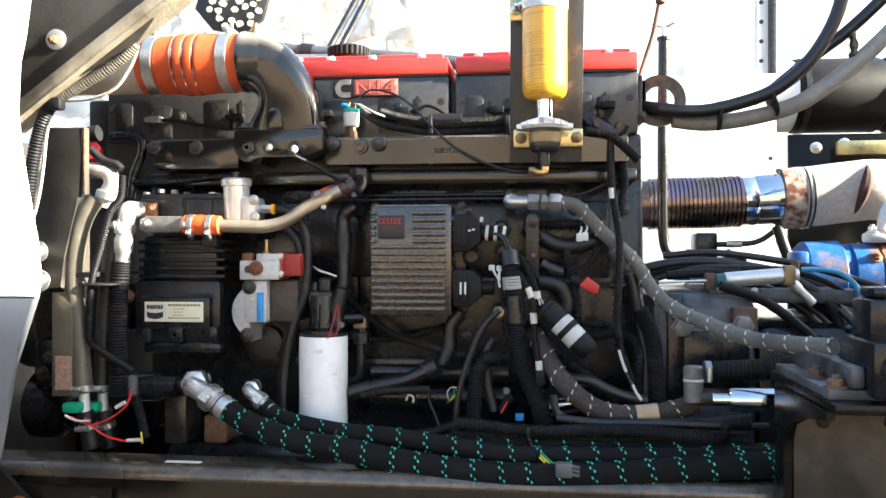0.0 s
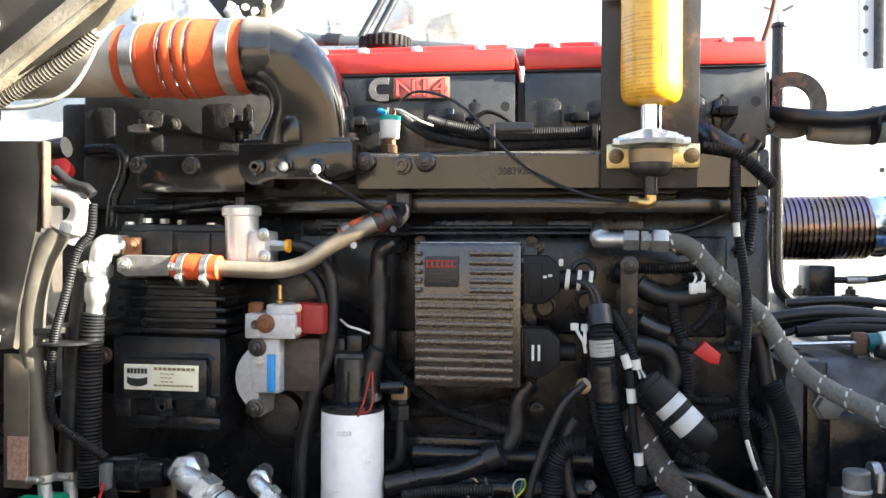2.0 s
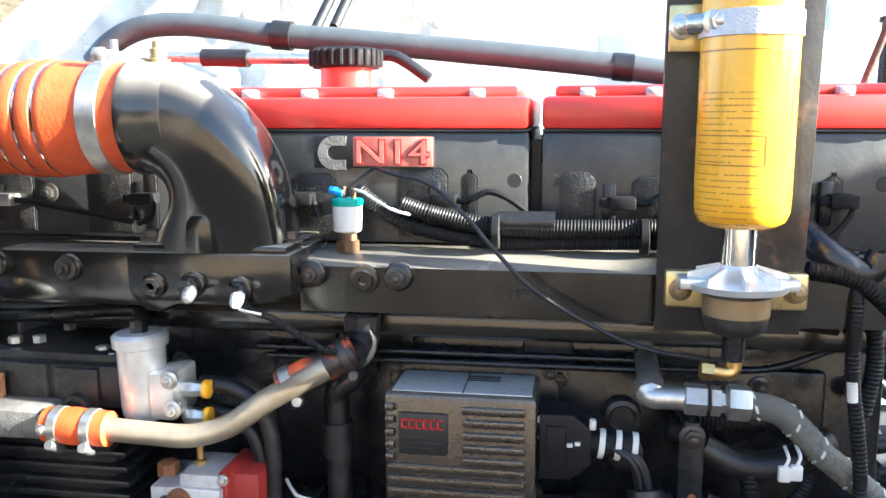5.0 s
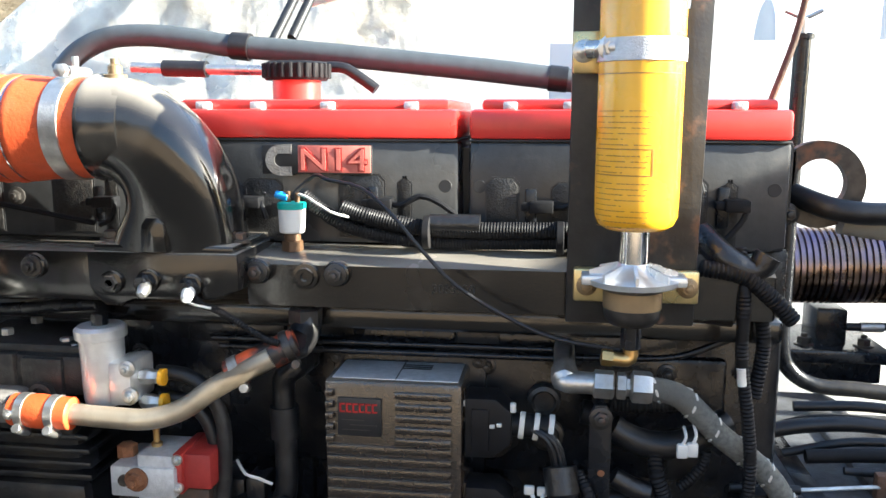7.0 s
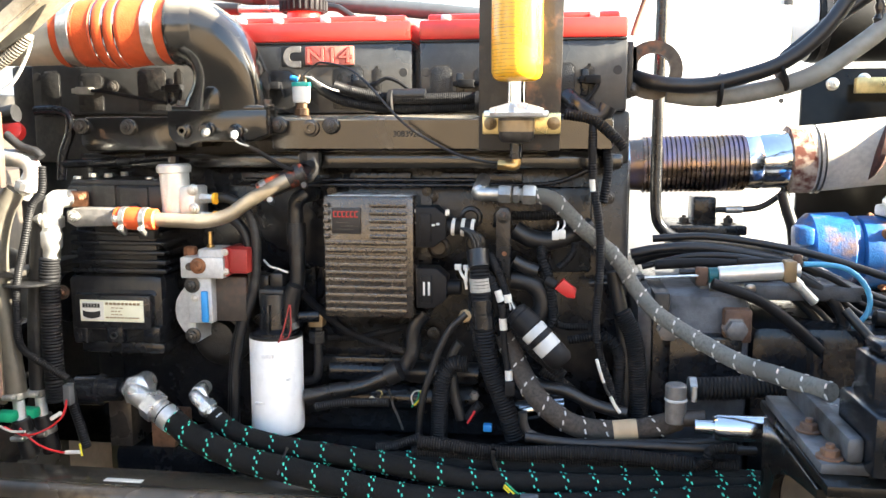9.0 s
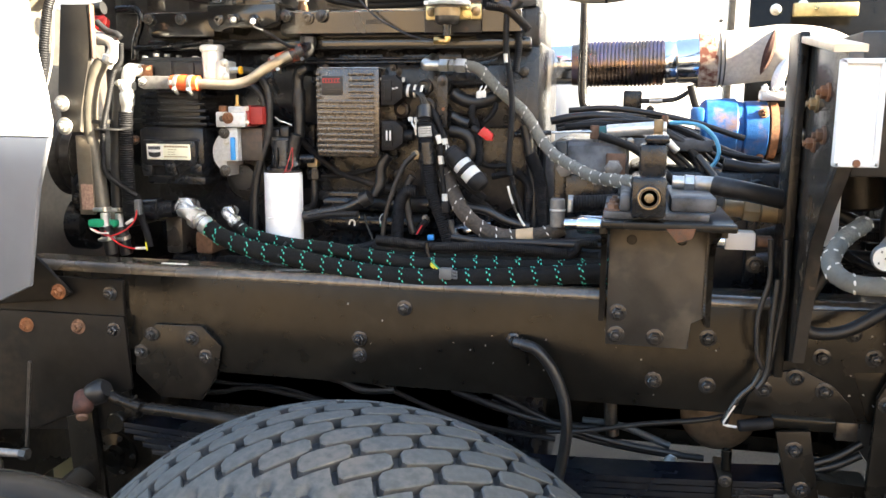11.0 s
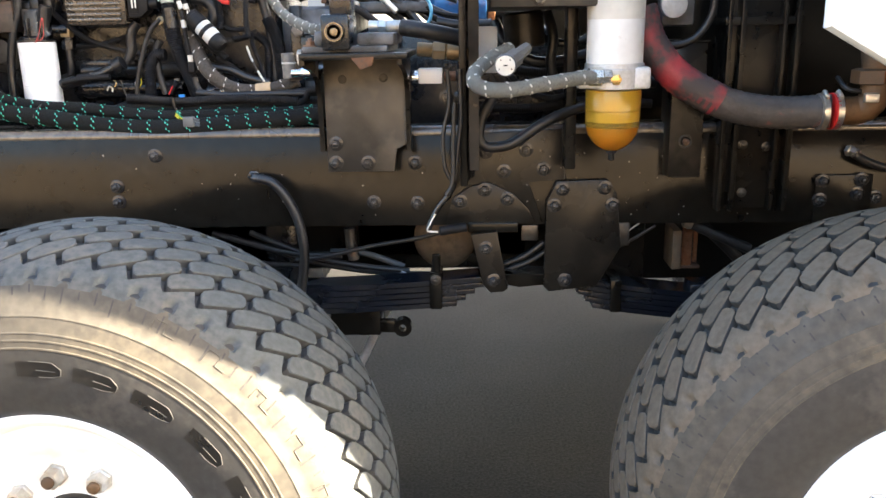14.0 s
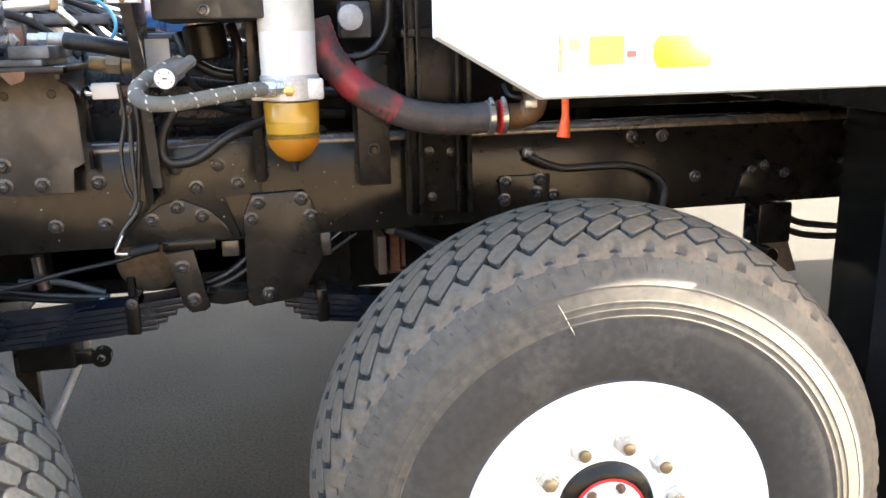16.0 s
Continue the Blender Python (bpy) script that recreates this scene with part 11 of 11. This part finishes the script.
part("lever_tab", boxf(BM(), 1.111, 1.139, 0.941, 1, 1.40, 1.41, 0.002), M_DKSTEEL, None, "grey steel tab on the hanger", "tab")

# rear outrigger box; its second box and link beam are added to shade the ground
ox = (2.513, 1.22, 0.959)[0]
og = thing("outrigger_box", (ox + 0.4, 0.95, 0), "black steel outrigger box behind the second wheel", "outrigger")
part("shell", box(BM(), ox, ox + 0.8, 0.52, 1.25, 0.2, 1.36, 0.006), M_RAIL, og)
part("foot", box(BM(), ox + 0.2, ox + 0.6, 0.7, 1.15, 0.0, 0.2, 0.01), M_RAIL, og)
part("crossbox", box(BM(), ox + 1.0, ox + 1.7, 0.6, 1.3, 0.25, 1.0, 0.006), M_RAIL, og)
part("link_beam", box(BM(), ox + 0.78, ox + 1.02, 0.7, 1.2, 0.6, 1.2, 0.006), M_RAIL, og)
# flap added here so that its outer edge cuts the sun on the tyre
mf = thing("shade_flap", (2.22, 0.7, 0.3), "black rubber flap behind the second wheel, added to shade the tyre", "mud flap")
part("flap", box(BM(), 2.27, 2.28, 0.55, 0.80, 0.3, 1.375, 0.002), M_RUBBER, mf)
bp = thing("bump_stop", (2.435, 1.5, 0.939), "black bump stop block under the rail", "bump stop")
part("column", boxf(BM(), 2.388, 2.498, 0.868, 0.988, 1.42, 1.5, 0.006), M_RAIL, bp)
part("foot", prism(BM(), [(v[0], v[2]) for v in [(2.401, 1.5, 0.889), (2.497, 1.5, 0.891), (2.544, 1.5, 0.77), (2.489, 1.5, 0.766), (2.423, 1.5, 0.852)]], 1.44, 1.5, 0.004), M_DIRT, bp)

# ---- far side of the running gear, with masses added to darken the gaps ----
for xc in (0.0, 1.6):
    fs = thing("leaf_spring", (xc, 2.3, 0.8), "black far-side leaf spring under the rail", "leaf spring", "leaf springs")
    for k in range(5):
        part("leaf", box(BM(), xc - 0.75 + 0.09 * k, xc + 0.75 - 0.09 * k, 2.25, 2.33, 0.80 - 0.016 * k, 0.814 - 0.016 * k, 0.003), M_LEAF, fs)
    part("hanger", box(BM(), xc - 0.8, xc - 0.7, 2.25, 2.33, 0.72, 1.0, 0.004), M_RAILB, fs)
    part("hanger", box(BM(), xc + 0.7, xc + 0.8, 2.25, 2.33, 0.72, 1.0, 0.004), M_RAILB, fs)
tcx = thing("transfer_case", (0.65, 1.9, 0.7), "dirty brown transfer case slung between the rails", "transfer case")
bm = BM()
box(bm, 0.36, 0.94, 1.66, 2.1, 0.80, 1.02, 0.05, 4)
part("housing", bm, M_DIRT, tcx)
part("cover", lathe(BM(), (0.66, 1.67, 0.9), (0, -1, 0), [(0, 0.095), (0.01, 0.09), (0.03, 0.07), (0.035, 0.03)], 32), M_DIRT, tcx)
xm = thing("crossmember", (1.12, 1.8, 0.8), "black chassis crossmember between the rails", "crossmember")
part("beam", box(BM(), 1.02, 1.2, 1.5, 2.22, 0.78, 1.2, 0.006), M_RAILB, xm)

op = thing("oil_pan", (-0.35, 1.85, 0.6), "black engine oil pan below the block", "oil pan")
part("pan", box(BM(), -0.95, 0.25, 1.62, 2.12, 0.66, 1.02, 0.04, 3), M_ENGINE, op)
part("flange", box(BM(), -0.97, 0.27, 1.605, 2.135, 1.0, 1.016, 0.004), M_ENGINE, op)
part("drain_plug", lathe(BM(), (-0.3, 1.622, 0.74), (0, -1, 0), [(0, 0.018), (0.008, 0.018), (0.009, 0.012), (0.018, 0.012)], 6), M_DKSTEEL, op)
# unseen drum added to hide and shade the bright ground beyond
ft = thing("far_drum", (1.6, 2.7, 0.45), "black drum on the far side, added to block the bright ground", "air tank")
part("drum", cyl(BM(), (0.75, 2.72, 0.74), (2.35, 2.72, 0.74), 0.22, 36), M_RAILB, ft)
for x in (1.0, 2.1):
    part("strap", box(BM(), x - 0.025, x + 0.025, 2.3, 2.72, 0.95, 1.0, 0.003), M_RAILB, ft)

# ---- filler inside the rail, flanged pivot near the curved tube, looms under the rail ----
# black box added where only darkness belongs, over the bright gap
x0, x1, z0, z1 = -1.036, -0.732, 0.563, 0.859
sg = thing("dark_filler", ((x0 + x1) / 2, 1.6, z0), "black box inside the rail, added to darken a gap", "steering gear")
part("housing", box(BM(), x0, x1, 1.50, 1.66, z0, RZ1 - 0.1, 0.02, 3), M_RAIL, sg)
part("cover", lathe(BM(), ((x0 + x1) / 2, 1.50, (z0 + z1) / 2), (0, -1, 0), [(0, 0.06), (0.008, 0.058), (0.014, 0.03), (0.03, 0.026)], 28), M_RAIL, sg)
for k in range(5):
    bolt(((x0 + x1) / 2 + 0.048 * math.cos(k * 1.2566), 1.493, (z0 + z1) / 2 + 0.048 * math.sin(k * 1.2566)), sg, r=0.006, h=0.006, material=M_BOLTB)
c = Vector((-0.887, 1.06, 0.664))
pv = thing("pivot_hub", c, "oily brown flanged pivot hub with a ring of bolts", "hub")
part("flange", lathe(BM(), c, (0.15, -1, 0.25), [(-0.08, 0.05), (-0.02, 0.052), (-0.018, 0.072), (0.0, 0.074), (0.004, 0.07), (0.006, 0.045), (0.014, 0.042), (0.016, 0.03), (0.008, 0.026)], 40), M_PLATE, pv)
u, v = Vector((1, 0.15, 0)).normalized(), Vector((0, 0.25, 1)).normalized()
for k in range(10):
    bolt(c + u * (0.058 * math.cos(k * 0.6283)) + v * (0.058 * math.sin(k * 0.6283)) + Vector((0.0008, -0.005, 0.001)), pv, axis=(0.15, -1, 0.25), r=0.0065, h=0.007, material=M_BOLTB, stud=False)
part("stub", cyl(BM(), c + Vector((0, 0.05, 0)), c + Vector((-0.02, 0.36, 0.02)), 0.045, 24), M_RAIL, pv)
for pts, r in (([(-0.722, 1.55, 0.897), (-0.601, 1.52, 0.9), (-0.5, 1.52, 0.921), (-0.386, 1.52, 0.909), (-0.259, 1.52, 0.892), (-0.129, 1.5, 0.865)], 0.006), ([(-0.679, 1.54, 0.928), (-0.561, 1.54, 0.919), (-0.428, 1.54, 0.918), (-0.315, 1.54, 0.896), (-0.204, 1.54, 0.872)], 0.005), ([(-0.189, 1.5, 0.981), (-0.099, 1.5, 0.944), (0.02, 1.5, 0.902), (0.137, 1.5, 0.876), (0.278, 1.5, 0.864)], 0.006)):
    hose("frame_loom", pts, r, M_LOOM, "black corrugated loom along the inside of the frame", "wiring loom", rib=0.001, pitch=0.004, group="frame looms")

# ---- dark plate and rusty bracket behind the second spring ----
x0, x1, z0, z1 = 1.183, 1.612, 0.736, 0.923
ip = thing("inner_plate", ((x0 + x1) / 2, 1.78, z0), "black inner frame plate behind the spring", "frame plate")
part("sheet", box(BM(), x0, x1 + 0.25, 1.78, 1.79, z0, RZ1 - 0.05, 0.003), M_MATTE, ip)
part("stiffener", box(BM(), x0, x0 + 0.03, 1.74, 1.78, z0, RZ1 - 0.05, 0.003), M_MATTE, ip)
x0, x1, z0, z1 = 1.32, 1.347, 0.834, 0.939
rb = thing("rusty_bracket", ((x0 + x1) / 2, 1.58, z0), "orange-brown rusty bracket behind the spring", "bracket")
part("web", box(BM(), x0, x1, 1.58, 1.586, z0, z1 + 0.03, 0.001), M_RUST, rb)
part("web", box(BM(), x1 + 0.008, x1 + 0.02, 1.60, 1.606, z0 + 0.004, z1 + 0.03, 0.001), M_RUST, rb)
part("foot", box(BM(), x0 - 0.004, x1 + 0.024, 1.578, 1.78, z0 - 0.008, z0, 0.001), M_RUST2, rb)
a, b = Vector((1.317, 1.5, 0.974)), Vector((1.477, 1.5, 0.903))
sp = thing("brake_pipe", a, "dark brake pipe with a dusty end fitting", "pipe")
part("pipe", cyl(BM(), a, b, 0.014, 16), M_RUBBER, sp)
part("end_fitting", lathe(BM(), a - (b - a).normalized() * 0.02, b - a, [(0, 0.01), (0.004, 0.016), (0.022, 0.017), (0.026, 0.013)], 18), M_CASTG, sp)
hose("thin_wire", [(1.12, 1.42, 0.958), (1.147, 1.42, 0.98), (1.18, 1.42, 1.004)], 0.0018, M_CLOTHL, "thin pale wire behind the hanger", "wire")
